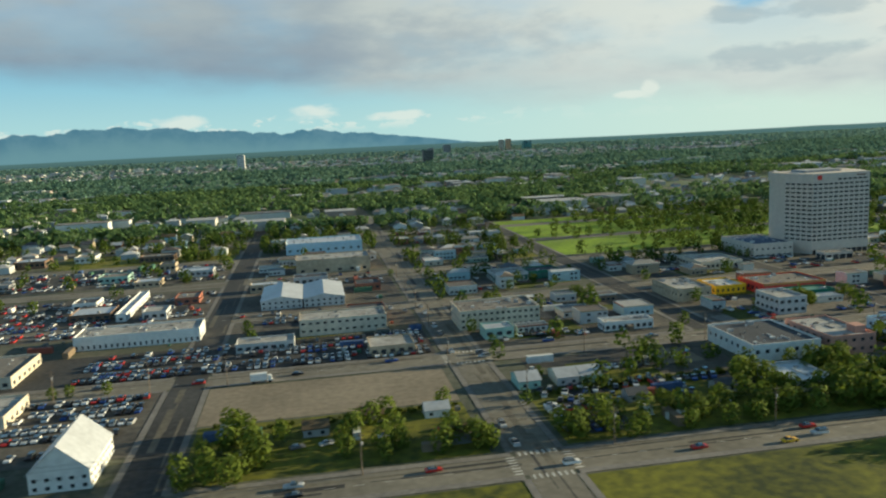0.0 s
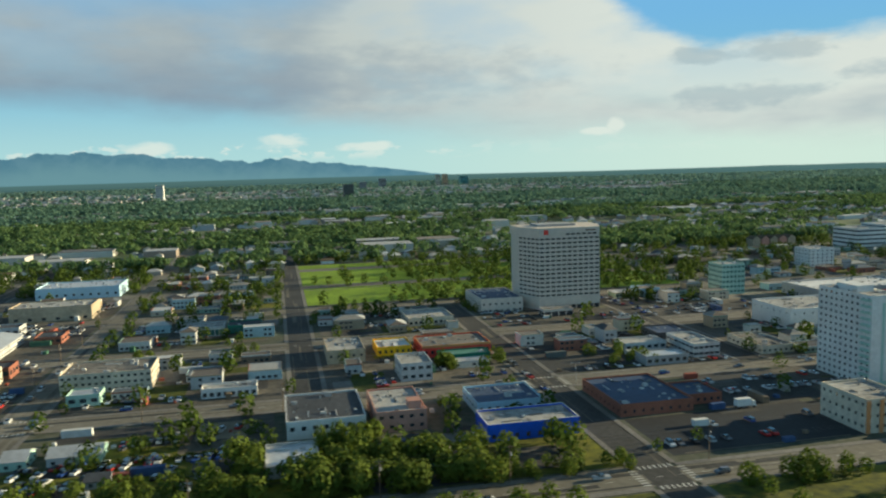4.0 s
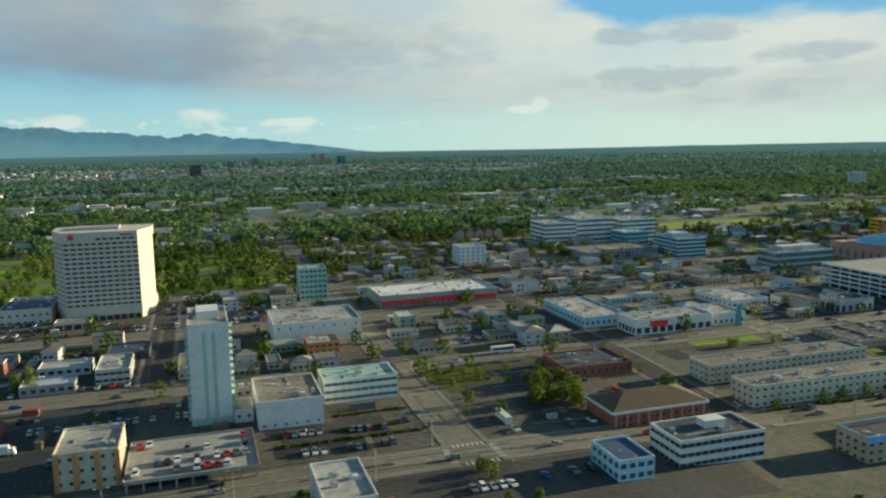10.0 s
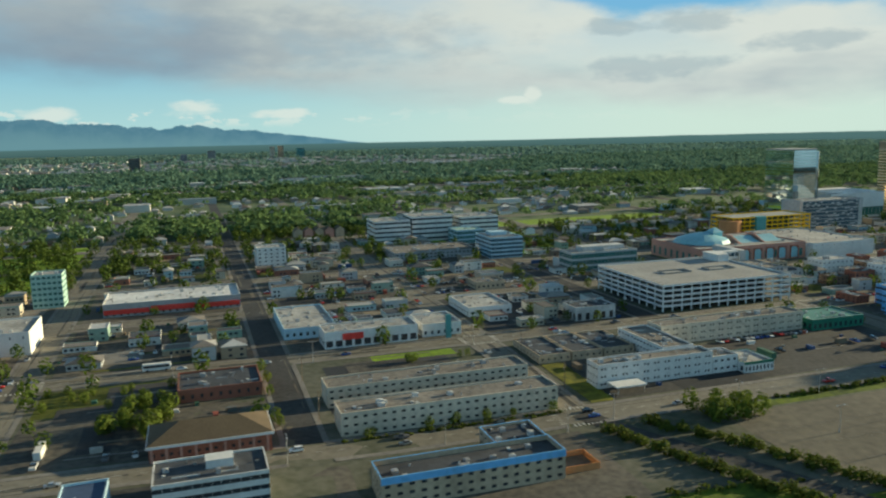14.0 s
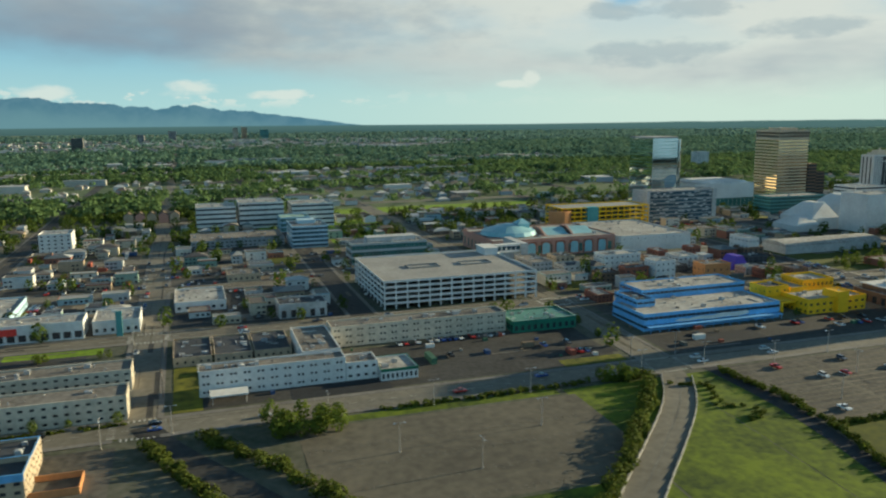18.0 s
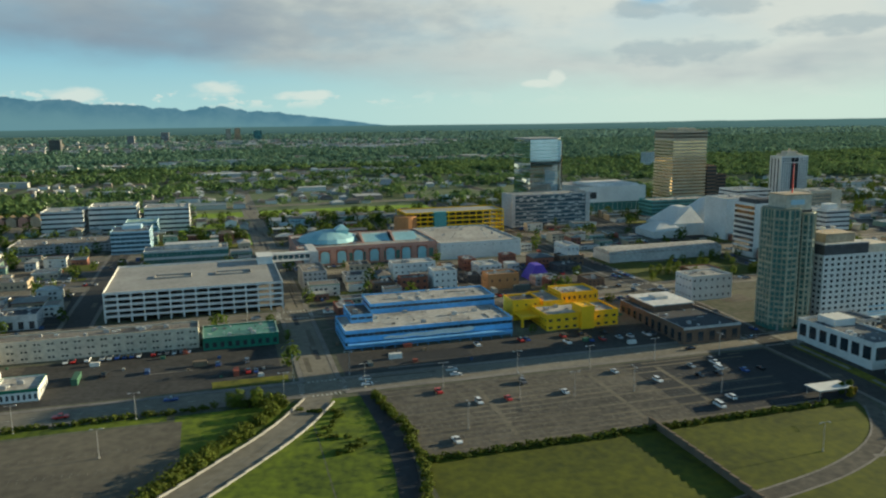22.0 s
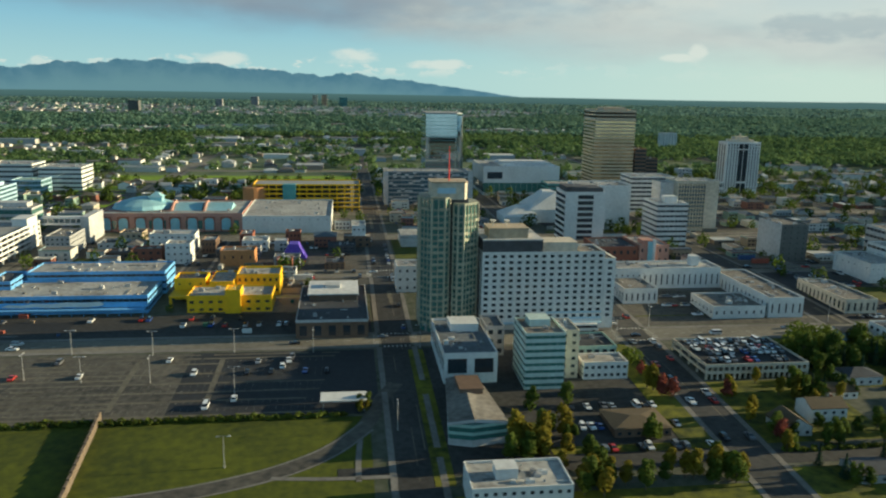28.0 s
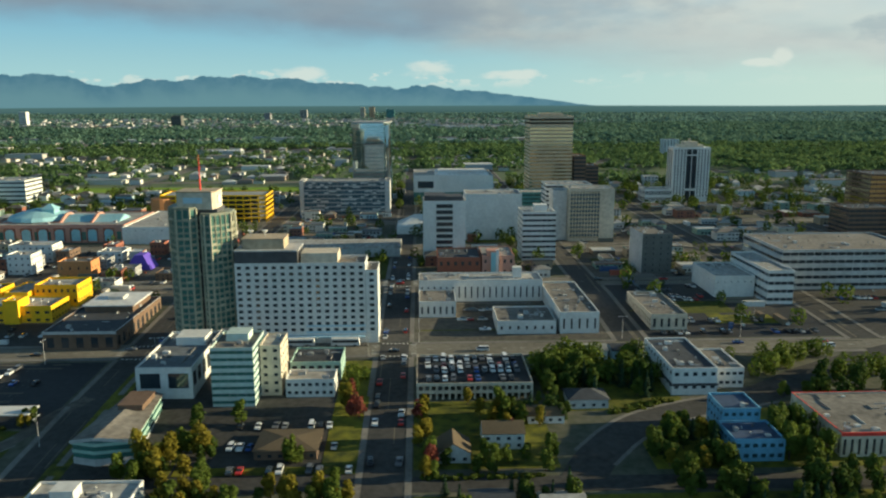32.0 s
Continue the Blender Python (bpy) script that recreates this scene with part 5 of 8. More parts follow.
for bay, top in zip(BAYS, (67.5, 64.5)):
    cx, cy = sum(x for x, _ in bay) / len(bay), sum(y for _, y in bay) / len(bay)
    back = [(cx + (x - cx) * 0.965, cy + (y - cy) * 0.965) for x, y in bay]
    part("shaft", Geo().prism(back, -2, top), M["green_glass"], tw)
    for k in range(int((top - 4) / 3.05)):
        z = 3.2 + k * 3.05
        part("spandrel", Geo().prism(bay, z, z + 0.95), M["tower_panel"], tw)
    part("roof_edge", Geo().prism(bay, top - 0.9, top + 0.3), M["tower_panel"], tw)
    for (ax, ay), (bx, by) in zip(bay, bay[1:] + bay[:1]):
        ln = math.hypot(bx - ax, by - ay)
        n = max(1, round(ln / 2.6))
        for i in range(n):
            t = i / n
            x, y = ax + (bx - ax) * t, ay + (by - ay) * t
            part("mullion", Geo().tube(x, y, 2.0, top - 0.5, 0.55 if i == 0 else 0.26, n=6), M["tower_pier"], tw)
        ux, uy = (bx - ax) / ln, (by - ay) / ln
        if ay < -2 or by < -2:
            for k in range(int((top - 6) / 3.05)):
                for i in range(n):
                    if tower_rng.random() < 0.36:
                        t = (i + 0.5) / n * ln
                        x, y, z = ax + ux * t, ay + uy * t, 3.2 + k * 3.05
                        w = ln / n * 0.5
                        q = [(x - ux * w, y - uy * w), (x - ux * w + uy * 0.5, y - uy * w - ux * 0.5), (x + ux * w + uy * 0.5, y + uy * w - ux * 0.5), (x + ux * w, y + uy * w)]
                        part("balcony", Geo().prism(q, z + 0.3, z + 1.5), M["tower_pier"], tw)
    for i in range(4):
        part("ground_column", Geo().tube(cx - 4 + i * 2.6, -8.6, -2, 3.2, 0.5), M["concrete"], tw)
part("crown", Geo().prism([(-9.5, -7), (7, -7), (8.5, -5), (8.5, 7), (-9.5, 7)], 66.4, 74.6), M["cream"], tw, "cream lantern top")
part("crown_edge", Geo().prism([(-9.9, -7.4), (7.2, -7.4), (8.9, -5.2), (8.9, 7.4), (-9.9, 7.4)], 74.6, 75.2), M["tan"], tw)
part("crown_panel", Geo().box(-6.5, 2.5, -7.25, -7.02, 69.4, 72.2), M["pale_blue"], tw, "pale blue blank sign panel")
part("roof_sign", Geo().tube(0, 0, 0, 0.3, 2.4, n=16), M["white"], tw, "round pale sign on the lantern", at=(8.55, 0.5, 70.6)).rotation_euler.y = radians(90)
part("mast", Geo().tube(0, 0, 75, 92, 0.45, 0.15), M["red"], tw, "slim red aerial mast")
# white hotel slab
ho = block("hotel", "white hotel slab with a regular grid of small windows", 1309, 1372, 230, 249, 40.0, "white", "gravel_roof", 11, (15, 5), 0.5, 0.5, 0.3, units=3, category="hotel", parapet=0.8, base=5.5, sides="new", z=-3.4)
part("crown", Geo().box(-31.4, -1, -9.4, 9.4, 40.9, 46.6), M["dark_grey"], ho, "dark recessed top storey")
part("crown_edge", Geo().box(-31.5, -0.8, -9.6, 9.5, 46.6, 47.2), M["pale_grey"], ho)
part("penthouse", Geo().box(-28, -8, -6, 8, 47.2, 52).box(-28.4, -7.6, -6.4, 8.4, 52, 52.4), M["tan"], ho)
part("penthouse", Geo().box(0, 18, -6, 8, 40, 45.0), M["cream"], ho)
for dx in (-25, -18):
    part("satellite_dish", Geo().tube(dx, 0, 52.3, 54, 0.15).tube(dx, 0, 54, 55.6, 0.4, 1.7), M["white"], ho)
part("canopy", Geo().box(-28, 31, -12.0, -9.6, 3.6, 4.3), M["pale_blue"], ho)
for k in range(2):
    part("spandrel", Geo().box(2.0, 31.3, -9.57, -9.51, 5.5 + 3.136 * k, 5.5 + 3.136 * k + 0.92), M["pale_blue"], ho, "pale blue lower band")
end = block("hotel", "lower stepped end bay of the white hotel", 1372.2, 1378, 230, 249, 36.5, "white", "gravel_roof", 10, (1, 5), 0.38, 0.5, 0.3, units=0, category="hotel", parapet=0.6, base=5.5, sides="nw", z=-3.4)

# L-shaped office, green-banded office, trapezoid glass office
block("office_building", "pale concrete office with tall dark slot windows", 1282, 1305, 166, 216, 12.5, "white", "slate", 1, (2, 7), 0.72, 0.52, 0.36, units=3, category="office", single=True, pent=(2, 13, 13, 12, 3.5), coping="white", parapet=1.0)
block("office_building", "pale concrete wing with square openings", 1305.5, 1314, 196, 214, 13.5, "grey", "slate", 3, (2, 4), 0.5, 0.5, 0.3, units=0, category="office")
block("office_building", "white and teal eight-storey office with wrapped ribbon windows", 1315, 1332, 158, 181, 24.0, "pale_mint", "gravel_roof", 8, (5, 7), 0.98, 0.45, 0.4, units=2, category="office", single=False, glass="green_glass", pent=(0, 4, 9, 9, 3))
block("office_building", "cream stair wing of the teal office", 1332.5, 1341, 168, 186, 21.0, "cream", "membrane", 6, (2, 4), 0.4, 0.4, 0.4, units=1, category="office")
block("office_building", "low mint two-storey wing with a dark roof", 1342, 1364, 184, 204, 7.5, "mint", "tar_roof", 2, (6, 5), 0.6, 0.4, 0.35, units=4, category="office")
block("office_building", "small white two-storey office", 1343, 1363, 166, 178, 7.0, "white", "membrane", 2, (7, 4), 0.55, 0.4, 0.35, units=2, category="office")
tz = thing("office_building", 1288, 137, -8.7, "low teal glass office with a folded gravel roof", "office")
TAKEN.append((1277, 1300, 114, 160))
part("wall", Geo().prism([(-10.5, -21), (-2, -23.5), (11, -21), (7, 21), (-6, 21)], -2, 2.5), M["pale_grey"], tz)
for k in range(2):
    part("window_band", Geo().prism([(-10.4, -20.9), (-2, -23.3), (10.9, -20.9), (6.9, 20.9), (-5.9, 20.9)], 2.5 + k * 2.9, 4.3 + k * 2.9), M["green_glass"], tz)
    part("spandrel", Geo().prism([(-10.6, -21.1), (-2, -23.6), (11.1, -21.1), (7.1, 21.1), (-6.1, 21.1)], 4.3 + k * 2.9, 5.4 + k * 2.9), M["mint"], tz)
rf = Geo()
rf.slab([(-10.9, -21.5, 8.3), (-1.6, -24.2, 10.4), (0.6, 21.5, 10.0), (-6.4, 21.5, 8.3)], 0.35)
rf.slab([(-1.6, -24.2, 10.4), (11.4, -21.5, 8.3), (7.4, 21.5, 8.3), (0.6, 21.5, 10.0)], 0.35)
part("roof", rf, M["gravel_roof"], tz, "folded brown gravel roof")
part("gable", Geo().prism([(-10.4, -20.9), (-1.6, -23.5), (10.9, -20.9), (6.9, 20.9), (-5.9, 20.9)], 8.29, 9.2, [(-6.4, -21.6), (-1.6, -23.0), (5.4, -21.6), (3.4, 20.5), (-2.4, 20.5)]), M["green_glass"], tz)
fz = Geo()
for (xa, ya, za), (xb, yb, zb) in (((-11.1, -21.7, 8.2), (-1.6, -24.5, 10.4)), ((-1.6, -24.5, 10.4), (11.6, -21.7, 8.2))):
    fz.poly((xa, ya, za - 0.5), (xb, yb, zb - 0.5), (xb, yb, zb + 0.5), (xa, ya, za + 0.5))
    fz.poly((xa, ya, za + 0.5), (xb, yb, zb + 0.5), (xb, yb + 0.5, zb + 0.5), (xa, ya + 0.5, za + 0.5))
part("fascia", fz, M["pale_grey"], tz, "pale folded roof edge")
part("terrace", Geo().box(-3, 6, 2, 16, 9.6, 11.6).box(-3.3, 6.3, 1.7, 16.3, 11.6, 11.9), M["brown"], tz)
block("office_building", "white three-storey block with small square windows", 1279, 1311, 72, 90, 9.5, "white", "membrane", 3, (11, 6), 0.45, 0.4, 0.35, units=5, category="office", pent=(-4, 0, 7, 6, 3.5))
g2 = car_park("car_park", "low cream two-level car park with cars on its roof", 1397, 1445, 162, 198, 6.4, 2, 18, "cream", -6.0)
part("roof_surface", Geo().box(-23.6, 23.6, -17.6, 17.6, 6.4, 6.44), M["new_asphalt"], g2, "dark roof deck surface")

# federal building, court and wings
block("civic_building", "white art-deco civic wing with tall slot windows", 1470, 1490, 240, 306, 10.8, "white", "gravel_roof", 1, (5, 14), 0.24, 0.5, 0.25, units=6, category="civic building", z=-3)
block("civic_building", "low white middle wing with a grey roof", 1438, 1468, 240, 268, 6.5, "white", "gravel_roof", 1, (7, 6), 0.25, 0.3, 0.4, units=4, category="civic building", z=-3)
block("civic_building", "white rear range with tall slot windows", 1398, 1469.5, 296, 316, 13.0, "white", "membrane", 1, (20, 5), 0.24, 0.5, 0.25, units=6, category="civic building", z=-1.5, pent=(22, 0, 5, 5, 6))
block("civic_building", "white east wing of the civic building", 1398, 1418, 268, 295, 8.5, "white", "gravel_roof", 1, (6, 6), 0.3, 0.5, 0.25, units=3, category="civic building", z=-2)
block("shop", "long cream two-storey block with tall arched windows", 1518, 1537, 244, 292, 7.6, "cream", "gravel_roof", 1, (5, 12), 0.35, 0.6, 0.2, units=5, category="shop")
block("office_building", "white and black angular building on the slope", 1503, 1522, 163, 204, 11.0, "white", "tar_roof", 2, (5, 9), 0.5, 0.3, 0.5, units=6, category="restaurant", coping="white")
tagged(part("black_band", Geo().box(1502.7, 1522.3, 162.7, 162.98, 0, 1.1).box(1502.7, 1502.98, 163, 204, 0, 1.1), M["dark_grey"], at=(0, 0, -1.6)), "black band round the white building on the slope", "trim", kind="structure")
block("office_building", "white lower wing with a row of wide windows", 1522.5, 1536, 170, 196, 8.0, "white", "gravel_roof", 2, (5, 7), 0.7, 0.35, 0.4, units=6, category="restaurant")
block("office_building", "pale blue three-storey house-like office on the slope", 1508, 1526, 110, 126, 7.6, "sky_blue", "blue_and_shade_roof", 2, (6, 5), 0.6, 0.4, 0.35, units=1, category="office", glass="blue_glass")
block("office_building", "upper storeys of the pale blue office", 1510, 1524, 126.5, 142, 11.0, "sky_blue", "blue_and_shade_roof", 3, (5, 5), 0.6, 0.4, 0.35, units=1, category="office", glass="blue_glass")
block("office_building", "tan ribbed office with a red roof edge", 1547, 1600, 112, 150, 8.5, "cream", "gravel_roof", 1, (20, 14), 0.4, 0.7, 0.1, units=6, category="office", trim="red", coping="red", z=-9)
block("office_building", "white four-storey corner office with bands of glass", 1597, 1612, 285, 340, 19.0, "white", "membrane", 4, (4, 12), 0.94, 0.4, 0.4, units=3, category="office", single=False)
block("shop", "plain white hall beside the corner office", 1572, 1596, 300, 338, 12.0, "white", "membrane", 1, (6, 6), 0.1, 0.1, 0.7, units=2, category="shop")
block("office_building", "white concrete five-storey office with deep ribbon windows", 1618, 1706, 314, 372, 24.0, "pale_grey", "gravel_roof", 5, (18, 14), 0.94, 0.42, 0.4, units=6, category="office", single=False)
dk = block("office_building", "dark grey blank office tower with one pale side", 1546, 1566, 361, 392, 26.0, "charcoal", "gravel_roof", 7, (4, 6), 0.15, 0.3, 0.4, units=2, category="office")
part("side_wall", Geo().box(-10.25, -10.02, -15.4, 15.4, 0, 26.6), M["pale_grey"], dk, "pale concrete side wall")
block("theatre", "pink stucco theatre with a stepped front", 1439, 1460, 352, 385, 14.0, "pink", "membrane", 2, (5, 6), 0.35, 0.35, 0.4, units=2, category="theatre", pent=(-3, -8, 8, 10, 3.0))
block("shop", "dark maroon hall beside the pink theatre", 1410, 1438, 352, 385, 13.0, "brick", "tar_roof", 2, (6, 6), 0.4, 0.4, 0.3, units=4, category="hall")
part_fin = thing("theatre_sign", 1447, 351, 0, "turquoise and white upright fins on the pink theatre front", "sign")
part("fin", Geo().box(-2.4, 0.6, -0.8, 0.8, 0, 17), M["aqua"], part_fin)
part("fin", Geo().box(0.8, 2.6, -0.7, 0.7, 0, 19), M["white"], part_fin, "white upright fin")

# ---- the big hotel in the east ----
sh = thing("hotel_tower", 391, 536, 0, "beige fifteen-storey concrete hotel tower with rows of dark windows", "hotel")
TAKEN.append((357, 423, 506, 566))
SHP = [(-33, 2), (-24, -19), (23, -19), (31, 4), (31, 24), (-33, 24)]
inner = [(x * 0.975, y * 0.975) for x, y in SHP]
part("shaft", Geo().prism(inner, -2, 57.0), M["beige"], sh)


def skin(root, a, b, z0, floors, fh, bays, material, glass, fill, tall, sill, blank=0.0):
    """A straight stretch of outer wall between two corners, storey by storey, with a pane in every opening."""
    ax, ay = a
    bx, by = b
    ln = math.hypot(bx - ax, by - ay)
    g, panes = Geo(), []
    facade(g, None, "n", 0, ln, 0, z0, z0 + floors * fh, floors, bays, fill, tall, sill, glass, True, depth=0.45)
    ob = part("outer_wall", g, material, root, at=(ax, ay, 0), turn=math.atan2(by - ay, bx - ax))
    bw = ln / bays
    for f in range(floors):
        for i in range(bays):
            part("window", pane_mesh(bw * fill, fh * tall, glass, "n"), None, ob, at=((i + 0.5) * bw, 0.32, z0 + (f + sill) * fh))
    return ob


for (a, b, n) in ((SHP[0], SHP[1], 5), (SHP[1], SHP[2], 11)):
    skin(sh, a, b, 9.0, 14, 3.2, n, M["beige"], M["glass"], 0.76, 0.42, 0.35)
part("outer_wall", Geo().prism([(23, -19), (31, 4), (30.6, 4.1), (22.6, -18.9)], 0, 54), M["beige"], sh)
for i in range(2):
    part("rib", Geo().prism([(24.5 + i * 3.6, -15 + i * 10), (26 + i * 3.6, -10.6 + i * 10), (25.5 + i * 3.6, -10.4 + i * 10), (24 + i * 3.6, -14.8 + i * 10)], 0, 56), M["beige"], sh)
part("crown", Geo().prism(SHP, 53.9, 60.4), M["beige"], sh)
part("logo", Geo().box(-20.5, -17.0, -19.25, -19.02, 55.6, 59.0), M["red"], sh, "small red square sign")
part("sign_bar", Geo().box(12, 20, -19.2, -19.02, 57.6, 58.6), M["brown"], sh, "dark unreadable letter row")
for i in range(6):
    part("window", pane_mesh(3.0, 1.3, M["glass"], "n"), None, sh, at=(-2 + i * 4.2, -19.05, 55.0))
part("base", Geo().prism([(x * 1.01, y * 1.01) for x, y in SHP], 3.5, 8.9), M["beige"], sh)
part("penthouse", Geo().box(-20, 10, -4, 14, 60.4, 62.0), M["grey"], sh)
for i in range(10):
    part("ground_window", pane_mesh(3.4, 3.0, M["glass"], "n"), None, sh, at=(-21 + i * 4.6, -19.3, 0.2))
block("hotel_podium", "low beige hotel podium with a dark entrance", 324, 356, 523, 570, 9.5, "beige", "blue_and_shade_roof", 2, (7, 9), 0.35, 0.3, 0.1, units=3, category="hotel")
block("hotel_canopy", "flat beige entrance canopy of the hotel", 362, 384, 494, 505, 4.6, "beige", "gravel_roof", 1, (4, 2), 0.85, 0.75, 0.0, units=0, category="canopy")

# white slender apartment tower
it = block("apartment_tower", "slender white fourteen-storey apartment tower with pale green stripes", 447, 463.5, 286, 322, 43.0, "white", "membrane", 14, (5, 10), 0.42, 0.42, 0.35, units=2, category="tower", sides="ew", pent=(0, 3, 9, 14, 3))
for dx in (-2.6, 1.2):
    part("stripe", Geo().box(dx, dx + 1.4, -18.1, -18.0, 3, 40), M["mint"], it)
for k in range(14):
    part("balcony", Geo().box(8.3, 9.6, -17.6, -12.2, 2.6 + k * 2.95, 3.6 + k * 2.95), M["mint"], it)
    part("balcony", Geo().box(-9.6, -8.3, -17.6, -12.2, 2.6 + k * 2.95, 3.6 + k * 2.95), M["mint"], it)
part("base", Geo().box(-8.6, 8.6, -18.4, -18.05, 0, 3), M["mint"], it)
block("shop", "low white link building beside the tower", 464, 472, 284, 300, 5.0, "white", "membrane", 1, (2, 3), 0.3, 0.3, 0.4, units=0, category="shop")

# ---- middle distance: civic and office quarter ----
for x0, x1, y0, h in ((819, 858, 732, 24), (862, 908, 738, 26.5), (916, 960, 732, 24)):
    block("office_building", "white office wing with four bands of dark windows", x0, x1, y0, y0 + 40, h, "white", "membrane", 5, (14, 10), 0.96, 0.4, 0.4, units=4, category="office", single=False, group="office wings")
block("atrium", "pale green glass atrium between the office wings", 900, 930, 700, 730, 14, "pale_blue", "mint", 3, (10, 8), 0.9, 0.7, 0.15, units=1, category="office", single=False, glass="green_glass")
block("office_building", "plain white five-storey cube on an open lot", 688, 714, 640, 664, 17.0, "white", "membrane", 5, (5, 5), 0.35, 0.35, 0.4, units=2, category="office", single=False)
block("office_building", "pale blue glass office with a stepped roof", 898, 930, 598, 640, 19.0, "pale_blue", "slate", 5, (8, 9), 0.95, 0.6, 0.2, units=2, category="office", single=False, glass="blue_glass", pent=(0, 6, 16, 14, 3))
block("office_building", "low grey complex of linked flat roofs", 812, 894, 622, 672, 6.5, "grey", "gravel_roof", 2, (20, 10), 0.5, 0.35, 0.4, units=14, category="office", single=False)
block("office_building", "teal glass office with a pale top storey", 932, 994, 503, 526, 16.0, "pale_grey", "membrane", 3, (18, 6), 0.97, 0.66, 0.2, units=4, category="office", single=False, glass="green_glass", pent=(4, 4, 40, 12, 3.5))
block("mall", "long pink brick shopping mall with green arched bays", 1046, 1159, 488, 560, 14.0, "pink", "membrane", 1, (12, 8), 0.4, 0.5, 0.15, units=10, category="mall", glass="green_glass")
for k in range(8):
    bay = thing("mall_bay", 1054 + k * 13.2, 487.7, 0, "tall arched green glass bay in the pink brick front", "window", "bays of the mall")
    part("glazing", Geo().box(-3.6, 3.6, -0.3, 0.2, 1.5, 9.0).prism([(-3.6, -0.3), (3.6, -0.3), (3.6, 0.2), (-3.6, 0.2)], 9.0, 11.0, [(-1.6, -0.3), (1.6, -0.3), (1.6, 0.2), (-1.6, 0.2)]), M["aqua"], bay)
    part("frame", Geo().box(-4.3, -3.65, -0.6, 0.2, 0.0, 11.6).box(3.65, 4.3, -0.6, 0.2, 0.0, 11.6).box(-4.3, 4.3, -0.6, 0.2, 11.1, 12.0), M["brick"], bay)
mr = thing("mall_skylight", 1075, 524, 14, "pale blue pyramid skylight on the mall roof", "skylight")
part("glazing", Geo().tube(0, 0, 0.7, 4.0, 25, 23, 18).tube(0, 0, 4.0, 7.5, 23, 12, 18).tube(0, 0, 7.5, 9.5, 12, 3, 18), M["aqua"], mr)
part("cap", Geo().prism([(6, -8), (16, -8), (16, 2), (6, 2)], 4.0, 9.5, [(6, -8), (16, -8), (16, 2), (6, 2)]).prism([(5, -9), (17, -9), (17, 3), (5, 3)], 9.5, 13.5, [(10, -4), (12, -4), (12, -2), (10, -2)]), M["aqua"], mr)
part("curb", Geo().ring(-27, 27, -21, 21, 0, 0.8, 0.8), M["pink"], mr)
mt = thing("mall_roof", 1128, 520, 14.1, "turquoise pitched metal roofs behind pink parapets on the mall", "roof")
for k in range(2):
    part("roof_slope", Geo().prism([(-26 + k * 24, -14), (-4 + k * 24, -14), (-4 + k * 24, 14), (-26 + k * 24, 14)], -0.05, 4.5, [(-26 + k * 24, -1), (-4 + k * 24, -1), (-4 + k * 24, 1), (-26 + k * 24, 1)]), M["aqua"], mt)
    part("parapet_wall", Geo().prism([(-28 + k * 26, -18), (-26.6 + k * 26, -18), (-26.6 + k * 26, 18), (-28 + k * 26, 18)], -0.05, 6, [(-28 + k * 26, -4), (-26.6 + k * 26, -4), (-26.6 + k * 26, 4), (-28 + k * 26, 4)]), M["pink"], mt)
block("store", "large white department store with a blank front", 1160, 1230, 480, 570, 13.0, "white", "membrane", 1, (10, 8), 0.08, 0.08, 0.8, units=8, category="shop")
cg = car_park("car_park", "yellow and green curved multi-storey car park", 1157, 1255, 584, 620, 25.0, 6, 14, "yellow")
part("drum", Geo().tube(-48, -12, 0, 23, 11, 11, 20), M["orange"], cg)
part("stair_tower", Geo().box(-22, -10, -20.6, -12, 0, 26), M["teal"], cg)
block("museum", "long grey museum slab with a patterned facade", 1284, 1364, 627, 655, 33.0, "grey", "membrane", 8, (24, 8), 0.95, 0.72, 0.14, units=5, category="museum", single=False, glass="blue_glass", coping="pale_grey")
for x0, x1 in ((1280, 1283.9), (1364.1, 1369)):
    block("museum_pier", "tall pale end pier of the museum slab", x0, x1, 626, 655, 34.0, "pale_grey", "membrane", 1, (1, 1), units=0, category="museum", sides="", parapet=0.2)
mus_rng = random.Random(71)
mp = thing("museum_screen", 1324, 626.6, 0, "patterned pale panels scattered over the museum glass", "screen")
for k in range(8):
    for i in range(20):
        if mus_rng.random() < 0.42:
            part("panel", pane_mesh(3.7, 1.5, M["pale_grey"], "n"), None, mp, at=(-37.5 + i * 3.95, 0, 0.8 + k * 4.1 + mus_rng.choice((0.0, 1.6))))
cv = block("convention_centre", "large white convention hall over a glazed lower storey", 1392, 1478, 696, 770, 31.0, "white", "membrane", 1, (14, 10), 0.97, 0.34, 0.1, units=3, category="hall", glass="green_glass", single=False)
part("upper_roof", Geo().prism([(-20, -30), (40, -30), (40, 30), (-20, 30)], 31, 33.5, [(-16, -26), (38, -26), (38, 26), (-16, 26)]), M["white_roof"], cv)
part("square_window", pane_mesh(17, 7.5, M["glass"], "n"), None, cv, at=(-30, -37.06, 18))
ac = thing("arts_centre", 1425, 545, 0, "white angular arts centre with faceted sloping roofs", "theatre")
TAKEN.append((1372, 1482, 505, 590))
for x, y, w, d, h in ((-46, -30, 30, 34, 14), (-22, -24, 34, 44, 26), (14, -22, 40, 50, 32)):
    part("hall", Geo().prism([(x, y), (x + w, y), (x + w, y + d), (x, y + d)], -1, h * 0.45), M["white"], ac)
    part("roof", Geo().prism([(x, y), (x + w, y), (x + w, y + d), (x, y + d)], h * 0.45, h, [(x + w * 0.45, y + d * 0.35), (x + w * 0.8, y + d * 0.3), (x + w * 0.75, y + d * 0.7), (x + w * 0.5, y + d * 0.7)]), M["white"], ac)
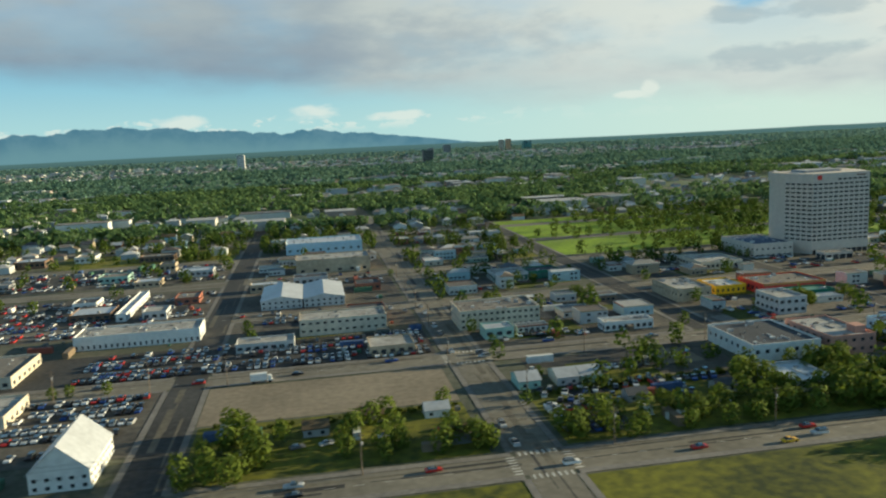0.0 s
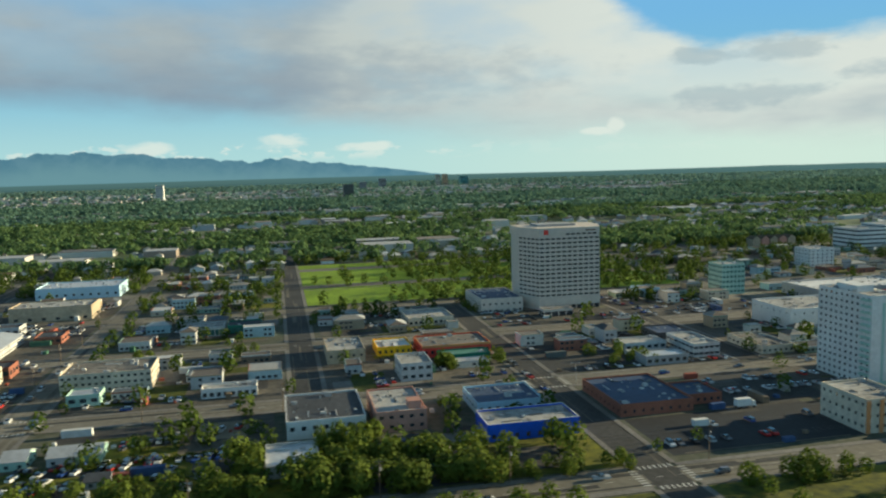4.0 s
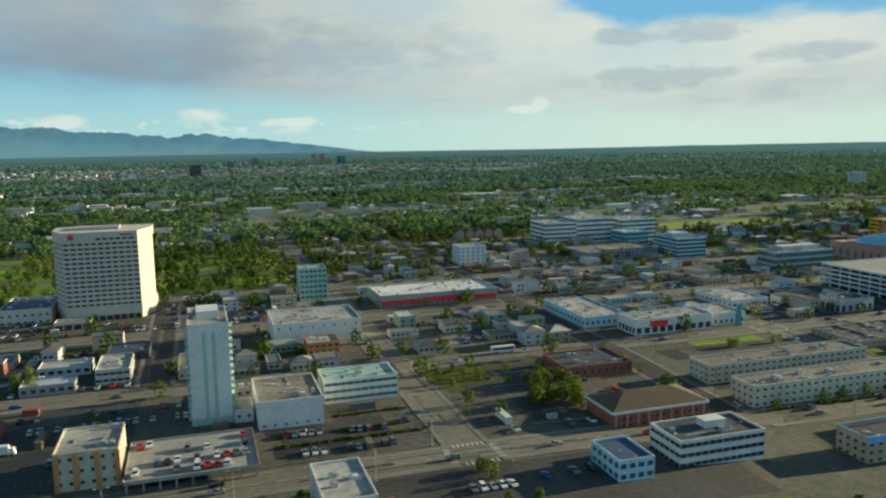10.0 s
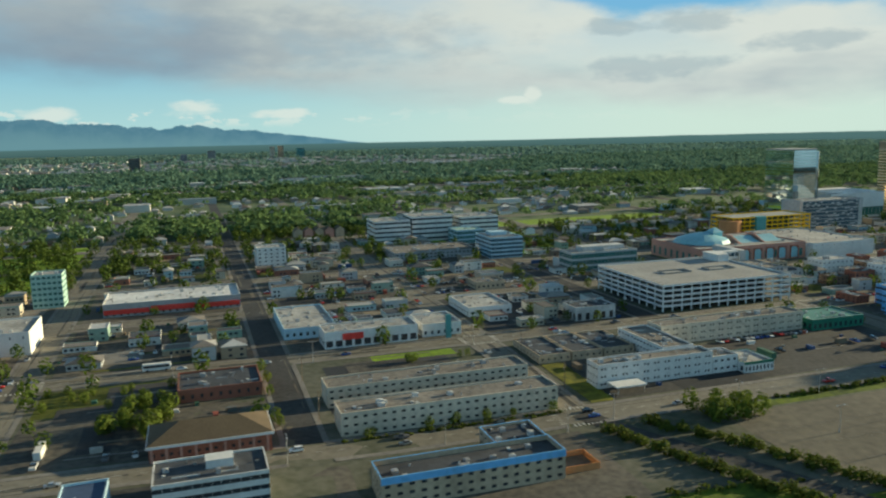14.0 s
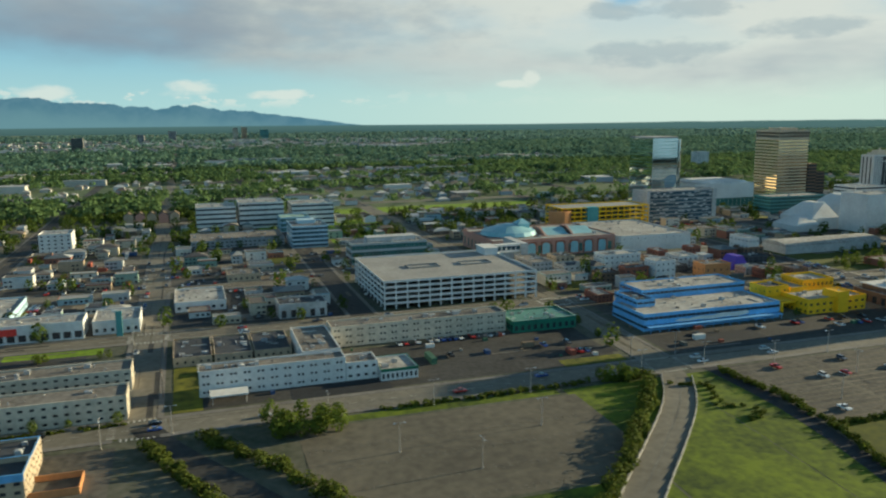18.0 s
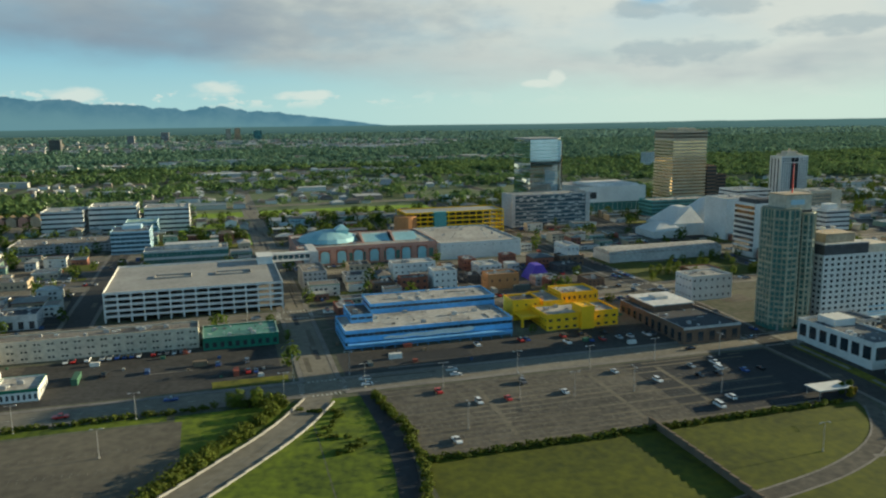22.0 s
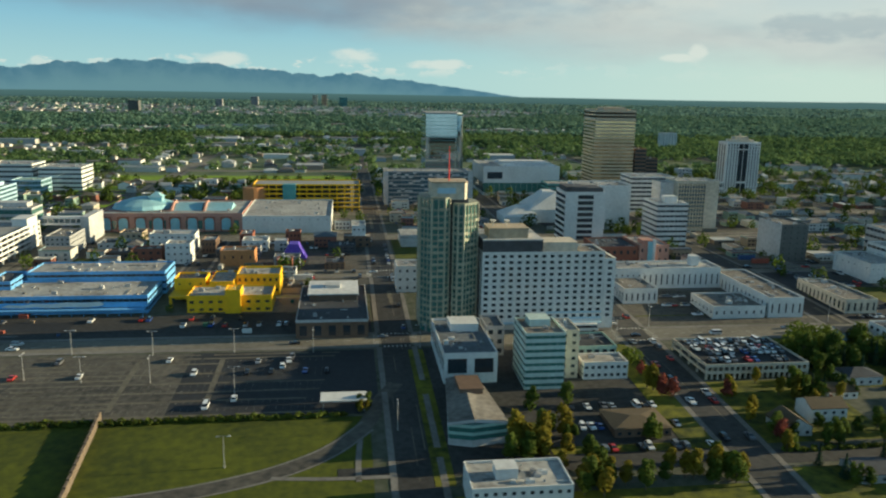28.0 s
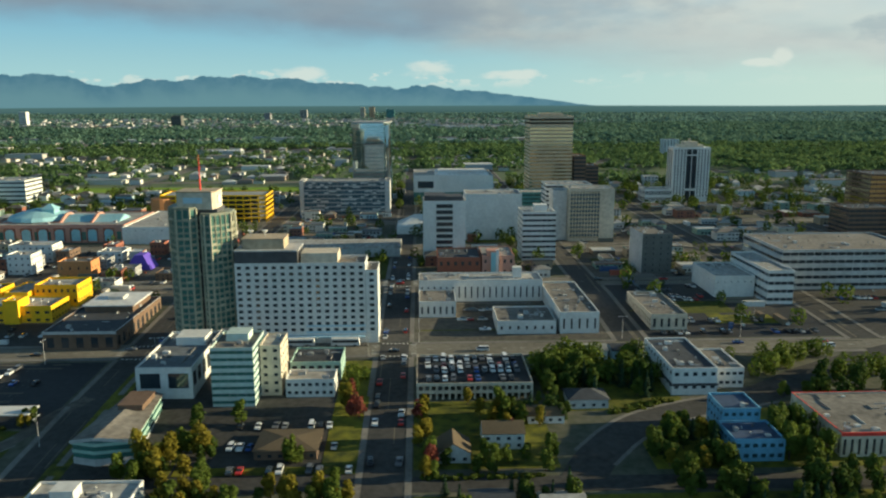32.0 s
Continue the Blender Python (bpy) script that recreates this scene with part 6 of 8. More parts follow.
for dx in (24, 30, 36, 42):
    part("window", pane_mesh(2.6, 2.0, M["glass"], "n"), None, ac, at=(dx, -22.05, 4))
block("office_building", "teal glass office with a pale roof", 1448, 1528, 632, 660, 20.0, "teal", "membrane", 5, (16, 6), 0.96, 0.6, 0.2, units=4, category="office", single=False, glass="green_glass")
for k in range(5):
    house(744 + k * 12, 754 + k * 12, 816, 830, 9.0, 3.5, "pink" if k % 2 else "tan", "brown_roof", "y", "tall pink and tan gabled townhouse", "townhouse", windows=False, group="townhouses")
block("shop", "small block with a bare orange brick wall", 1160, 1182, 366, 380, 9.5, "orange", "gravel_roof", 1, (4, 3), 0.2, 0.2, 0.5, units=2, category="shop")
block("shop", "white stepped corner block by the exhibition hall", 1246, 1256, 424, 448, 15.0, "white", "membrane", 3, (3, 5), 0.3, 0.3, 0.4, units=1, category="shop")
vh = thing("exhibition_hall", 1334, 436, 0, "long white exhibition hall with a barrel roof", "hall")
TAKEN.append((1280, 1390, 420, 454))
part("wall", Geo().box(-52, 50, -14, 14, -1, 6.5), M["pale_grey"], vh)
arc = [(14.6 * math.cos(math.pi * k / 10), 3.6 * math.sin(math.pi * k / 10)) for k in range(11)]
vg = Geo()
for (ya, za), (yb, zb) in zip(arc, arc[1:]):
    vg.poly((-52.5, ya, 6.5 + za), (50.5, ya, 6.5 + za), (50.5, yb, 6.5 + zb), (-52.5, yb, 6.5 + zb))
for s in (-52.5, 50.5):
    vg.poly(*[(s, y, 6.5 + z) for y, z in (arc if s > 0 else arc[::-1])])
part("roof", vg, M["membrane"], vh)
bt = block("office_building", "white tower with one column of wide dark windows", 1401, 1431, 404, 430, 43.0, "white", "membrane", 1, (1, 1), units=2, category="office", sides="")
for k in range(9):
    z = 4.4 + k * 4.3
    part("window_band", Geo().box(-15.12, -15.02, -12.4, 12.4, z, z + 2.5), M["glass"], bt)
    part("front_window", Geo().box(-5.6, 6.0, -13.1, -13.02, z, z + 2.5), M["glass"], bt)
    part("sill", Geo().box(-5.8, 6.2, -13.45, -13.02, z - 0.35, z - 0.02), M["concrete"], bt)
part("penthouse", Geo().box(-14, 1, -10.5, 9, 43, 47.2).box(-10, 13.2, -12, 6, 43, 46.6), M["dark_grey"], bt, "dark plant storey on the roof")
block("theatre", "broad white windowless hall behind the offices", 1436, 1482, 487, 520, 37.2, "white", "membrane", 1, (1, 1), units=4, category="hall", sides="")
block("office_building", "white office with bands of windows", 1472, 1496, 405, 434, 34.4, "white", "membrane", 9, (7, 8), 0.96, 0.42, 0.4, units=3, category="office", single=False, pent=(2, -2, 9, 8, 4.5))
rt = block("office_building", "cream office tower with ribbed grid front and blank end pier", 1519, 1556, 478, 504, 42.0, "cream", "membrane", 11, (1, 2), 0.5, 0.4, 0.35, units=2, category="office", single=False, sides="w")
part("curtain_wall", Geo().box(-17.6, 6.6, -13.12, -13.02, 2.5, 40.5), M["blue_glass"], rt)
for k in range(11):
    part("fin", Geo().box(-17.9 + k * 2.42, -17.3 + k * 2.42, -13.7, -13.02, 2.0, 41.0), M["cream"], rt)
for k in range(12):
    part("spandrel", Geo().box(-17.6, 6.6, -13.4, -13.02, 2.5 + k * 3.3, 3.9 + k * 3.3), M["tan"], rt)
block("office_building", "plain pale stair block beside the ribbed tower", 1507, 1518.6, 484, 504, 40.0, "pale_grey", "membrane", 1, (1, 1), units=1, category="office", sides="")
block("office_building", "white stepped office with bands of windows", 1517, 1560, 579, 610, 34.0, "white", "membrane", 8, (8, 6), 0.95, 0.45, 0.4, units=2, category="office", single=False)
for xa, xb, h in ((1567, 1580, 51.0), (1580.2, 1594, 40.0)):
    block("office_building", "stepped bronze office with dark bands of windows", xa, xb, 703, 735, h, "brown", "tar_roof", int(h / 4), (4, 8), 0.97, 0.5, 0.3, units=1, category="office", single=False)
# three tall towers
gt = thing("office_tower", 1348, 713, 0, "tall mirror-glass office tower with a chamfered corner", "tower")
TAKEN.append((1325, 1372, 686, 745))
GTP = [(-21, -23), (13, -23), (20, -13), (20, 26), (-21, 26)]
part("curtain_wall", Geo().prism([(x * 0.985, y * 0.985) for x, y in GTP], 0, 88), M["mirror"], gt)
for k in range(22):
    part("spandrel", Geo().prism(GTP, 4 * k + 3.7, 4 * k + 3.95), M["teal"], gt)
part("coping", Geo().prism(GTP, 88, 89.2), M["grey"], gt)
part("drum", Geo().tube(16.5, -18, 0, 86, 4.0, 4.0, 24), M["mirror"], gt)
tt = thing("office_tower", 1542, 724, 0, "tall bronze office tower with bands of mirror windows", "tower")
TAKEN.append((1518, 1566, 702, 746))
part("core", Geo().box(-23.4, 22.4, -20.4, 20.4, 0, 93), M["gold_mirror"], tt)
for k in range(24):
    part("spandrel", Geo().ring(-24, 23, -21, 21, k * 3.9, k * 3.9 + 2.0, 0.6), M["bronze_panel"], tt)
part("crown", Geo().ring(-24, 23, -21, 21, 84, 94.5, 0.62).box(-12, 14, -10, 12, 93, 97), M["bronze_panel"], tt)
ct = thing("hotel_tower", 1697, 716, 0, "cream hotel tower with dark vertical window strips and a stepped crown", "tower")
TAKEN.append((1676, 1718, 704, 728))
part("shaft", Geo().box(-20.5, 20.5, -11, 10, 0, 60), M["white"], ct)
for dx in (-18.6, -15.2, -11.8, -8.4, 7.4, 10.8, 14.2, 17.6):
    for k in range(16):
        part("window", Geo().box(dx, dx + 1.3, -11.2, -11.05, 6 + k * 3.3, 8.2 + k * 3.3), M["glass"], ct)
for dx in (-5.6, 0.5):
    part("window_strip", Geo().box(dx, dx + 5.1, -11.35, -11.05, 15, 51), M["glass"], ct)
    part("window_strip", Geo().box(dx, dx + 5.1, -11.35, -11.05, 52.4, 58), M["glass"], ct)
    part("doorway_glass", Geo().box(dx, dx + 5.1, -11.35, -11.05, 1, 12.5), M["glass"], ct)
for dy in (-7, -1, 5):
    for s in (-20.7, 20.52):
        part("window_strip", Geo().box(s, s + 0.18, dy, dy + 1.8, 6, 57), M["glass"], ct)
part("crown", Geo().box(-13, 13, -9, 8, 60, 62.6).box(-7.5, 7.5, -6, 6, 62.6, 66).box(-1, 1, -1, 1, 66, 69), M["cream"], ct)
block("hotel_podium", "cream colonnaded podium beside the hotel tower", 1646, 1675.5, 702, 727, 14.0, "white", "membrane", 2, (26, 6), 0.6, 0.6, 0.2, units=2, category="hotel", single=False)
block("office_tower", "dark bronze glass tower", 1790, 1830, 520, 560, 48.0, "brown", "tar_roof", 12, (8, 8), 0.96, 0.6, 0.2, units=1, category="tower", single=False, glass="gold_mirror")
block("office_building", "dark brown glass office", 1745, 1785, 470, 500, 26.0, "brown", "tar_roof", 7, (8, 6), 0.96, 0.55, 0.25, units=1, category="office", single=False)
block("apartment_tower", "pale slab tower beyond the park", 1862, 1892, 1330, 1352, 34.0, "white", "membrane", 12, (5, 4), 0.5, 0.5, 0.3, units=1, category="tower", single=False)
for x, y, w, h, wl_, lab in ((455, 2930, 60, 56, "charcoal", "distant dark glass office tower"), (1080, 4250, 40, 75, "cream", "distant tan brick office tower"), (1130, 4290, 46, 78, "tan", "distant tan office tower"), (760, 4200, 60, 60, "grey", "distant grey office tower"), (1235, 4270, 70, 62, "teal", "distant glass office tower"), (-260, 3190, 46, 70, "white", "distant white apartment tower"), (620, 3900, 50, 48, "grey", "distant grey office block")):
    block("office_tower", lab, x - w * 0.32, x + w * 0.32, y, y + w * 0.6, h * 0.88, wl_, "membrane", 8, (6, 4), 0.9, 0.45, 0.35, units=1, category="tower", single=False, sides="n")

# ---- small buildings and clutter between the blocks ----
mix_rng = random.Random(303)
BLOCK_X = (-57, 66, 192, 308, 429, 549, 671, 787, 906, 1028, 1146, 1265, 1386, 1504, 1622, 1740, 1860)
BLOCK_Y = (220, 340, 459, 577, 692, 808)
OPEN = ((-300, 62, 230, 600), (318, 548, 230, 330), (318, 420, 350, 400), (318, 548, 464, 514), (798, 1016, 230, 290), (1040, 1262, 225, 264), (1276, 1378, 352, 420), (200, 530, 580, 860), (560, 664, 230, 330),
        (880, 1010, 690, 800), (682, 784, 226, 330), (1270, 1500, 225, 330))


def in_open(x, y):
    return any(a < x < b and c < y < d for a, b, c, d in OPEN)


walls, roofs, holes, n_small = Geo(), Geo(), Geo(), 0
for _ in range(7500):
    i, j = mix_rng.randrange(len(BLOCK_X) - 1), mix_rng.randrange(1, len(BLOCK_Y) - 1)
    w, d, h = mix_rng.uniform(7, 20), mix_rng.uniform(7, 17), mix_rng.choice((3.2, 3.6, 4.2, 5.0, 6.5, 7.5))
    x, y = mix_rng.uniform(BLOCK_X[i] + 11, BLOCK_X[i + 1] - 11 - w), mix_rng.uniform(BLOCK_Y[j] + 11, BLOCK_Y[j + 1] - 11 - d)
    if n_small >= 430 or in_open(x + w / 2, y + d / 2) or not free(x, x + w, y, y + d, 2.5):
        continue
    n_small += 1
    TAKEN.append((x, x + w, y, y + d))
    z = gz(x, y)
    walls.box(x, x + w, y, y + d, z - 1, z + h)
    walls.ring(x - 0.1, x + w + 0.1, y - 0.1, y + d + 0.1, z + h - 0.2, z + h + 0.5, 0.3)
    if mix_rng.random() < 0.25:
        roofs.hip(x - 0.3, x + w + 0.3, y - 0.3, y + d + 0.3, z + h + 0.5, z + h + 2.6)
    else:
        roofs.box(x + 0.25, x + w - 0.25, y + 0.25, y + d - 0.25, z + h + 0.02, z + h + 0.2)
    for k in range(int(w / 3)):
        if mix_rng.random() < 0.75:
            holes.box(x + 0.8 + k * 3, x + 2.6 + k * 3, y - 0.06, y + 0.1, z + 1.0, z + 2.4)
            if h > 6:
                holes.box(x + 0.8 + k * 3, x + 2.6 + k * 3, y - 0.06, y + 0.1, z + 4.2, z + 5.5)
    for k in range(int(d / 3.4)):
        holes.box(x + w - 0.1, x + w + 0.06, y + 0.8 + k * 3.4, y + 2.4 + k * 3.4, z + 1.0, z + 2.3)
TOWN_WALLS = [(0.62, 0.61, 0.58), (0.5, 0.44, 0.34), (0.36, 0.28, 0.19), (0.44, 0.45, 0.45), (0.26, 0.11, 0.075), (0.36, 0.48, 0.52), (0.6, 0.57, 0.5), (0.2, 0.15, 0.11), (0.24, 0.34, 0.28), (0.55, 0.54, 0.52)]
TOWN_ROOFS = [(0.08, 0.08, 0.085), (0.2, 0.18, 0.16), (0.36, 0.35, 0.33), (0.14, 0.12, 0.1), (0.5, 0.5, 0.49), (0.12, 0.14, 0.16), (0.27, 0.26, 0.24)]
small = tagged(part("small_shops", walls, island_mat("mixed_shop_walls", TOWN_WALLS)), "hundreds of small low shops and sheds in mixed colours", "shops", kind="stuff")
part("roofs", roofs, island_mat("mixed_shop_roofs", TOWN_ROOFS), small)
part("windows", holes, M["glass"], small)
# patches of other ground within the blocks
PATCH = {k: Geo() for k in ("old_asphalt", "asphalt", "gravel", "pave", "lawn", "rough_grass", "new_asphalt", "lot_paint")}
level = 0
for i in range(len(BLOCK_X) - 1):
    for j in range(len(BLOCK_Y) - 1):
        x0, x1, y0, y1 = BLOCK_X[i] + 10.5, BLOCK_X[i + 1] - 10.5, BLOCK_Y[j] + 10.5, BLOCK_Y[j + 1] - 10.5
        for k in range(9):
            w, d = mix_rng.uniform(12, 46), mix_rng.uniform(8, 34)
            x, y = mix_rng.uniform(x0, x1 - w), mix_rng.uniform(y0, y1 - d)
            key = mix_rng.choice(("old_asphalt", "asphalt", "gravel", "pave", "lawn", "rough_grass", "new_asphalt", "asphalt"))
            cx, cy = x + w / 2, y + d / 2
            if (in_open(cx, cy) and key in ("pave", "lawn", "gravel", "rough_grass")) or 1270 < cx < 1380 and 350 < cy < 425 or 200 < cx < 530 and cy > 577 or 1390 < cx < 1500 and cy < 330 or -47 < cx < 60 and cy < 330:
                continue
            level += 1
            lay(PATCH[key], x, x + w, y, y + d, 0.042 + 0.0018 * (level % 37))
        for k in range(5):
            if mix_rng.random() < 0.6:
                y = mix_rng.uniform(y0 + 3, y1 - 4)
                x = mix_rng.uniform(x0, x0 + 40)
                level += 1
                if not (-47 < x < 60 and y < 330):
                    lay(PATCH[mix_rng.choice(("lot_paint", "rough_grass", "pave"))], x, mix_rng.uniform(x + 20, x1), y, y + mix_rng.uniform(0.8, 2.2), 0.11 + 0.0018 * (level % 20))
for key, g in PATCH.items():
    tagged(part("yard", g, M[key]), f"patches of {M[key].name.replace('_', ' ')} in the yards between buildings", "ground", kind="structure")
# bins, crates, trailers and stacked goods in the yards
g = Geo()
for _ in range(1500):
    x, y = mix_rng.uniform(-250, 1700), mix_rng.uniform(232, 690)
    w, d, h = mix_rng.choice(((1.8, 1.4, 1.3), (2.4, 1.8, 1.5), (6.5, 2.6, 2.7), (1.2, 1.2, 1.0), (4.5, 2.2, 1.9), (12, 2.7, 3.1)))
    if any(abs(y - a) < 13 for a in AVENUES) or any(abs(x - s[0]) < 12 or abs(x + w - s[0]) < 12 for s in STREETS) or not free(x, x + w, y, y + d, 0.6) or (200 < x < 530 and y > 580) or (1270 < x < 1500 and y < 430) or (-52 < x < 60 and 280 < y < 332):
        continue
    if mix_rng.random() < 0.5:
        w, d = d, w
    g.box(x, x + w, y, y + d, gz(x, y) - 0.3, gz(x, y) + h)
tagged(part("yard_clutter", g, island_mat("mixed_yard_goods", [(0.6, 0.6, 0.58), (0.05, 0.09, 0.2), (0.3, 0.08, 0.05), (0.12, 0.13, 0.12), (0.4, 0.38, 0.34), (0.06, 0.14, 0.09), (0.2, 0.15, 0.1), (0.68, 0.66, 0.62)])), "bins, trailers, crates and containers standing in the yards", "clutter", kind="stuff")
# pipes, hatches and vents on the flat roofs
g = Geo()
for x0, x1, y0, y1, z in ROOF_SPOTS:
    for _ in range(min(26, int((x1 - x0) * (y1 - y0) / 55))):
        x, y, s = mix_rng.uniform(x0 + 0.5, x1 - 2.5), mix_rng.uniform(y0 + 0.5, y1 - 2.5), mix_rng.random()
        if s < 0.45:
            g.box(x, x + 0.5, y, y + 0.5, z - 0.02, z + mix_rng.uniform(0.5, 1.1))
        elif s < 0.75:
            g.box(x, x + mix_rng.uniform(0.9, 2.0), y, y + mix_rng.uniform(0.9, 2.0), z - 0.02, z + mix_rng.uniform(0.3, 0.9))
        elif x1 - x0 > 14 and y1 - y0 > 14:
            ln = mix_rng.uniform(3, 9)
            if mix_rng.random() < 0.5:
                g.box(x, min(x1, x + ln), y, y + 0.35, z - 0.02, z + 0.4)
            else:
                g.box(x, x + 0.35, y, min(y1, y + ln), z - 0.02, z + 0.4)
tagged(part("roof_vents", g, island_mat("mixed_roof_metal", [(0.4, 0.4, 0.4), (0.14, 0.14, 0.14), (0.5, 0.5, 0.48), (0.25, 0.24, 0.22), (0.6, 0.6, 0.58)])), "small vents, ducts and hatches scattered over the flat roofs", "roof vents", kind="stuff")

# ---- trees ----
def leaf_cloud(rng, lobes, n, size):
    """Many small leaf sprays standing on the skins of a few lobes, leaning outwards at random."""
    g = Geo()
    for _ in range(n):
        cx, cy, cz, r = rng.choice(lobes)
        d = Vector((rng.gauss(0, 1), rng.gauss(0, 1), rng.gauss(0.15, 1))).normalized()
        p = Vector((cx, cy, cz)) + d * r * rng.uniform(0.72, 1.12)
        nrm = (d + Vector((rng.gauss(0, 0.45), rng.gauss(0, 0.45), rng.gauss(0.2, 0.45)))).normalized()
        u = nrm.orthogonal().normalized()
        u.rotate(Matrix.Rotation(rng.uniform(0, 6.28), 3, nrm))
        v = nrm.cross(u)
        s = size * rng.uniform(0.6, 1.35)
        g.poly(*[tuple(p + u * a * s + v * b * s + nrm * c * s) for a, b, c in ((-1, -0.5, -0.2), (0.1, -0.9, 0.1), (1, 0.1, -0.2), (0.3, 0.9, 0.15), (-0.7, 0.6, -0.1))])
    return g


def make_tree(kind, seed, leaf, label):
    rng = random.Random(seed)
    root = thing("tree", 0, 0, 0, label, "tree", "trees of the town")
    if kind == "spruce":
        part("trunk", Geo().tube(0, 0, -0.5, 11, 0.22, 0.03, 6), M["bark"], root)
        g = Geo()
        for i in range(300):
            z = 0.8 + 11.2 * rng.random() ** 1.3
            r = (12.2 - z) * 0.24 * rng.uniform(0.35, 1.15)
            a = rng.uniform(0, 6.28)
            c, s = math.cos(a), math.sin(a)
            w = rng.uniform(0.25, 0.55)
            g.poly((c * r * 0.2, s * r * 0.2, z + 0.25), (c * r - s * w, s * r + c * w, z - 0.25), (c * r * 1.25, s * r * 1.25, z - 0.55), (c * r + s * w, s * r - c * w, z - 0.25))
    else:
        h = 9.5
        tr = Geo().tube(0, 0, -0.5, h * 0.55, 0.26, 0.12, 7)
        lobes = [(0, 0, h * 0.58, 2.7), (0, 0, h * 0.36, 2.3)]
        for i in range(10):
            a, z = i * 0.8 + rng.uniform(-0.3, 0.3), rng.uniform(0.24, 0.86) * h
            e = rng.uniform(0.9, 2.5) * (1.25 - 0.7 * z / h)
            x, y = math.cos(a) * e, math.sin(a) * e
            lobes.append((x, y, z, rng.uniform(1.0, 1.9)))
            n = len(tr.v)
            b = h * 0.32
            tr.v.extend([(0.1, 0, b), (-0.1, 0.08, b), (0, -0.1, b), (x * 0.8 + 0.04, y * 0.8, z * 0.95), (x * 0.8 - 0.04, y * 0.8, z * 0.95), (x * 0.8, y * 0.8 + 0.04, z * 0.95)])
            tr.f.extend([(n, n + 1, n + 4, n + 3), (n + 1, n + 2, n + 5, n + 4), (n + 2, n, n + 3, n + 5)])
        if kind == "birch":
            lobes = [(x * 0.7, y * 0.7, z * 1.08, r * 0.85) for x, y, z, r in lobes]
        part("trunk", tr, M["bark"], root)
        g = leaf_cloud(rng, lobes, 720, 0.45)
    part("crown", g, leaf, root)
    return root


TREE_KINDS = {
    "broad": [make_tree("broad", s, M["leaf"], "broad green leafy tree with an uneven crown") for s in (1, 2, 3)],
    "birch": [make_tree("birch", s, M["leaf"], "tall slender green birch tree") for s in (4, 5)],
    "gold": [make_tree("birch", s, M["leaf_gold"], "slender birch with yellowing leaves") for s in (6, 7)],
    "red": [make_tree("broad", 8, M["leaf_red"], "small ornamental tree with dark red leaves")],
    "spruce": [make_tree("spruce", 9, M["needle"], "dark green conical spruce tree")],
}
USED = set()
tree_rng = random.Random(11)


def plant(kind, x, y, s=1.0):
    proto = tree_rng.choice(TREE_KINDS[kind])
    s *= tree_rng.uniform(0.8, 1.2)
    m = Matrix.LocRotScale((x, y, gz(x, y)), Euler((0, 0, tree_rng.uniform(0, 6.28))), (s, s, s * tree_rng.uniform(0.9, 1.2)))
    if proto.name in USED:
        copy_thing(proto, m)
    else:
        USED.add(proto.name)
        proto.matrix_basis = m


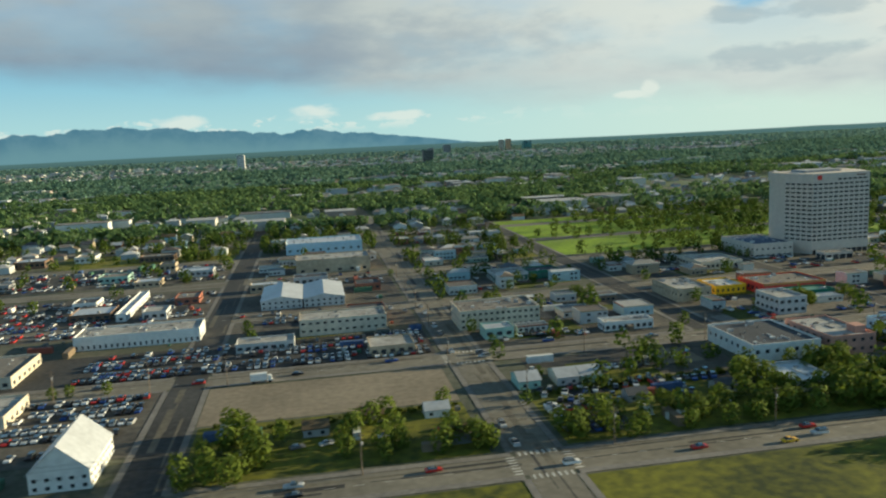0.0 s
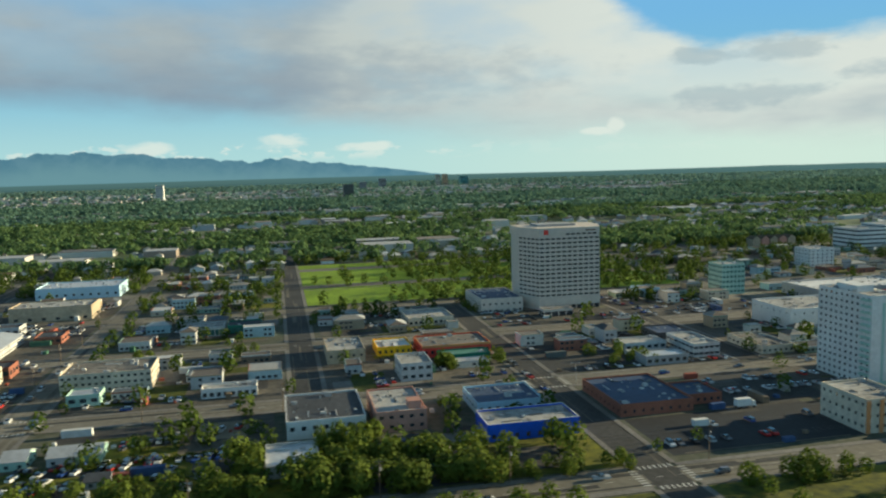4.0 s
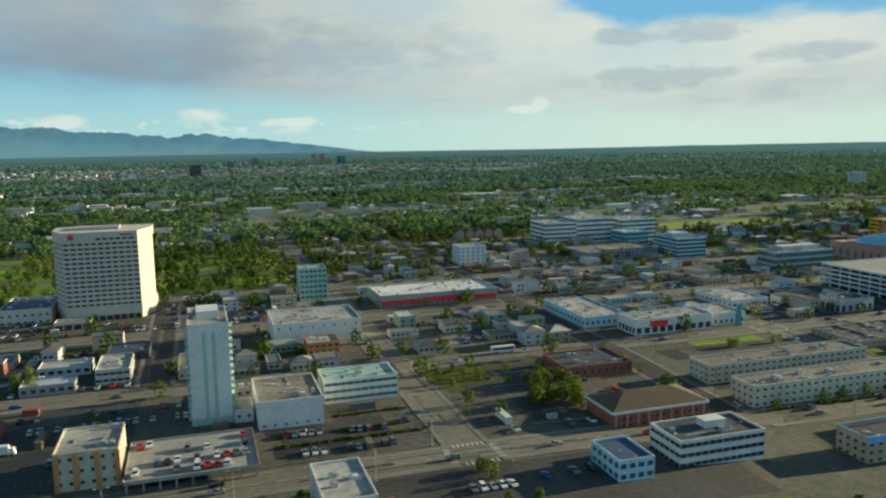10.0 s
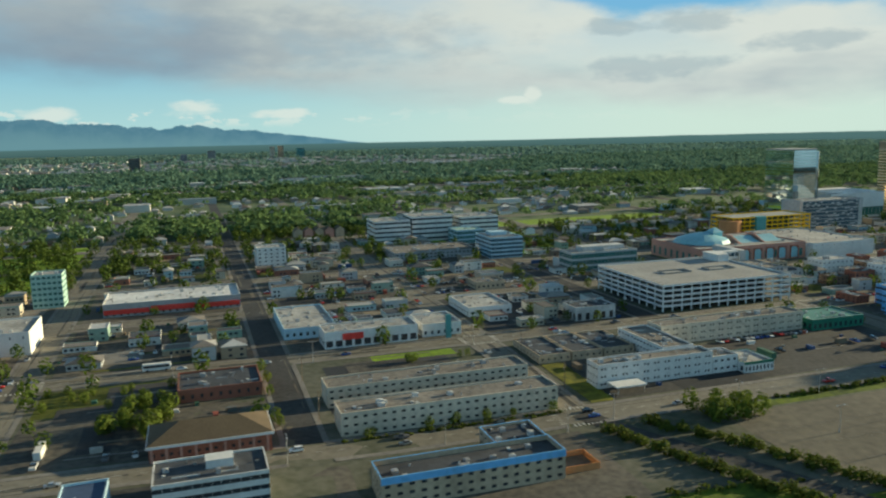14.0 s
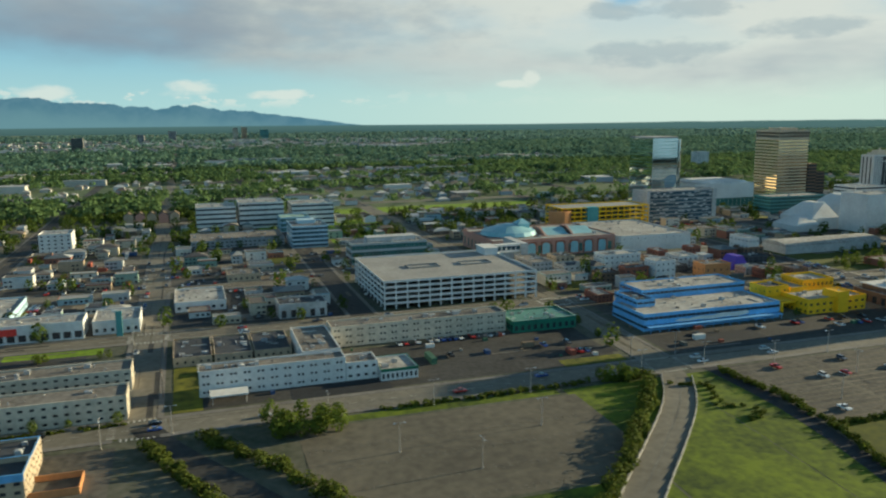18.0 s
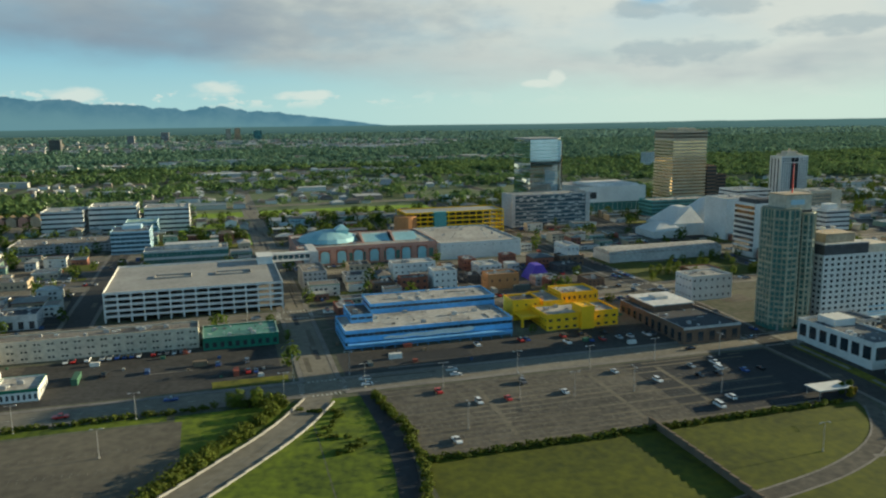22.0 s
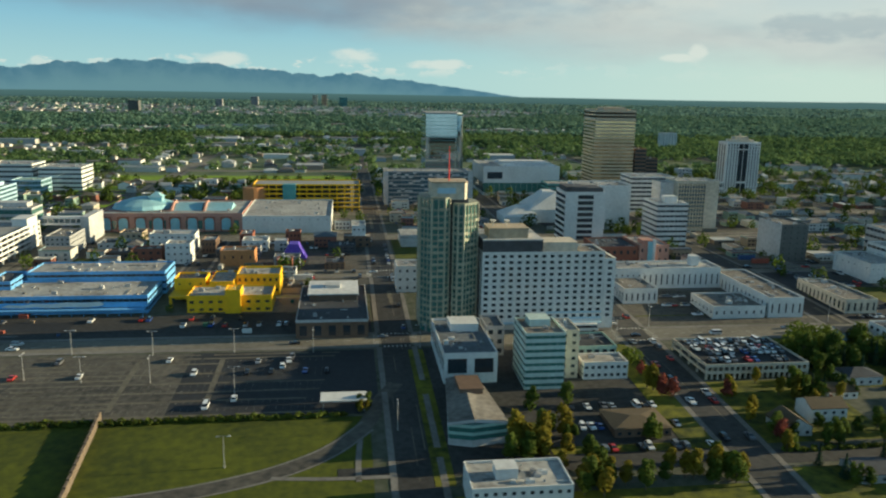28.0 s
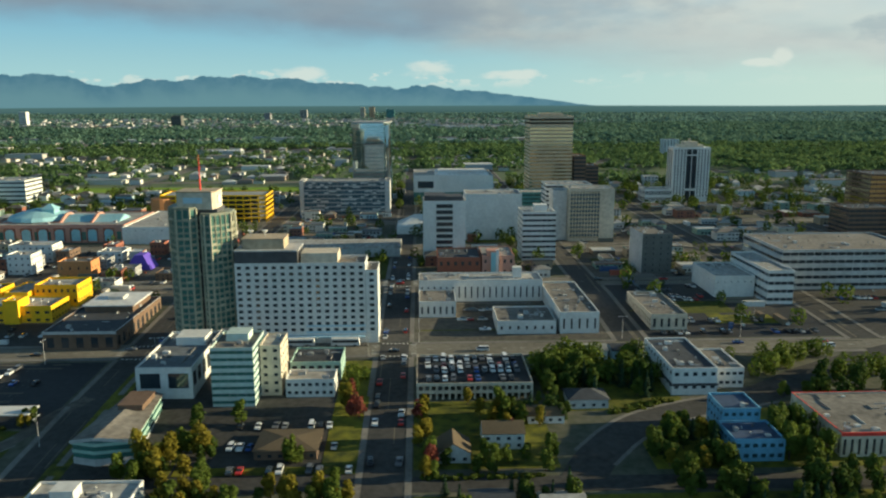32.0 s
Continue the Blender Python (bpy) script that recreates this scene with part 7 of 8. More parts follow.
GROVES = (
    # x0, x1, y0, y1, count, kinds, size
    (-46, -14, 228, 276, 22, "broad gold birch", 0.98), (4, 50, 236, 276, 18, "broad birch", 0.94), (48, 55, 232, 252, 5, "broad", 0.86),
    (78, 136, 231, 250, 20, "broad birch spruce gold", 0.95), (138, 172, 232, 258, 16, "broad spruce", 0.94), (123, 127, 293, 297, 1, "broad", 0.78), (160, 171, 262, 276, 5, "broad", 1.05), (196, 236, 192, 208, 16, "broad birch", 1.0), (246, 268, 190, 208, 8, "broad gold", 0.9), (96, 132, 258, 262, 4, "broad", 0.6),
    (182, 252, 228, 262, 62, "broad broad birch gold", 1.1), (254, 300, 228, 240, 9, "birch gold", 0.62), (192, 216, 262, 288, 16, "broad", 0.94), (330, 372, 204, 211, 8, "birch gold", 0.86),
    (398, 412, 204, 211, 4, "birch gold", 0.78), (258, 282, 374, 390, 9, "broad", 0.78), (296, 299, 376, 392, 3, "birch", 0.78),
    (345, 378, 352, 392, 12, "broad birch", 0.74), (473, 481, 174, 190, 6, "spruce", 0.95), (586, 622, 258, 292, 24, "broad", 0.82),
    (565, 620, 292, 326, 13, "broad birch", 0.55), (606, 614, 252, 260, 4, "gold birch", 0.70), (662, 664, 236, 330, 5, "broad", 0.62),
    (836, 864, 192, 210, 16, "broad", 0.95), (985, 1008, 206, 213, 7, "broad", 0.70), (1002, 1014, 288, 300, 3, "gold", 0.47),
    (1014, 1020, 238, 300, 4, "broad", 0.47), (1244, 1250, 142, 150, 4, "gold broad", 0.55), (1296, 1310, 96, 112, 7, "gold birch", 1.0),
    (1312, 1378, 84, 98, 18, "birch gold broad", 0.95), (1312, 1330, 112, 152, 9, "gold broad birch", 0.85), (1368, 1378, 108, 190, 11, "red birch gold broad", 0.85),
    (1397, 1403, 100, 156, 10, "red broad gold", 0.8), (1402, 1462, 76, 94, 16, "broad birch spruce", 0.9), (1406, 1446, 104, 120, 10, "broad", 0.75),
    (1434, 1462, 134, 162, 16, "broad birch spruce", 0.8), (1446, 1470, 164, 208, 18, "birch broad", 1.15), (1468, 1502, 160, 206, 22, "broad spruce", 0.95),
    (1478, 1508, 84, 136, 24, "birch spruce broad", 1.0), (1500, 1600, 78, 94, 34, "broad spruce birch", 0.95), (1452, 1500, 166, 206, 26, "broad spruce", 1.05), (1416, 1446, 134, 158, 8, "broad gold", 0.8), (1300, 1326, 100, 124, 7, "birch gold", 1.05), (1480, 1506, 104, 132, 16, "broad birch gold", 0.9), (500, 560, 162, 170, 5, "broad", 0.7), (540, 556, 196, 209, 4, "broad gold", 0.6), (330, 470, 160, 200, 14, "broad birch", 0.8), (690, 780, 227, 230, 8, "broad", 0.5), (1546, 1606, 154, 206, 26, "broad birch", 1.0),
    (1528, 1546, 84, 150, 17, "broad spruce birch", 1.0), (1540, 1600, 156, 206, 18, "birch broad", 0.78),
    (1480, 1600, 60, 84, 16, "broad spruce", 0.86), (314, 322, 520, 566, 5, "broad", 0.70), (1280, 1374, 352, 420, 29, "broad spruce", 0.70),
    (150, 166, 440, 446, 4, "broad birch", 0.78), (98, 112, 440, 448, 3, "broad", 0.78), (-152, -60, 334, 336, 4, "broad", 0.62), (720, 770, 309, 314, 5, "broad", 0.47),
    (212, 262, 230, 256, 22, "broad birch gold", 0.85), (262, 300, 228, 240, 8, "broad gold birch", 0.6), (320, 400, 196, 208, 6, "gold broad", 0.75),
    (1462, 1492, 440, 470, 7, "broad spruce", 0.9), (1316, 1345, 80, 92, 6, "birch gold", 1.15), (1350, 1356, 112, 116, 3, "red broad", 0.8),
)
TREE_SPOTS = []
for x0, x1, y0, y1, n, kinds, size in GROVES:
    k = kinds.split()
    for i in range(n):
        for _ in range(8):
            x, y = tree_rng.uniform(x0, x1), tree_rng.uniform(y0, y1)
            if free(x, x, y, y, 1.2):
                TREE_SPOTS.append((y, x, tree_rng.choice(k), size))
                break
TREE_SPOTS.sort()
for y, x, kind, size in TREE_SPOTS[:285]:
    plant(kind, x, y, size)


def hedge(name, pts, width, height, n, label, material="hedge", gaps=0.0):
    """A loose row of shrubs along a line: many leaf sprays in one piece."""
    rng = random.Random(len(pts) * 31 + n)
    g = Geo()
    for (ax, ay), (bx, by) in zip(pts, pts[1:]):
        k = max(2, int(math.hypot(bx - ax, by - ay) / (width * 0.36)))
        for i in range(k):
            if rng.random() < gaps:
                continue
            t = (i + rng.random()) / k
            x, y = ax + (bx - ax) * t + rng.gauss(0, width * 0.2), ay + (by - ay) * t + rng.gauss(0, width * 0.2)
            s = height * rng.uniform(0.6, 1.2)
            c = leaf_cloud(rng, [(x, y, gz(x, y) + s * 0.45, s * 0.55), (x + width * 0.3, y, gz(x, y) + s * 0.35, s * 0.4)], n, 0.46)
            m = len(g.v)
            g.v.extend(c.v)
            g.f.extend([tuple(m + q for q in f) for f in c.f])
    return tagged(part(name, g, M[material]), label, "hedge", kind="stuff")


hedge("hedge", ((1008, 204), (998, 188), (978, 164), (952, 134), (926, 106)), 6, 5.2, 130, "overgrown hedge beside the ramp road")
hedge("hedge", ((1047, 206), (1053, 170), (1052, 136), (1044, 100)), 4, 3.0, 60, "dark hedge between the car park and the service road")
hedge("hedge", ((1054, 140), (1120, 140), (1160, 140), (1240, 141)), 3, 2.2, 45, "row of shrubs along the car park edge")
hedge("hedge", ((810, 206), (828, 180), (850, 148), (872, 110)), 6, 4.6, 120, "overgrown hedge along the lower lot")
hedge("hedge", ((790, 204), (808, 162), (832, 124), (848, 96)), 5, 4.2, 110, "scrub hedge beside the lane")
hedge("hedge", ((880, 208), (940, 209), (1000, 210)), 4, 2.4, 45, "shrubs on the verge of the avenue", gaps=0.4)
hedge("shrub", ((985, 209), (1000, 206), (1008, 210)), 5, 4.4, 90, "rounded bushes by the ramp junction")
hedge("shrub", ((1014, 196), (1030, 190), (1020, 170), (1036, 160), (1018, 150)), 4, 1.8, 40, "scattered shrubs on the green verge", gaps=0.45)
hedge("shrub", ((-44, 280), (0, 274), (50, 278)), 5, 2.2, 40, "overgrown bushes round the yards", gaps=0.5)
hedge("shrub", ((80, 280), (130, 284), (180, 284), (215, 288)), 4, 2.4, 40, "overgrown bushes behind the cabins", gaps=0.3)
hedge("shrub", ((478, 249.5), (536, 249.5)), 2, 1.3, 26, "low planting between the parking rows", gaps=0.25)
hedge("shrub", ((478, 259.5), (534, 259.5)), 2, 1.2, 26, "low planting between the parking rows", gaps=0.25)
hedge("shrub", ((504, 277), (536, 277)), 2, 1.2, 26, "low planting between the parking rows", gaps=0.25)
hedge("shrub", ((642, 148), (700, 146), (780, 150), (836, 140)), 6, 2.4, 40, "bushes on the grass bank", gaps=0.5)
hedge("shrub", ((1398, 102), (1440, 103)), 3, 1.4, 40, "clipped garden hedge by the street")
hedge("shrub", ((1472, 146), (1500, 158)), 4, 2.0, 40, "garden bushes on the slope")
hedge("shrub", ((686, 226), (782, 226)), 3, 1.5, 30, "low shrubs before the flats", gaps=0.4)

# ---- houses on the slope and in the yards ----
house(1421, 1436, 121, 132, 6.0, 2.6, "white", "brown_roof", "x", "white two-storey house with a grey gabled roof", chimney=True)
house(1404, 1416, 112, 124, 3.6, 3.6, "pale_grey", "brown_roof", "y", "small pale gabled cottage behind trees")
house(1440, 1454, 140, 150, 3.2, 2.4, "white", "brown_roof", "x", "low white bungalow with a dark roof")
house(1458, 1474, 152, 164, 3.8, 2.4, "pale_grey", "tar_roof", "x", "pale bungalow with a dark hipped roof", hip=True)
house(1340, 1362, 116, 134, 3.4, 1.4, "brown", "brown_roof", "x", "long low brown house with a shallow roof", hip=True)
house(1414, 1428, 80, 92, 3.4, 2.2, "grey", "tar_roof", "x", "small grey house by the lower street")
house(1436, 1450, 78, 90, 3.4, 2.2, "pale_blue", "membrane", "x", "small house with a pale roof by the lower street")
house(1472, 1486, 204, 214, 4.2, 1.8, "white", "membrane", "x", "small white house beside the avenue")
house(1488, 1500, 204, 214, 4.2, 1.8, "pale_blue", "tar_roof", "x", "small pale house beside the avenue")
for x, y, w in ((-36, 266, "white"), (-8, 262, "grey"), (12, 270, "tan"), (36, 268, "white"), (40, 244, "brown")):
    house(x, x + 9, y, y + 7, 3.0, 2.0, w, "metal_roof" if w == "white" else "brown_roof", "x", "small weathered cottage in an overgrown yard", group="cottages in the yards")
for x, y in ((148, 262), (112, 262), (240, 250), (228, 262)):
    house(x, x + 8, y, y + 7, 2.8, 1.8, "grey", "tar_roof", "x", "small shed among the trees", "shed", group="sheds under the trees")


# ---- cars ----
PAINT = {
    "white": mat("white_car_paint", (0.75, 0.75, 0.75), 0.3, 0.08, spec=0.6), "silver": mat("silver_car_paint", (0.45, 0.46, 0.47), 0.3, 0.08, metal=0.5),
    "black": mat("black_car_paint", (0.02, 0.02, 0.024), 0.25, 0.1, spec=0.6), "red": mat("red_car_paint", (0.48, 0.03, 0.025), 0.3, 0.1, spec=0.6),
    "blue": mat("blue_car_paint", (0.03, 0.08, 0.30), 0.3, 0.1, spec=0.6), "grey": mat("grey_car_paint", (0.13, 0.13, 0.14), 0.3, 0.1, spec=0.6),
    "yellow": mat("yellow_car_paint", (0.75, 0.42, 0.02), 0.3, 0.1, spec=0.6),
}
K = 1 / 0.85          # plan units a metre
SHAPES = {
    # side outline of the body and of the glazed cabin, in metres
    "saloon car": ([(-2.25, 0.3), (2.2, 0.3), (2.28, 0.62), (2.1, 0.85), (1.05, 0.95), (-1.5, 0.98), (-2.2, 0.9)], [(1.0, 0.95), (0.35, 1.42), (-0.9, 1.44), (-1.55, 0.98)], 0.88),
    "estate car": ([(-2.35, 0.35), (2.25, 0.35), (2.3, 0.75), (2.05, 1.02), (1.1, 1.1), (-2.3, 1.12)], [(1.05, 1.1), (0.45, 1.72), (-2.0, 1.74), (-2.28, 1.12)], 0.93),
    "pickup truck": ([(-2.7, 0.45), (2.55, 0.45), (2.6, 0.85), (2.35, 1.1), (1.2, 1.15), (-2.68, 1.08)], [(1.1, 1.15), (0.55, 1.75), (-0.75, 1.76), (-0.85, 1.12)], 0.97),
    "van": ([(-2.6, 0.35), (2.5, 0.35), (2.55, 0.9), (2.1, 1.2), (-2.6, 1.25)], [(2.05, 1.2), (1.4, 2.0), (-2.5, 2.05), (-2.58, 1.25)], 0.97),
}


def extrude(g, outline, half, top_in=0.0):
    pts = [(x * K, z * K) for x, z in outline]
    zs = [z for _, z in pts]
    lo, hi = min(zs), max(zs)
    n, k = len(g.v), len(pts)
    for s in (-1, 1):
        for x, z in pts:
            y = s * K * (half - top_in * (z - lo) / (hi - lo))
            g.v.append((x, y, z))
    g.f.append(tuple(n + i for i in range(k)))
    g.f.append(tuple(n + k + k - 1 - i for i in range(k)))
    for i in range(k):
        j = (i + 1) % k
        g.f.append((n + j, n + i, n + k + i, n + k + j))
    return g


def make_car(shape, paint):
    body, cabin, half = SHAPES[shape]
    root = thing(shape.replace(" ", "_"), 0, 0, 0, f"{paint} {shape} parked on the asphalt", "car", "parked cars")
    part("body", extrude(Geo(), body, half), PAINT[paint], root)
    part("cabin", extrude(Geo(), cabin, half - 0.06, 0.16), M["glass"], root, "dark glazed cabin")
    (x0, z0), (x1, z1) = cabin[1], cabin[2]
    part("roof_panel", Geo().box(x1 * K, x0 * K, -(half - 0.24) * K, (half - 0.24) * K, z0 * K - 0.02, z0 * K + 0.07), PAINT[paint], root)
    wheel = Geo()
    for i in range(10):
        a, b = math.tau * i / 10, math.tau * (i + 1) / 10
        p = [(0.34 * K * math.cos(q), s * 0.11 * K, 0.34 * K * math.sin(q)) for q in (a, b) for s in (-1, 1)]
        wheel.poly(p[0], p[1], p[3], p[2]).poly((0, -0.11 * K, 0), p[2], p[0]).poly((0, 0.11 * K, 0), p[1], p[3])
    me = wheel.mesh("wheel", M["tyre"])
    for x in (1.4, -1.4):
        for s in (-1, 1):
            part("wheel", me, None, root, at=(x * K, s * (half - 0.1) * K, 0.34 * K))
    return root


CAR_KINDS = [make_car(s, p) for s, p in (("saloon car", "white"), ("saloon car", "silver"), ("saloon car", "black"), ("saloon car", "red"), ("saloon car", "blue"), ("estate car", "white"),
                                         ("estate car", "grey"), ("estate car", "black"), ("pickup truck", "white"), ("pickup truck", "red"), ("pickup truck", "grey"), ("van", "white"), ("saloon car", "yellow"))]
CAR_WEIGHTS = (5, 4, 4, 3, 2, 4, 3, 3, 3, 2, 2, 1, 0)
car_rng = random.Random(23)
CAR_SPOTS = []


def car_row(x0, y0, x1, y1, gap, face, chance, lift=0.0):
    n = int(math.hypot(x1 - x0, y1 - y0) / gap)
    for i in range(n + 1):
        if car_rng.random() < chance:
            t = i / max(1, n)
            CAR_SPOTS.append((x0 + (x1 - x0) * t, y0 + (y1 - y0) * t, lift, face + car_rng.choice((0, 180)) + car_rng.gauss(0, 2)))


for y, c in ((270, 0.5), (286, 0.75), (296, 0.8), (308, 0.9), (314.5, 0.9), (325, 0.85)):
    car_row(-150, y, -72, y, 3.3, 90, c)
for y, c in ((354, 0.8), (361, 0.85), (374, 0.8), (381, 0.7), (392, 0.6)):
    car_row(-108, y, 50, y, 3.4, 90, c)
for x, y0, y1, c in ((376, 300, 0, 0.45),):
    car_row(x, y0, 444, y0, 3.3, 90, c)
    car_row(x, y0 + 16, 444, y0 + 16, 3.3, 90, c)
    car_row(324, 246, 436, 246, 3.3, 90, 0.3)
    car_row(324, 262, 396, 262, 3.3, 90, 0.45)
for y in (232, 240, 250, 258):
    car_row(428, y, 466, y, 3.3, 90, 0.45, 4.05)
for y in (151, 157, 167, 173, 183, 189, 199):
    car_row(1056, y, 1230, y, 3.3, 90, 0.018)
for y in (183, 195):
    car_row(1192, y, 1236, y, 3.3, 90, 0.12)
for y in (168, 178, 184, 193):
    car_row(1402, y, 1440, y, 3.2, 90, 0.75, 6.4)
car_row(1150, 244, 1248, 244, 3.3, 90, 0.4)
car_row(1050, 254, 1250, 254, 3.5, 90, 0.12)
car_row(908, 286, 972, 286, 3.3, 90, 0.75)
car_row(880, 262, 1000, 262, 3.4, 90, 0.12)
car_row(906, 248, 1000, 248, 3.4, 90, 0.1)
for y in (108, 124, 140):
    car_row(1330, y, 1374, y, 3.3, 90, 0.35)
for y in (246, 262, 278):
    car_row(1421, y, 1436, y, 3.3, 0, 0.6)
for y in (238, 256, 300, 316):
    car_row(1540, y, 1608, y, 3.3, 90, 0.4)
for x in (61, 303, 544, 782, 1260, 1381, 1391, 1270):
    car_row(x, 236, x, 330, 8, 90, 0.22)
    car_row(x, 350, x, 450, 8, 90, 0.3)
for x in (1381, 1391):
    car_row(x, 112, x, 208, 7, 90, 0.45)
for y in (217, 223, 337, 343):
    car_row(-180, y, 1640, y, 42, 0, 0.55)
car_row(566, 236, 660, 236, 3.4, 90, 0.12)
car_row(320, 356, 416, 356, 3.4, 90, 0.3)
for y in (476, 486, 500):
    car_row(324, y, 536, y, 3.4, 90, 0.35)
for y in (520, 535, 550):
    car_row(430, y, 520, y, 3.4, 90, 0.6)
for y in (380, 396, 420, 440):
    car_row(804, y, 894, y, 3.4, 90, 0.3)
for y in (446, 455, 470, 480, 492, 505, 515, 530, 545):
    car_row(-250, y, -124, y, 3.4, 90, 0.6)
    car_row(-108, y, -70, y, 3.4, 90, 0.35)
for y in (440, 452, 462, 540, 552, 566, 580):
    car_row(-44, y, 50, y, 3.4, 90, 0.4)
for y in (605, 618, 632, 646, 660, 675):
    car_row(-250, y, -70, y, 3.4, 90, 0.55)
for y in (640, 655, 670):
    car_row(-44, y, 50, y, 3.4, 90, 0.4)
for y in (362, 380, 430):
    car_row(80, y, 180, y, 3.4, 90, 0.2)
    car_row(204, y, 296, y, 3.4, 90, 0.2)
for y in (330, 345, 370, 395, 420, 440):
    car_row(1048, y, 1250, y, 3.6, 90, 0.25)
for y in (470, 500, 530, 560):
    car_row(700, y, 1010, y, 3.6, 90, 0.25)
for i in range(len(BLOCK_X) - 1):
    for j in range(len(BLOCK_Y) - 1):
        for k in range(5):
            x, y = car_rng.uniform(BLOCK_X[i] + 13, BLOCK_X[i + 1] - 50), car_rng.uniform(BLOCK_Y[j] + 16, BLOCK_Y[j + 1] - 16)
            if not (in_open(x, y) and y < 460 or in_open(x + 20, y)):
                if car_rng.random() < 0.6:
                    car_row(x, y, x + car_rng.uniform(12, 36), y, 3.3, 90, 0.6)
                else:
                    car_row(x, y - 14, x, y + 14, 3.3, 0, 0.6)
car_row(506, 176, 552, 176, 3.3, 90, 0.5)
car_row(506, 190, 552, 190, 3.3, 90, 0.35)
car_row(566, 192, 584, 192, 3.3, 90, 0.6)
car_row(488, 240, 536, 240, 3.3, 90, 0.3)
car_row(480, 262, 536, 256, 3.3, 80, 0.4)
car_row(-30, 252, 40, 256, 9, 20, 0.6)
for y in (264, 271, 278, 284):
    car_row(80, y, 156, y + 2, 4.2, 70, 0.55)
car_row(118, 300, 176, 318, 7, 70, 0.3)


def good_spot(x, y, lift):
    return lift > 0 or free(x, x, y, y, 2.4)


CAR_SPOTS = [c for c in CAR_SPOTS if good_spot(*c[:3])]
CAR_SPOTS.sort(key=lambda c: c[1] + (0 if c[2] == 0 else -150) - (40 if c[0] > 300 else 0))
USED_CARS = set()


def park(kind, x, y, lift, face):
    m = Matrix.LocRotScale((x, y, (gz(x, y) if lift != 6.4 else -6.0) + lift + 0.06), Euler((0, 0, radians(face))), None)
    if kind.name in USED_CARS:
        copy_thing(kind, m)
    else:
        USED_CARS.add(kind.name)
        kind.matrix_basis = m


park(CAR_KINDS[12], 146, 214, 0, 0)
for x, y, lift, face in CAR_SPOTS[:150]:
    park(car_rng.choices(CAR_KINDS, CAR_WEIGHTS)[0], x, y, lift, face)
CAR_COLS = [(0.7, 0.7, 0.7), (0.4, 0.41, 0.42), (0.02, 0.02, 0.024), (0.42, 0.03, 0.025), (0.03, 0.07, 0.25), (0.7, 0.7, 0.7), (0.12, 0.12, 0.13), (0.55, 0.55, 0.54)]
g, gl = Geo(), Geo()
for x, y, lift, face in CAR_SPOTS[150:]:
    body, cabin, half = SHAPES[car_rng.choice(("saloon car", "estate car", "pickup truck", "saloon car"))]
    r = Matrix.Translation((x, y, gz(x, y) + lift + 0.06)) @ Matrix.Rotation(radians(face), 4, "Z")
    for bag, c in ((g, extrude(Geo(), body, half)), (gl, extrude(Geo(), cabin, half - 0.06, 0.16))):
        n = len(bag.v)
        bag.v.extend([tuple(r @ Vector(v)) for v in c.v])
        bag.f.extend([tuple(n + i for i in f) for f in c.f])
cars_far = tagged(part("parked_cars", g, island_mat("mixed_car_paint", CAR_COLS, 0.35)), "rows of parked cars in white, silver, black and red", "cars", kind="stuff")
part("cabins", gl, M["glass"], cars_far)


# ---- lamp posts, poles, signs, shelter ----
def make_lamp():
    root = thing("street_lamp", 0, 0, 0, "tall grey steel lamp post with twin heads", "street lamp", "lamp posts")
    part("pole", Geo().tube(0, 0, 0.6, 11.5, 0.16, 0.1), M["steel"], root)
    part("base", Geo().tube(0, 0, -0.3, 0.7, 0.35), M["concrete"], root)
    part("arm", Geo().box(-1.6, 1.6, -0.06, 0.06, 11.4, 11.52), M["steel"], root)
    for s in (-1, 1):
        part("lamp_head", Geo().prism([(s * 1.9 - 0.5, -0.25), (s * 1.9 + 0.5, -0.25), (s * 1.9 + 0.5, 0.25), (s * 1.9 - 0.5, 0.25)], 11.3, 11.6, [(s * 1.9 - 0.35, -0.15), (s * 1.9 + 0.35, -0.15), (s * 1.9 + 0.35, 0.15), (s * 1.9 - 0.35, 0.15)]), M["pale_grey"], root)
    return root


lamp = make_lamp()
LAMPS = ((1077, 160), (1196, 163), (1154, 207), (1108, 182), (1200, 107), (1132, 178), (1226, 206), (1118, 210), (1080, 205), (1160, 176), (1190, 208), (1042, 232), (1016, 232), (1046, 214), (1010, 213),
         (860, 207), (905, 207), (950, 207), (905, 150), (940, 175), (880, 170), (775, 206), (800, 212), (724, 212), (662, 212), (536, 232), (560, 208), (508, 208), (420, 208), (460, 208),
         (1260, 128), (1276, 208), (1374, 212), (1398, 230), (1500, 232), (1560, 232), (1580, 262), (780, 330), (690, 330), (620, 330), (500, 331), (320, 331), (1000, 330), (1100, 332))
for i, (x, y) in enumerate(LAMPS):
    m = Matrix.LocRotScale((x, y, gz(x, y)), Euler((0, 0, 0.0 if i % 3 else 1.57)), None)
    if i:
        copy_thing(lamp, m)
    else:
        lamp.matrix_basis = m


def make_pole():
    root = thing("utility_pole", 0, 0, 0, "weathered wooden utility pole with cross-arms", "utility pole", "utility poles")
    part("post", Geo().tube(0, 0, -0.5, 13.5, 0.2, 0.13), M["wood"], root)
    for z in (12.6, 11.4):
        part("crossarm", Geo().box(-1.5, 1.5, -0.08, 0.08, z, z + 0.18), M["wood"], root)
    part("transformer", Geo().tube(0.38, 0, 9.6, 10.8, 0.3), M["grey"], root)
    return root


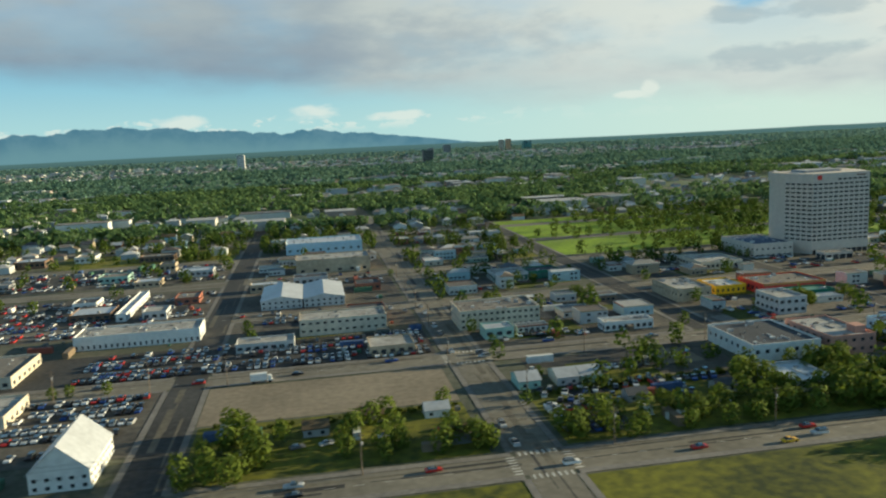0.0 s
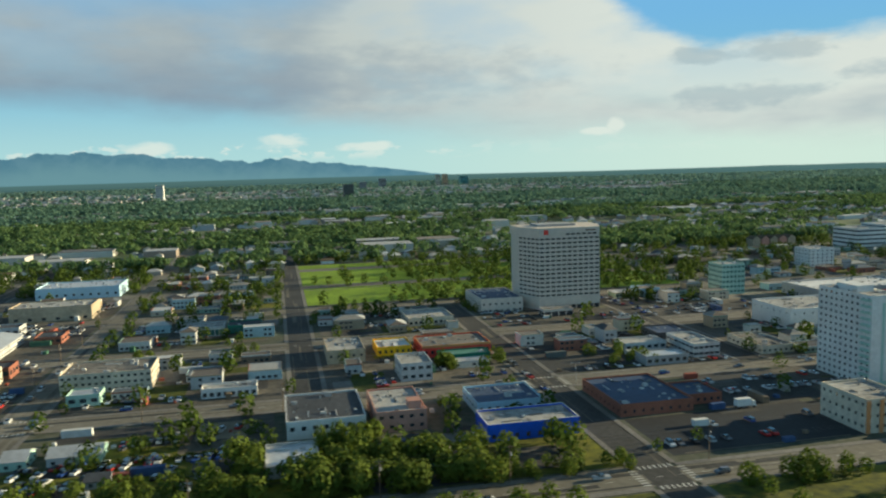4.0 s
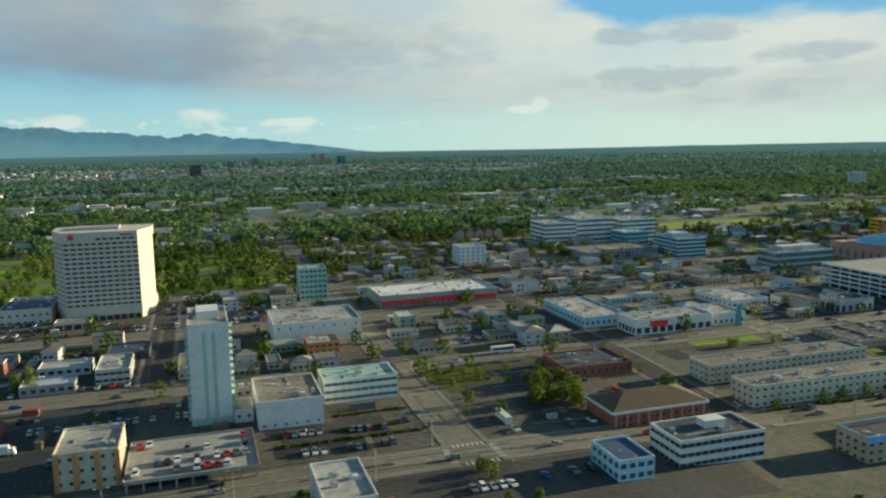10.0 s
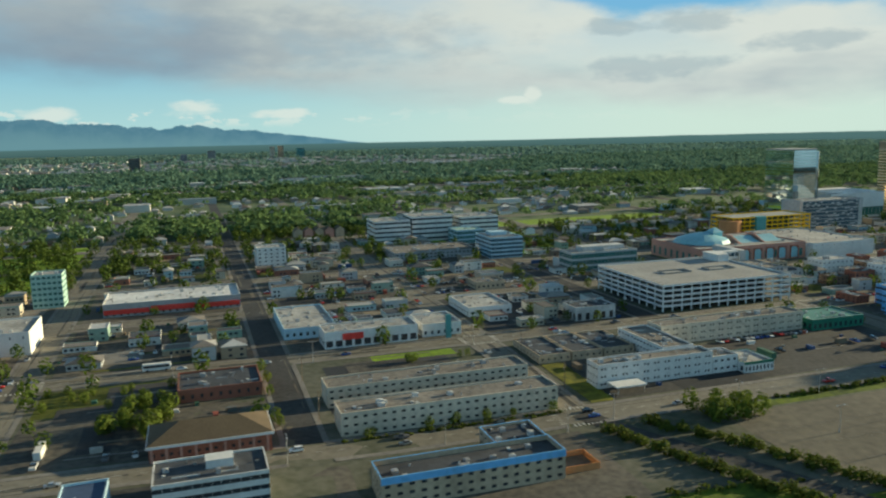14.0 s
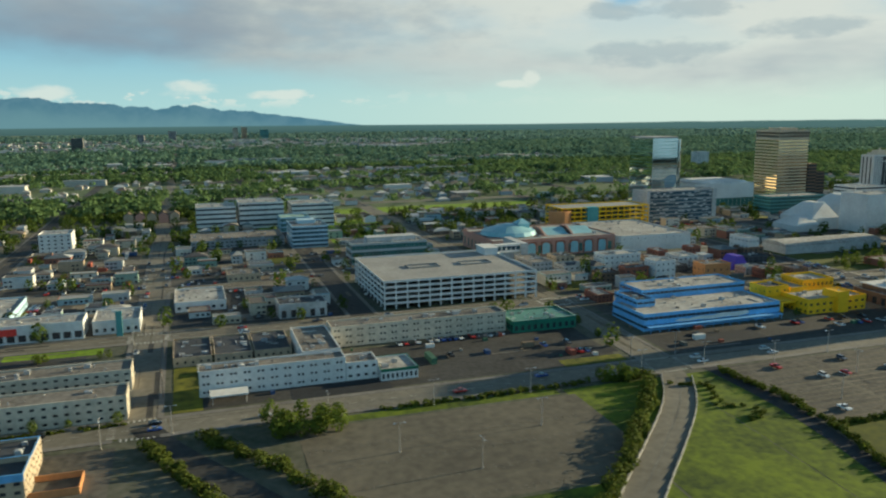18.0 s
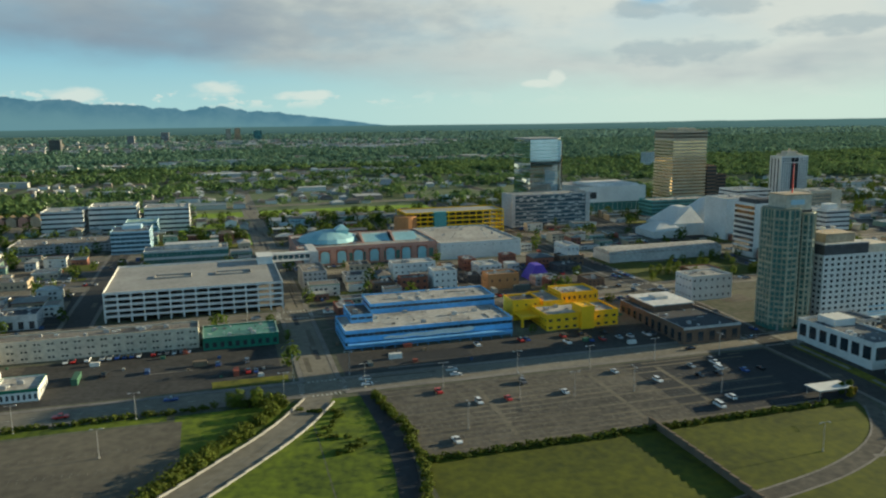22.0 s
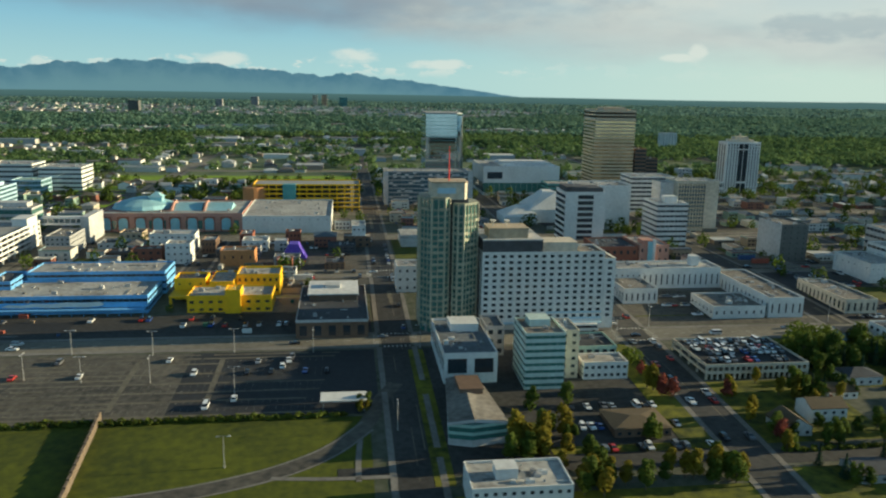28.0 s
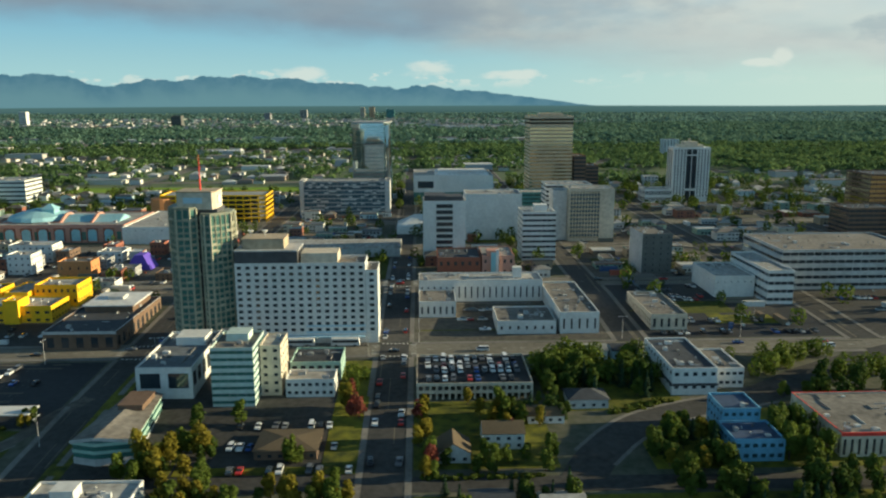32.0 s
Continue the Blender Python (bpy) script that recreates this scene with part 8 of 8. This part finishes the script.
pole = make_pole()
POLES = [(-40, 329), (10, 227), (92, 227), (150, 228), (210, 228), (-110, 331), (-72, 331), (56, 331), (-150, 331), (120, 331), (180, 331), (255, 229), (330, 229), (78, 280), (270, 331), (-100, 228), (58, 400), (58, 450), (58, 500), (58, 550), (680, 250), (680, 300), (796, 250), (796, 300)]
for i, (x, y) in enumerate(POLES):
    m = Matrix.LocRotScale((x, y, gz(x, y)), Euler((0, 0, 1.57 if i > 15 else 0.0)), None)
    if i:
        copy_thing(pole, m)
    else:
        pole.matrix_basis = m
wires = Geo()
for z in (12.9, 11.6, 9.0):
    for dy in (-0.0, 0.9):
        pts = [(x, 228 + dy) for x in range(-100, 340, 8)]
        for (ax, ay), (bx, by) in zip(pts, pts[1:]):
            wires.box(ax, bx, ay - 0.015, ay + 0.015, z, z + 0.03)
tagged(part("overhead_wires", wires, M["tyre"]), "thin black overhead wires along the avenue", "cables", kind="stuff")

sh_roof = thing("shelter", 1240, 148, gz(1240, 148), "white flat canopy shelter on slim posts", "shelter")
part("canopy", Geo().box(-9, 9, -4.5, 4.5, 4.2, 4.6), M["white"], sh_roof)
for x in (-8, 8):
    for y in (-3.8, 3.8):
        part("post", Geo().tube(x, y, -0.5, 4.2, 0.15), M["steel"], sh_roof)
wall_line = ((1149, 145), (1151, 121), (1153, 94), (1156, 60))
wg = Geo()
for (ax, ay), (bx, by) in zip(wall_line, wall_line[1:]):
    for i in range(6):
        t0, t1 = i / 6, (i + 0.97) / 6
        xa, ya, xb, yb = ax + (bx - ax) * t0, ay + (by - ay) * t0, ax + (bx - ax) * t1, ay + (by - ay) * t1
        wg.prism([(xa - 0.5, ya), (xb - 0.5, yb), (xb + 0.5, yb), (xa + 0.5, ya)][::-1], gz(xb, yb) - 1, gz(xb, yb) + 3.2)
tagged(part("boundary_wall", wg, M["wood"]), "long weathered wall crossing the lawn", "wall", kind="structure")
pyl = thing("sign_pylon", 772, 350, 0, "tall slim turquoise sign pylon", "sign")
part("slab", Geo().box(-1.6, 1.6, -0.8, 0.8, -0.3, 14), M["teal"], pyl)
rs = thing("billboard", 716, 351.6, 4.6, "plain dark red sign panel on the showroom", "sign")
part("panel", Geo().box(-6, 6, -0.2, 0.3, 0, 3.6), M["red"], rs)
dump = thing("fence_enclosure", 762, 180, gz(762, 180), "low rust-red timber enclosure", "enclosure")
part("board_wall", Geo().ring(-9.5, 9.5, -6.5, 6.5, -1.4, 2.4, 0.3), M["orange"], dump)
bus = thing("coach", 612, 346, 0.1, "white coach standing on the avenue", "bus")
part("body", Geo().prism([(-7, -1.5), (7, -1.5), (7, 1.5), (-7, 1.5)], 0.5, 3.9, [(-6.9, -1.4), (6.7, -1.4), (6.7, 1.4), (-6.9, 1.4)]), M["white"], bus)
for s in (-1, 1):
    part("window_band", Geo().box(-6.4, 6.2, s * 1.47 - 0.04, s * 1.47 + 0.04, 2.0, 3.2), M["glass"], bus)
for x in (-4.5, 4.6):
    for s in (-1, 1):
        part("wheel", Geo().box(x - 0.55, x + 0.55, s * 1.4 - 0.16, s * 1.4 + 0.16, 0, 1.05), M["tyre"], bus)
for bx, by in ((1340, 226), (1362, 226)):
    c = copy_thing(bus, Matrix.Translation((bx, by, gz(bx, by) + 0.1)))
truck = thing("box_truck", 377, 278, 0.1, "white box lorry parked beside the hall", "truck")
part("box", Geo().box(-4.5, 2.5, -1.4, 1.4, 1.1, 4.2), M["white"], truck)
part("cab", Geo().prism([(2.7, -1.3), (4.8, -1.3), (4.8, 1.3), (2.7, 1.3)], 0.6, 3.1, [(2.7, -1.2), (4.2, -1.2), (4.2, 1.2), (2.7, 1.2)]), M["white"], truck)
for x in (-3.2, 3.6):
    for s in (-1, 1):
        part("wheel", Geo().box(x - 0.5, x + 0.5, s * 1.3 - 0.15, s * 1.3 + 0.15, 0, 1.0), M["tyre"], truck)
copy_thing(truck, Matrix.Translation((-26, 331, 0.1)) @ Matrix.Rotation(0.05, 4, "Z"))

# ---- filling in the blocks further off ----
fill_rng = random.Random(77)
GRID_X = (-700, -600, -500, -400, -300, -178, -57, 66, 192, 308, 429, 549, 671, 787, 906, 1028, 1146, 1265, 1386, 1504, 1622, 1740, 1860, 1980, 2100)
GRID_Y = (340, 459, 577, 692, 808, 925, 1042, 1160, 1280, 1400)
PARK = ((200, 400, 595, 855), (395, 530, 585, 860), (960, 1250, 808, 900), (1280, 1900, 940, 1065), (880, 1010, 690, 730))


def in_park(x, y):
    return any(a < x < b and c < y < d for a, b, c, d in PARK)


def on_street(x, y, m=9):
    return any(abs(y - a) < m for a in AVENUES) or any(abs(x - s[0]) < m and s[1] < y < s[2] for s in STREETS)


def wooded(x, y):
    """How far a place is under trees: gardens near the town, closed woods in a belt and in the west, a spread of roofs behind the belt."""
    belt = smooth(2050, 2250, y) * smooth(2800, 2600, y)
    west = smooth(1250, 1700, x - 0.25 * y) * smooth(1000, 1150, y)
    roofs = smooth(2700, 2850, y) * smooth(4500, 4200, y) * smooth(1900, 1300, x - 0.1 * y)
    return max(belt, west), roofs


made = homes = 0
FLAT = (("low flat-roofed commercial building", "shop"), ("plain two-storey block with a flat roof", "building"), ("small workshop with a flat roof", "workshop"))
for j in range(len(GRID_Y) - 1):
    for i in range(len(GRID_X) - 1):
        x0, x1, y0, y1 = GRID_X[i] + 12, GRID_X[i + 1] - 12, GRID_Y[j] + 11, GRID_Y[j + 1] - 11
        home = y0 > 690 and not (1250 < x0 < 1800 and y0 < 900) and not (x0 < 60 and y0 < 800)
        for _ in range(9 if not home else 12):
            w, d = (fill_rng.uniform(12, 30), fill_rng.uniform(12, 24)) if not home else (fill_rng.uniform(9, 15), fill_rng.uniform(8, 12))
            x, y = fill_rng.uniform(x0, max(x0 + 1, x1 - w)), fill_rng.uniform(y0, y1 - d)
            if in_park(x, y) or not free(x, x + w, y, y + d, 3) or x + w > x1:
                continue
            if (homes > 95 if home else made > 100) or (x < -260 and y < 690 and fill_rng.random() < 0.6) or (not home and fill_rng.random() < 0.45):
                continue
            made, homes = made + (not home), homes + home
            if home:
                house(x, x + w, y, y + d, fill_rng.choice((3.2, 3.6, 6.0)), fill_rng.uniform(1.8, 3), fill_rng.choice(("white", "pale_grey", "cream", "tan", "pale_blue", "grey", "brown")),
                      fill_rng.choice(("brown_roof", "tar_roof", "membrane", "metal_roof")), fill_rng.choice("xy"), fill_rng.choice(("small wooden house with a pitched roof among trees", "pale suburban house with a gabled roof")), windows=False, group="suburban houses")
            else:
                lab, cat = fill_rng.choice(FLAT)
                h = fill_rng.choice((4.5, 5, 6, 7, 9, 12)) if x > 560 else fill_rng.choice((4, 4.5, 5, 6))
                wl_ = fill_rng.choice(("white", "cream", "tan", "pale_grey", "grey", "brick", "brown", "pale_blue", "mint"))
                block("commercial_building", f"{M[wl_].name.replace('_', ' ')} {lab}", x, x + w, y, y + d, h, wl_, fill_rng.choice(("membrane", "gravel_roof", "tar_roof", "metal_roof", "membrane")), max(1, int(h / 3.4)), (max(2, int(w / 4)), 3), 0.6, 0.4, 0.35, single=False, units=fill_rng.choice((0, 1, 1)), edge=False, sides="nw", category=cat, group="far commercial blocks")

# houses too far off to count
g, gr = Geo(), Geo()
n_far = 0
while n_far < 4200:
    y = 700 + 3500 * fill_rng.random() ** 1.15
    x = fill_rng.uniform(-0.62 * y - 80, 1400 + 1.1 * y)
    w, d, h = fill_rng.uniform(8, 18), fill_rng.uniform(8, 14), fill_rng.uniform(3, 6.5)
    shut, roofs = wooded(x, y)
    big = fill_rng.random() < 0.12 + 0.4 * roofs
    if big:
        w, d, h = fill_rng.uniform(24, 70), fill_rng.uniform(18, 40), fill_rng.uniform(5, 11)
    dens = -noise.noise((x * 0.0022, y * 0.0075, 7.0)) - 1.5 * shut + 0.7 * roofs
    if in_park(x, y) or on_street(x, y, 14) or (y < 1400 and not free(x, x + w, y, y + d, 2)) or dens < fill_rng.uniform(-0.35, 0.25):
        continue
    if y < 1400:
        TAKEN.append((x, x + w, y, y + d))
    n_far += 1
    z = gz(x, y)
    h += z
    g.box(x, x + w, y, y + d, z - 1, h)
    if big:
        gr.box(x - 0.2, x + w + 0.2, y - 0.2, y + d + 0.2, h + 0.01, h + 0.6)
    else:
        gr.hip(x, x + w, y, y + d, h + 0.03, h + 2.6)
# wall and roof tones raised towards the paleness of distance haze
WALLS_FAR = [(0.6, 0.59, 0.56), (0.48, 0.46, 0.43), (0.42, 0.37, 0.31), (0.56, 0.54, 0.49), (0.38, 0.41, 0.44), (0.66, 0.64, 0.61), (0.3, 0.24, 0.2)]
ROOFS_FAR = [(0.15, 0.14, 0.13), (0.42, 0.41, 0.4), (0.24, 0.21, 0.18), (0.56, 0.56, 0.55), (0.2, 0.24, 0.25), (0.12, 0.1, 0.09)]
fh = tagged(part("far_houses", g, island_mat("mixed_wall_paint", WALLS_FAR)), "hundreds of small pale houses and sheds among the trees", "houses", kind="stuff")
part("roofs", gr, island_mat("mixed_roofing", ROOFS_FAR), fh)

# ---- woods in the middle distance and far off ----
wrng = np.random.default_rng(5)


def wood(name, spots, quads, size, material, label, full=False):
    """Trees by the hundred in one mesh: each a tuft of leaning leaf sprays on an uneven dome."""
    n = len(spots)
    px, py, ph = spots[:, 0], spots[:, 1], spots[:, 2]
    pz = np.array([gz(x, y) for x, y in zip(px, py)])
    d = wrng.normal(size=(n, quads, 3))
    if not full:
        d[:, :, 2] = np.abs(d[:, :, 2]) * 1.1 - 0.25
    d /= np.linalg.norm(d, axis=2, keepdims=True)
    r = ph[:, None] * wrng.uniform(0.75, 1.15, (n, quads))
    wide = 0.36 if full else 0.62
    c = np.stack([px[:, None] + d[:, :, 0] * r * wide, py[:, None] + d[:, :, 1] * r * wide, pz[:, None] + ph[:, None] * (0.5 if full else 0.55) + d[:, :, 2] * r * (0.48 if full else 0.46)], -1)
    nn = d + wrng.normal(size=d.shape) * 0.3
    nn /= np.linalg.norm(nn, axis=2, keepdims=True)
    u = np.cross(nn, wrng.normal(size=nn.shape))
    u /= np.linalg.norm(u, axis=2, keepdims=True)
    v = np.cross(nn, u)
    s = (ph[:, None] * size * wrng.uniform(0.7, 1.3, (n, quads)))[:, :, None]
    co = np.stack([c - u * s - v * s * 0.6, c + u * s * 0.4 - v * s, c + u * s + v * s * 0.5, c - u * s * 0.5 + v * s], 2).reshape(-1, 3)
    me = bpy.data.meshes.new(name)
    k = n * quads
    me.vertices.add(4 * k)
    me.vertices.foreach_set("co", co.ravel())
    me.loops.add(4 * k)
    me.loops.foreach_set("vertex_index", np.arange(4 * k))
    me.polygons.add(k)
    me.polygons.foreach_set("loop_start", np.arange(0, 4 * k, 4))
    me.materials.append(M[material])
    me.update(calc_edges=True)
    return tagged(new(name, me), label, "woods", kind="stuff")


def scatter(n, y0, y1, rule, h0=6.5, h1=12.0):
    out = []
    tries = 0
    while len(out) < n and tries < n * 12:
        tries += 1
        y = fill_rng.uniform(y0, y1)
        x = fill_rng.uniform(-0.62 * y - 80, 1420 + 1.2 * y)
        if rule(x, y):
            out.append((x, y, fill_rng.uniform(h0, h1)))
    return np.array(out)


rest = np.array([(x, y, 9.2 * s * tree_rng.uniform(0.8, 1.2)) for y, x, _, s in TREE_SPOTS[285:]])
wood("street_trees", rest, 190, 0.055, "leaf", "leafy green trees in yards, squares and along streets", full=True)
cem = [(x + fill_rng.gauss(0, 1.5), y + fill_rng.gauss(0, 2), fill_rng.uniform(7, 13)) for x in range(210, 396, 16) for y in range(606, 850, 13) if fill_rng.random() < 0.08 + 0.85 * ((x - 210) / 190) ** 1.6 or 296 < x < 310]
wood("cemetery_trees", np.array(cem), 80, 0.075, "leaf", "rounded green trees in rows over the cemetery lawn", full=True)
grove = [(fill_rng.uniform(395, 530), fill_rng.uniform(582, 860), fill_rng.uniform(9, 15)) for _ in range(125)]
grove = [p for p in grove if free(p[0], p[0], p[1], p[1], 3) and abs(p[1] - 577) > 9]
wood("grove_trees", np.array(grove), 70, 0.08, "leaf", "dense green wood beside the hotel", full=True)


def town_rule(x, y):
    if in_park(x, y) or on_street(x, y, 8) or not free(x, x, y, y, 2.0):
        return False
    if in_open(x, y) and y < 516 and fill_rng.random() < 0.93:
        return False
    if -52 < x < 58 and 280 < y < 332 or 1280 < x < 1500 and y < 330:
        return False
    core = x > 540 and y < 640
    left = x < 60 and y < 690
    p = 0.15 if core else 0.08 if left else 0.22 + 0.65 * smooth(400, 680, y)
    return fill_rng.random() < p * (0.55 + 0.9 * (noise.noise((x * 0.006, y * 0.006, 1.0)) + 0.3))


wood("town_trees", scatter(3000, 236, 900, town_rule, 4.5, 12.5), 66, 0.08, "leaf", "many leafy trees between the town's houses", full=True)


def wood_rule(x, y):
    if in_park(x, y) or on_street(x, y, 7 if y < 1000 else 5):
        return False
    if y < 1400 and not free(x, x, y, y, 1.0):
        return False
    shut, roofs = wooded(x, y)
    p = 0.24 + 1.5 * (noise.noise((x * 0.0022, y * 0.0075, 7.0)) + 0.12) + 0.12 * smooth(1300, 2200, y)
    return fill_rng.random() < max(p, (0.55 + 0.9 * noise.noise((x * 0.004, y * 0.012, 3.0))) * shut) * (1 - 0.75 * roofs)


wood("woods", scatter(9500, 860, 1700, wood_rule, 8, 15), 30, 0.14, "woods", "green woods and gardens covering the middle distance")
# these two belts hold their haze in the leaf colour
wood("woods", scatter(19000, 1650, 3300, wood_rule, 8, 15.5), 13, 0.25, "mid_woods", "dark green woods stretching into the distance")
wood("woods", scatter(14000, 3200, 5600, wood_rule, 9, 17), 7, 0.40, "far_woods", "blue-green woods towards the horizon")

# ---- the plan is drawn in units of 0.85 m: bring all to metres ----
UNIT = 0.85
for me in bpy.data.meshes:
    me.transform(Matrix.Scale(UNIT, 4))
for ob in bpy.data.objects:
    if ob.type in ("MESH", "EMPTY"):
        ob.location = ob.location * UNIT
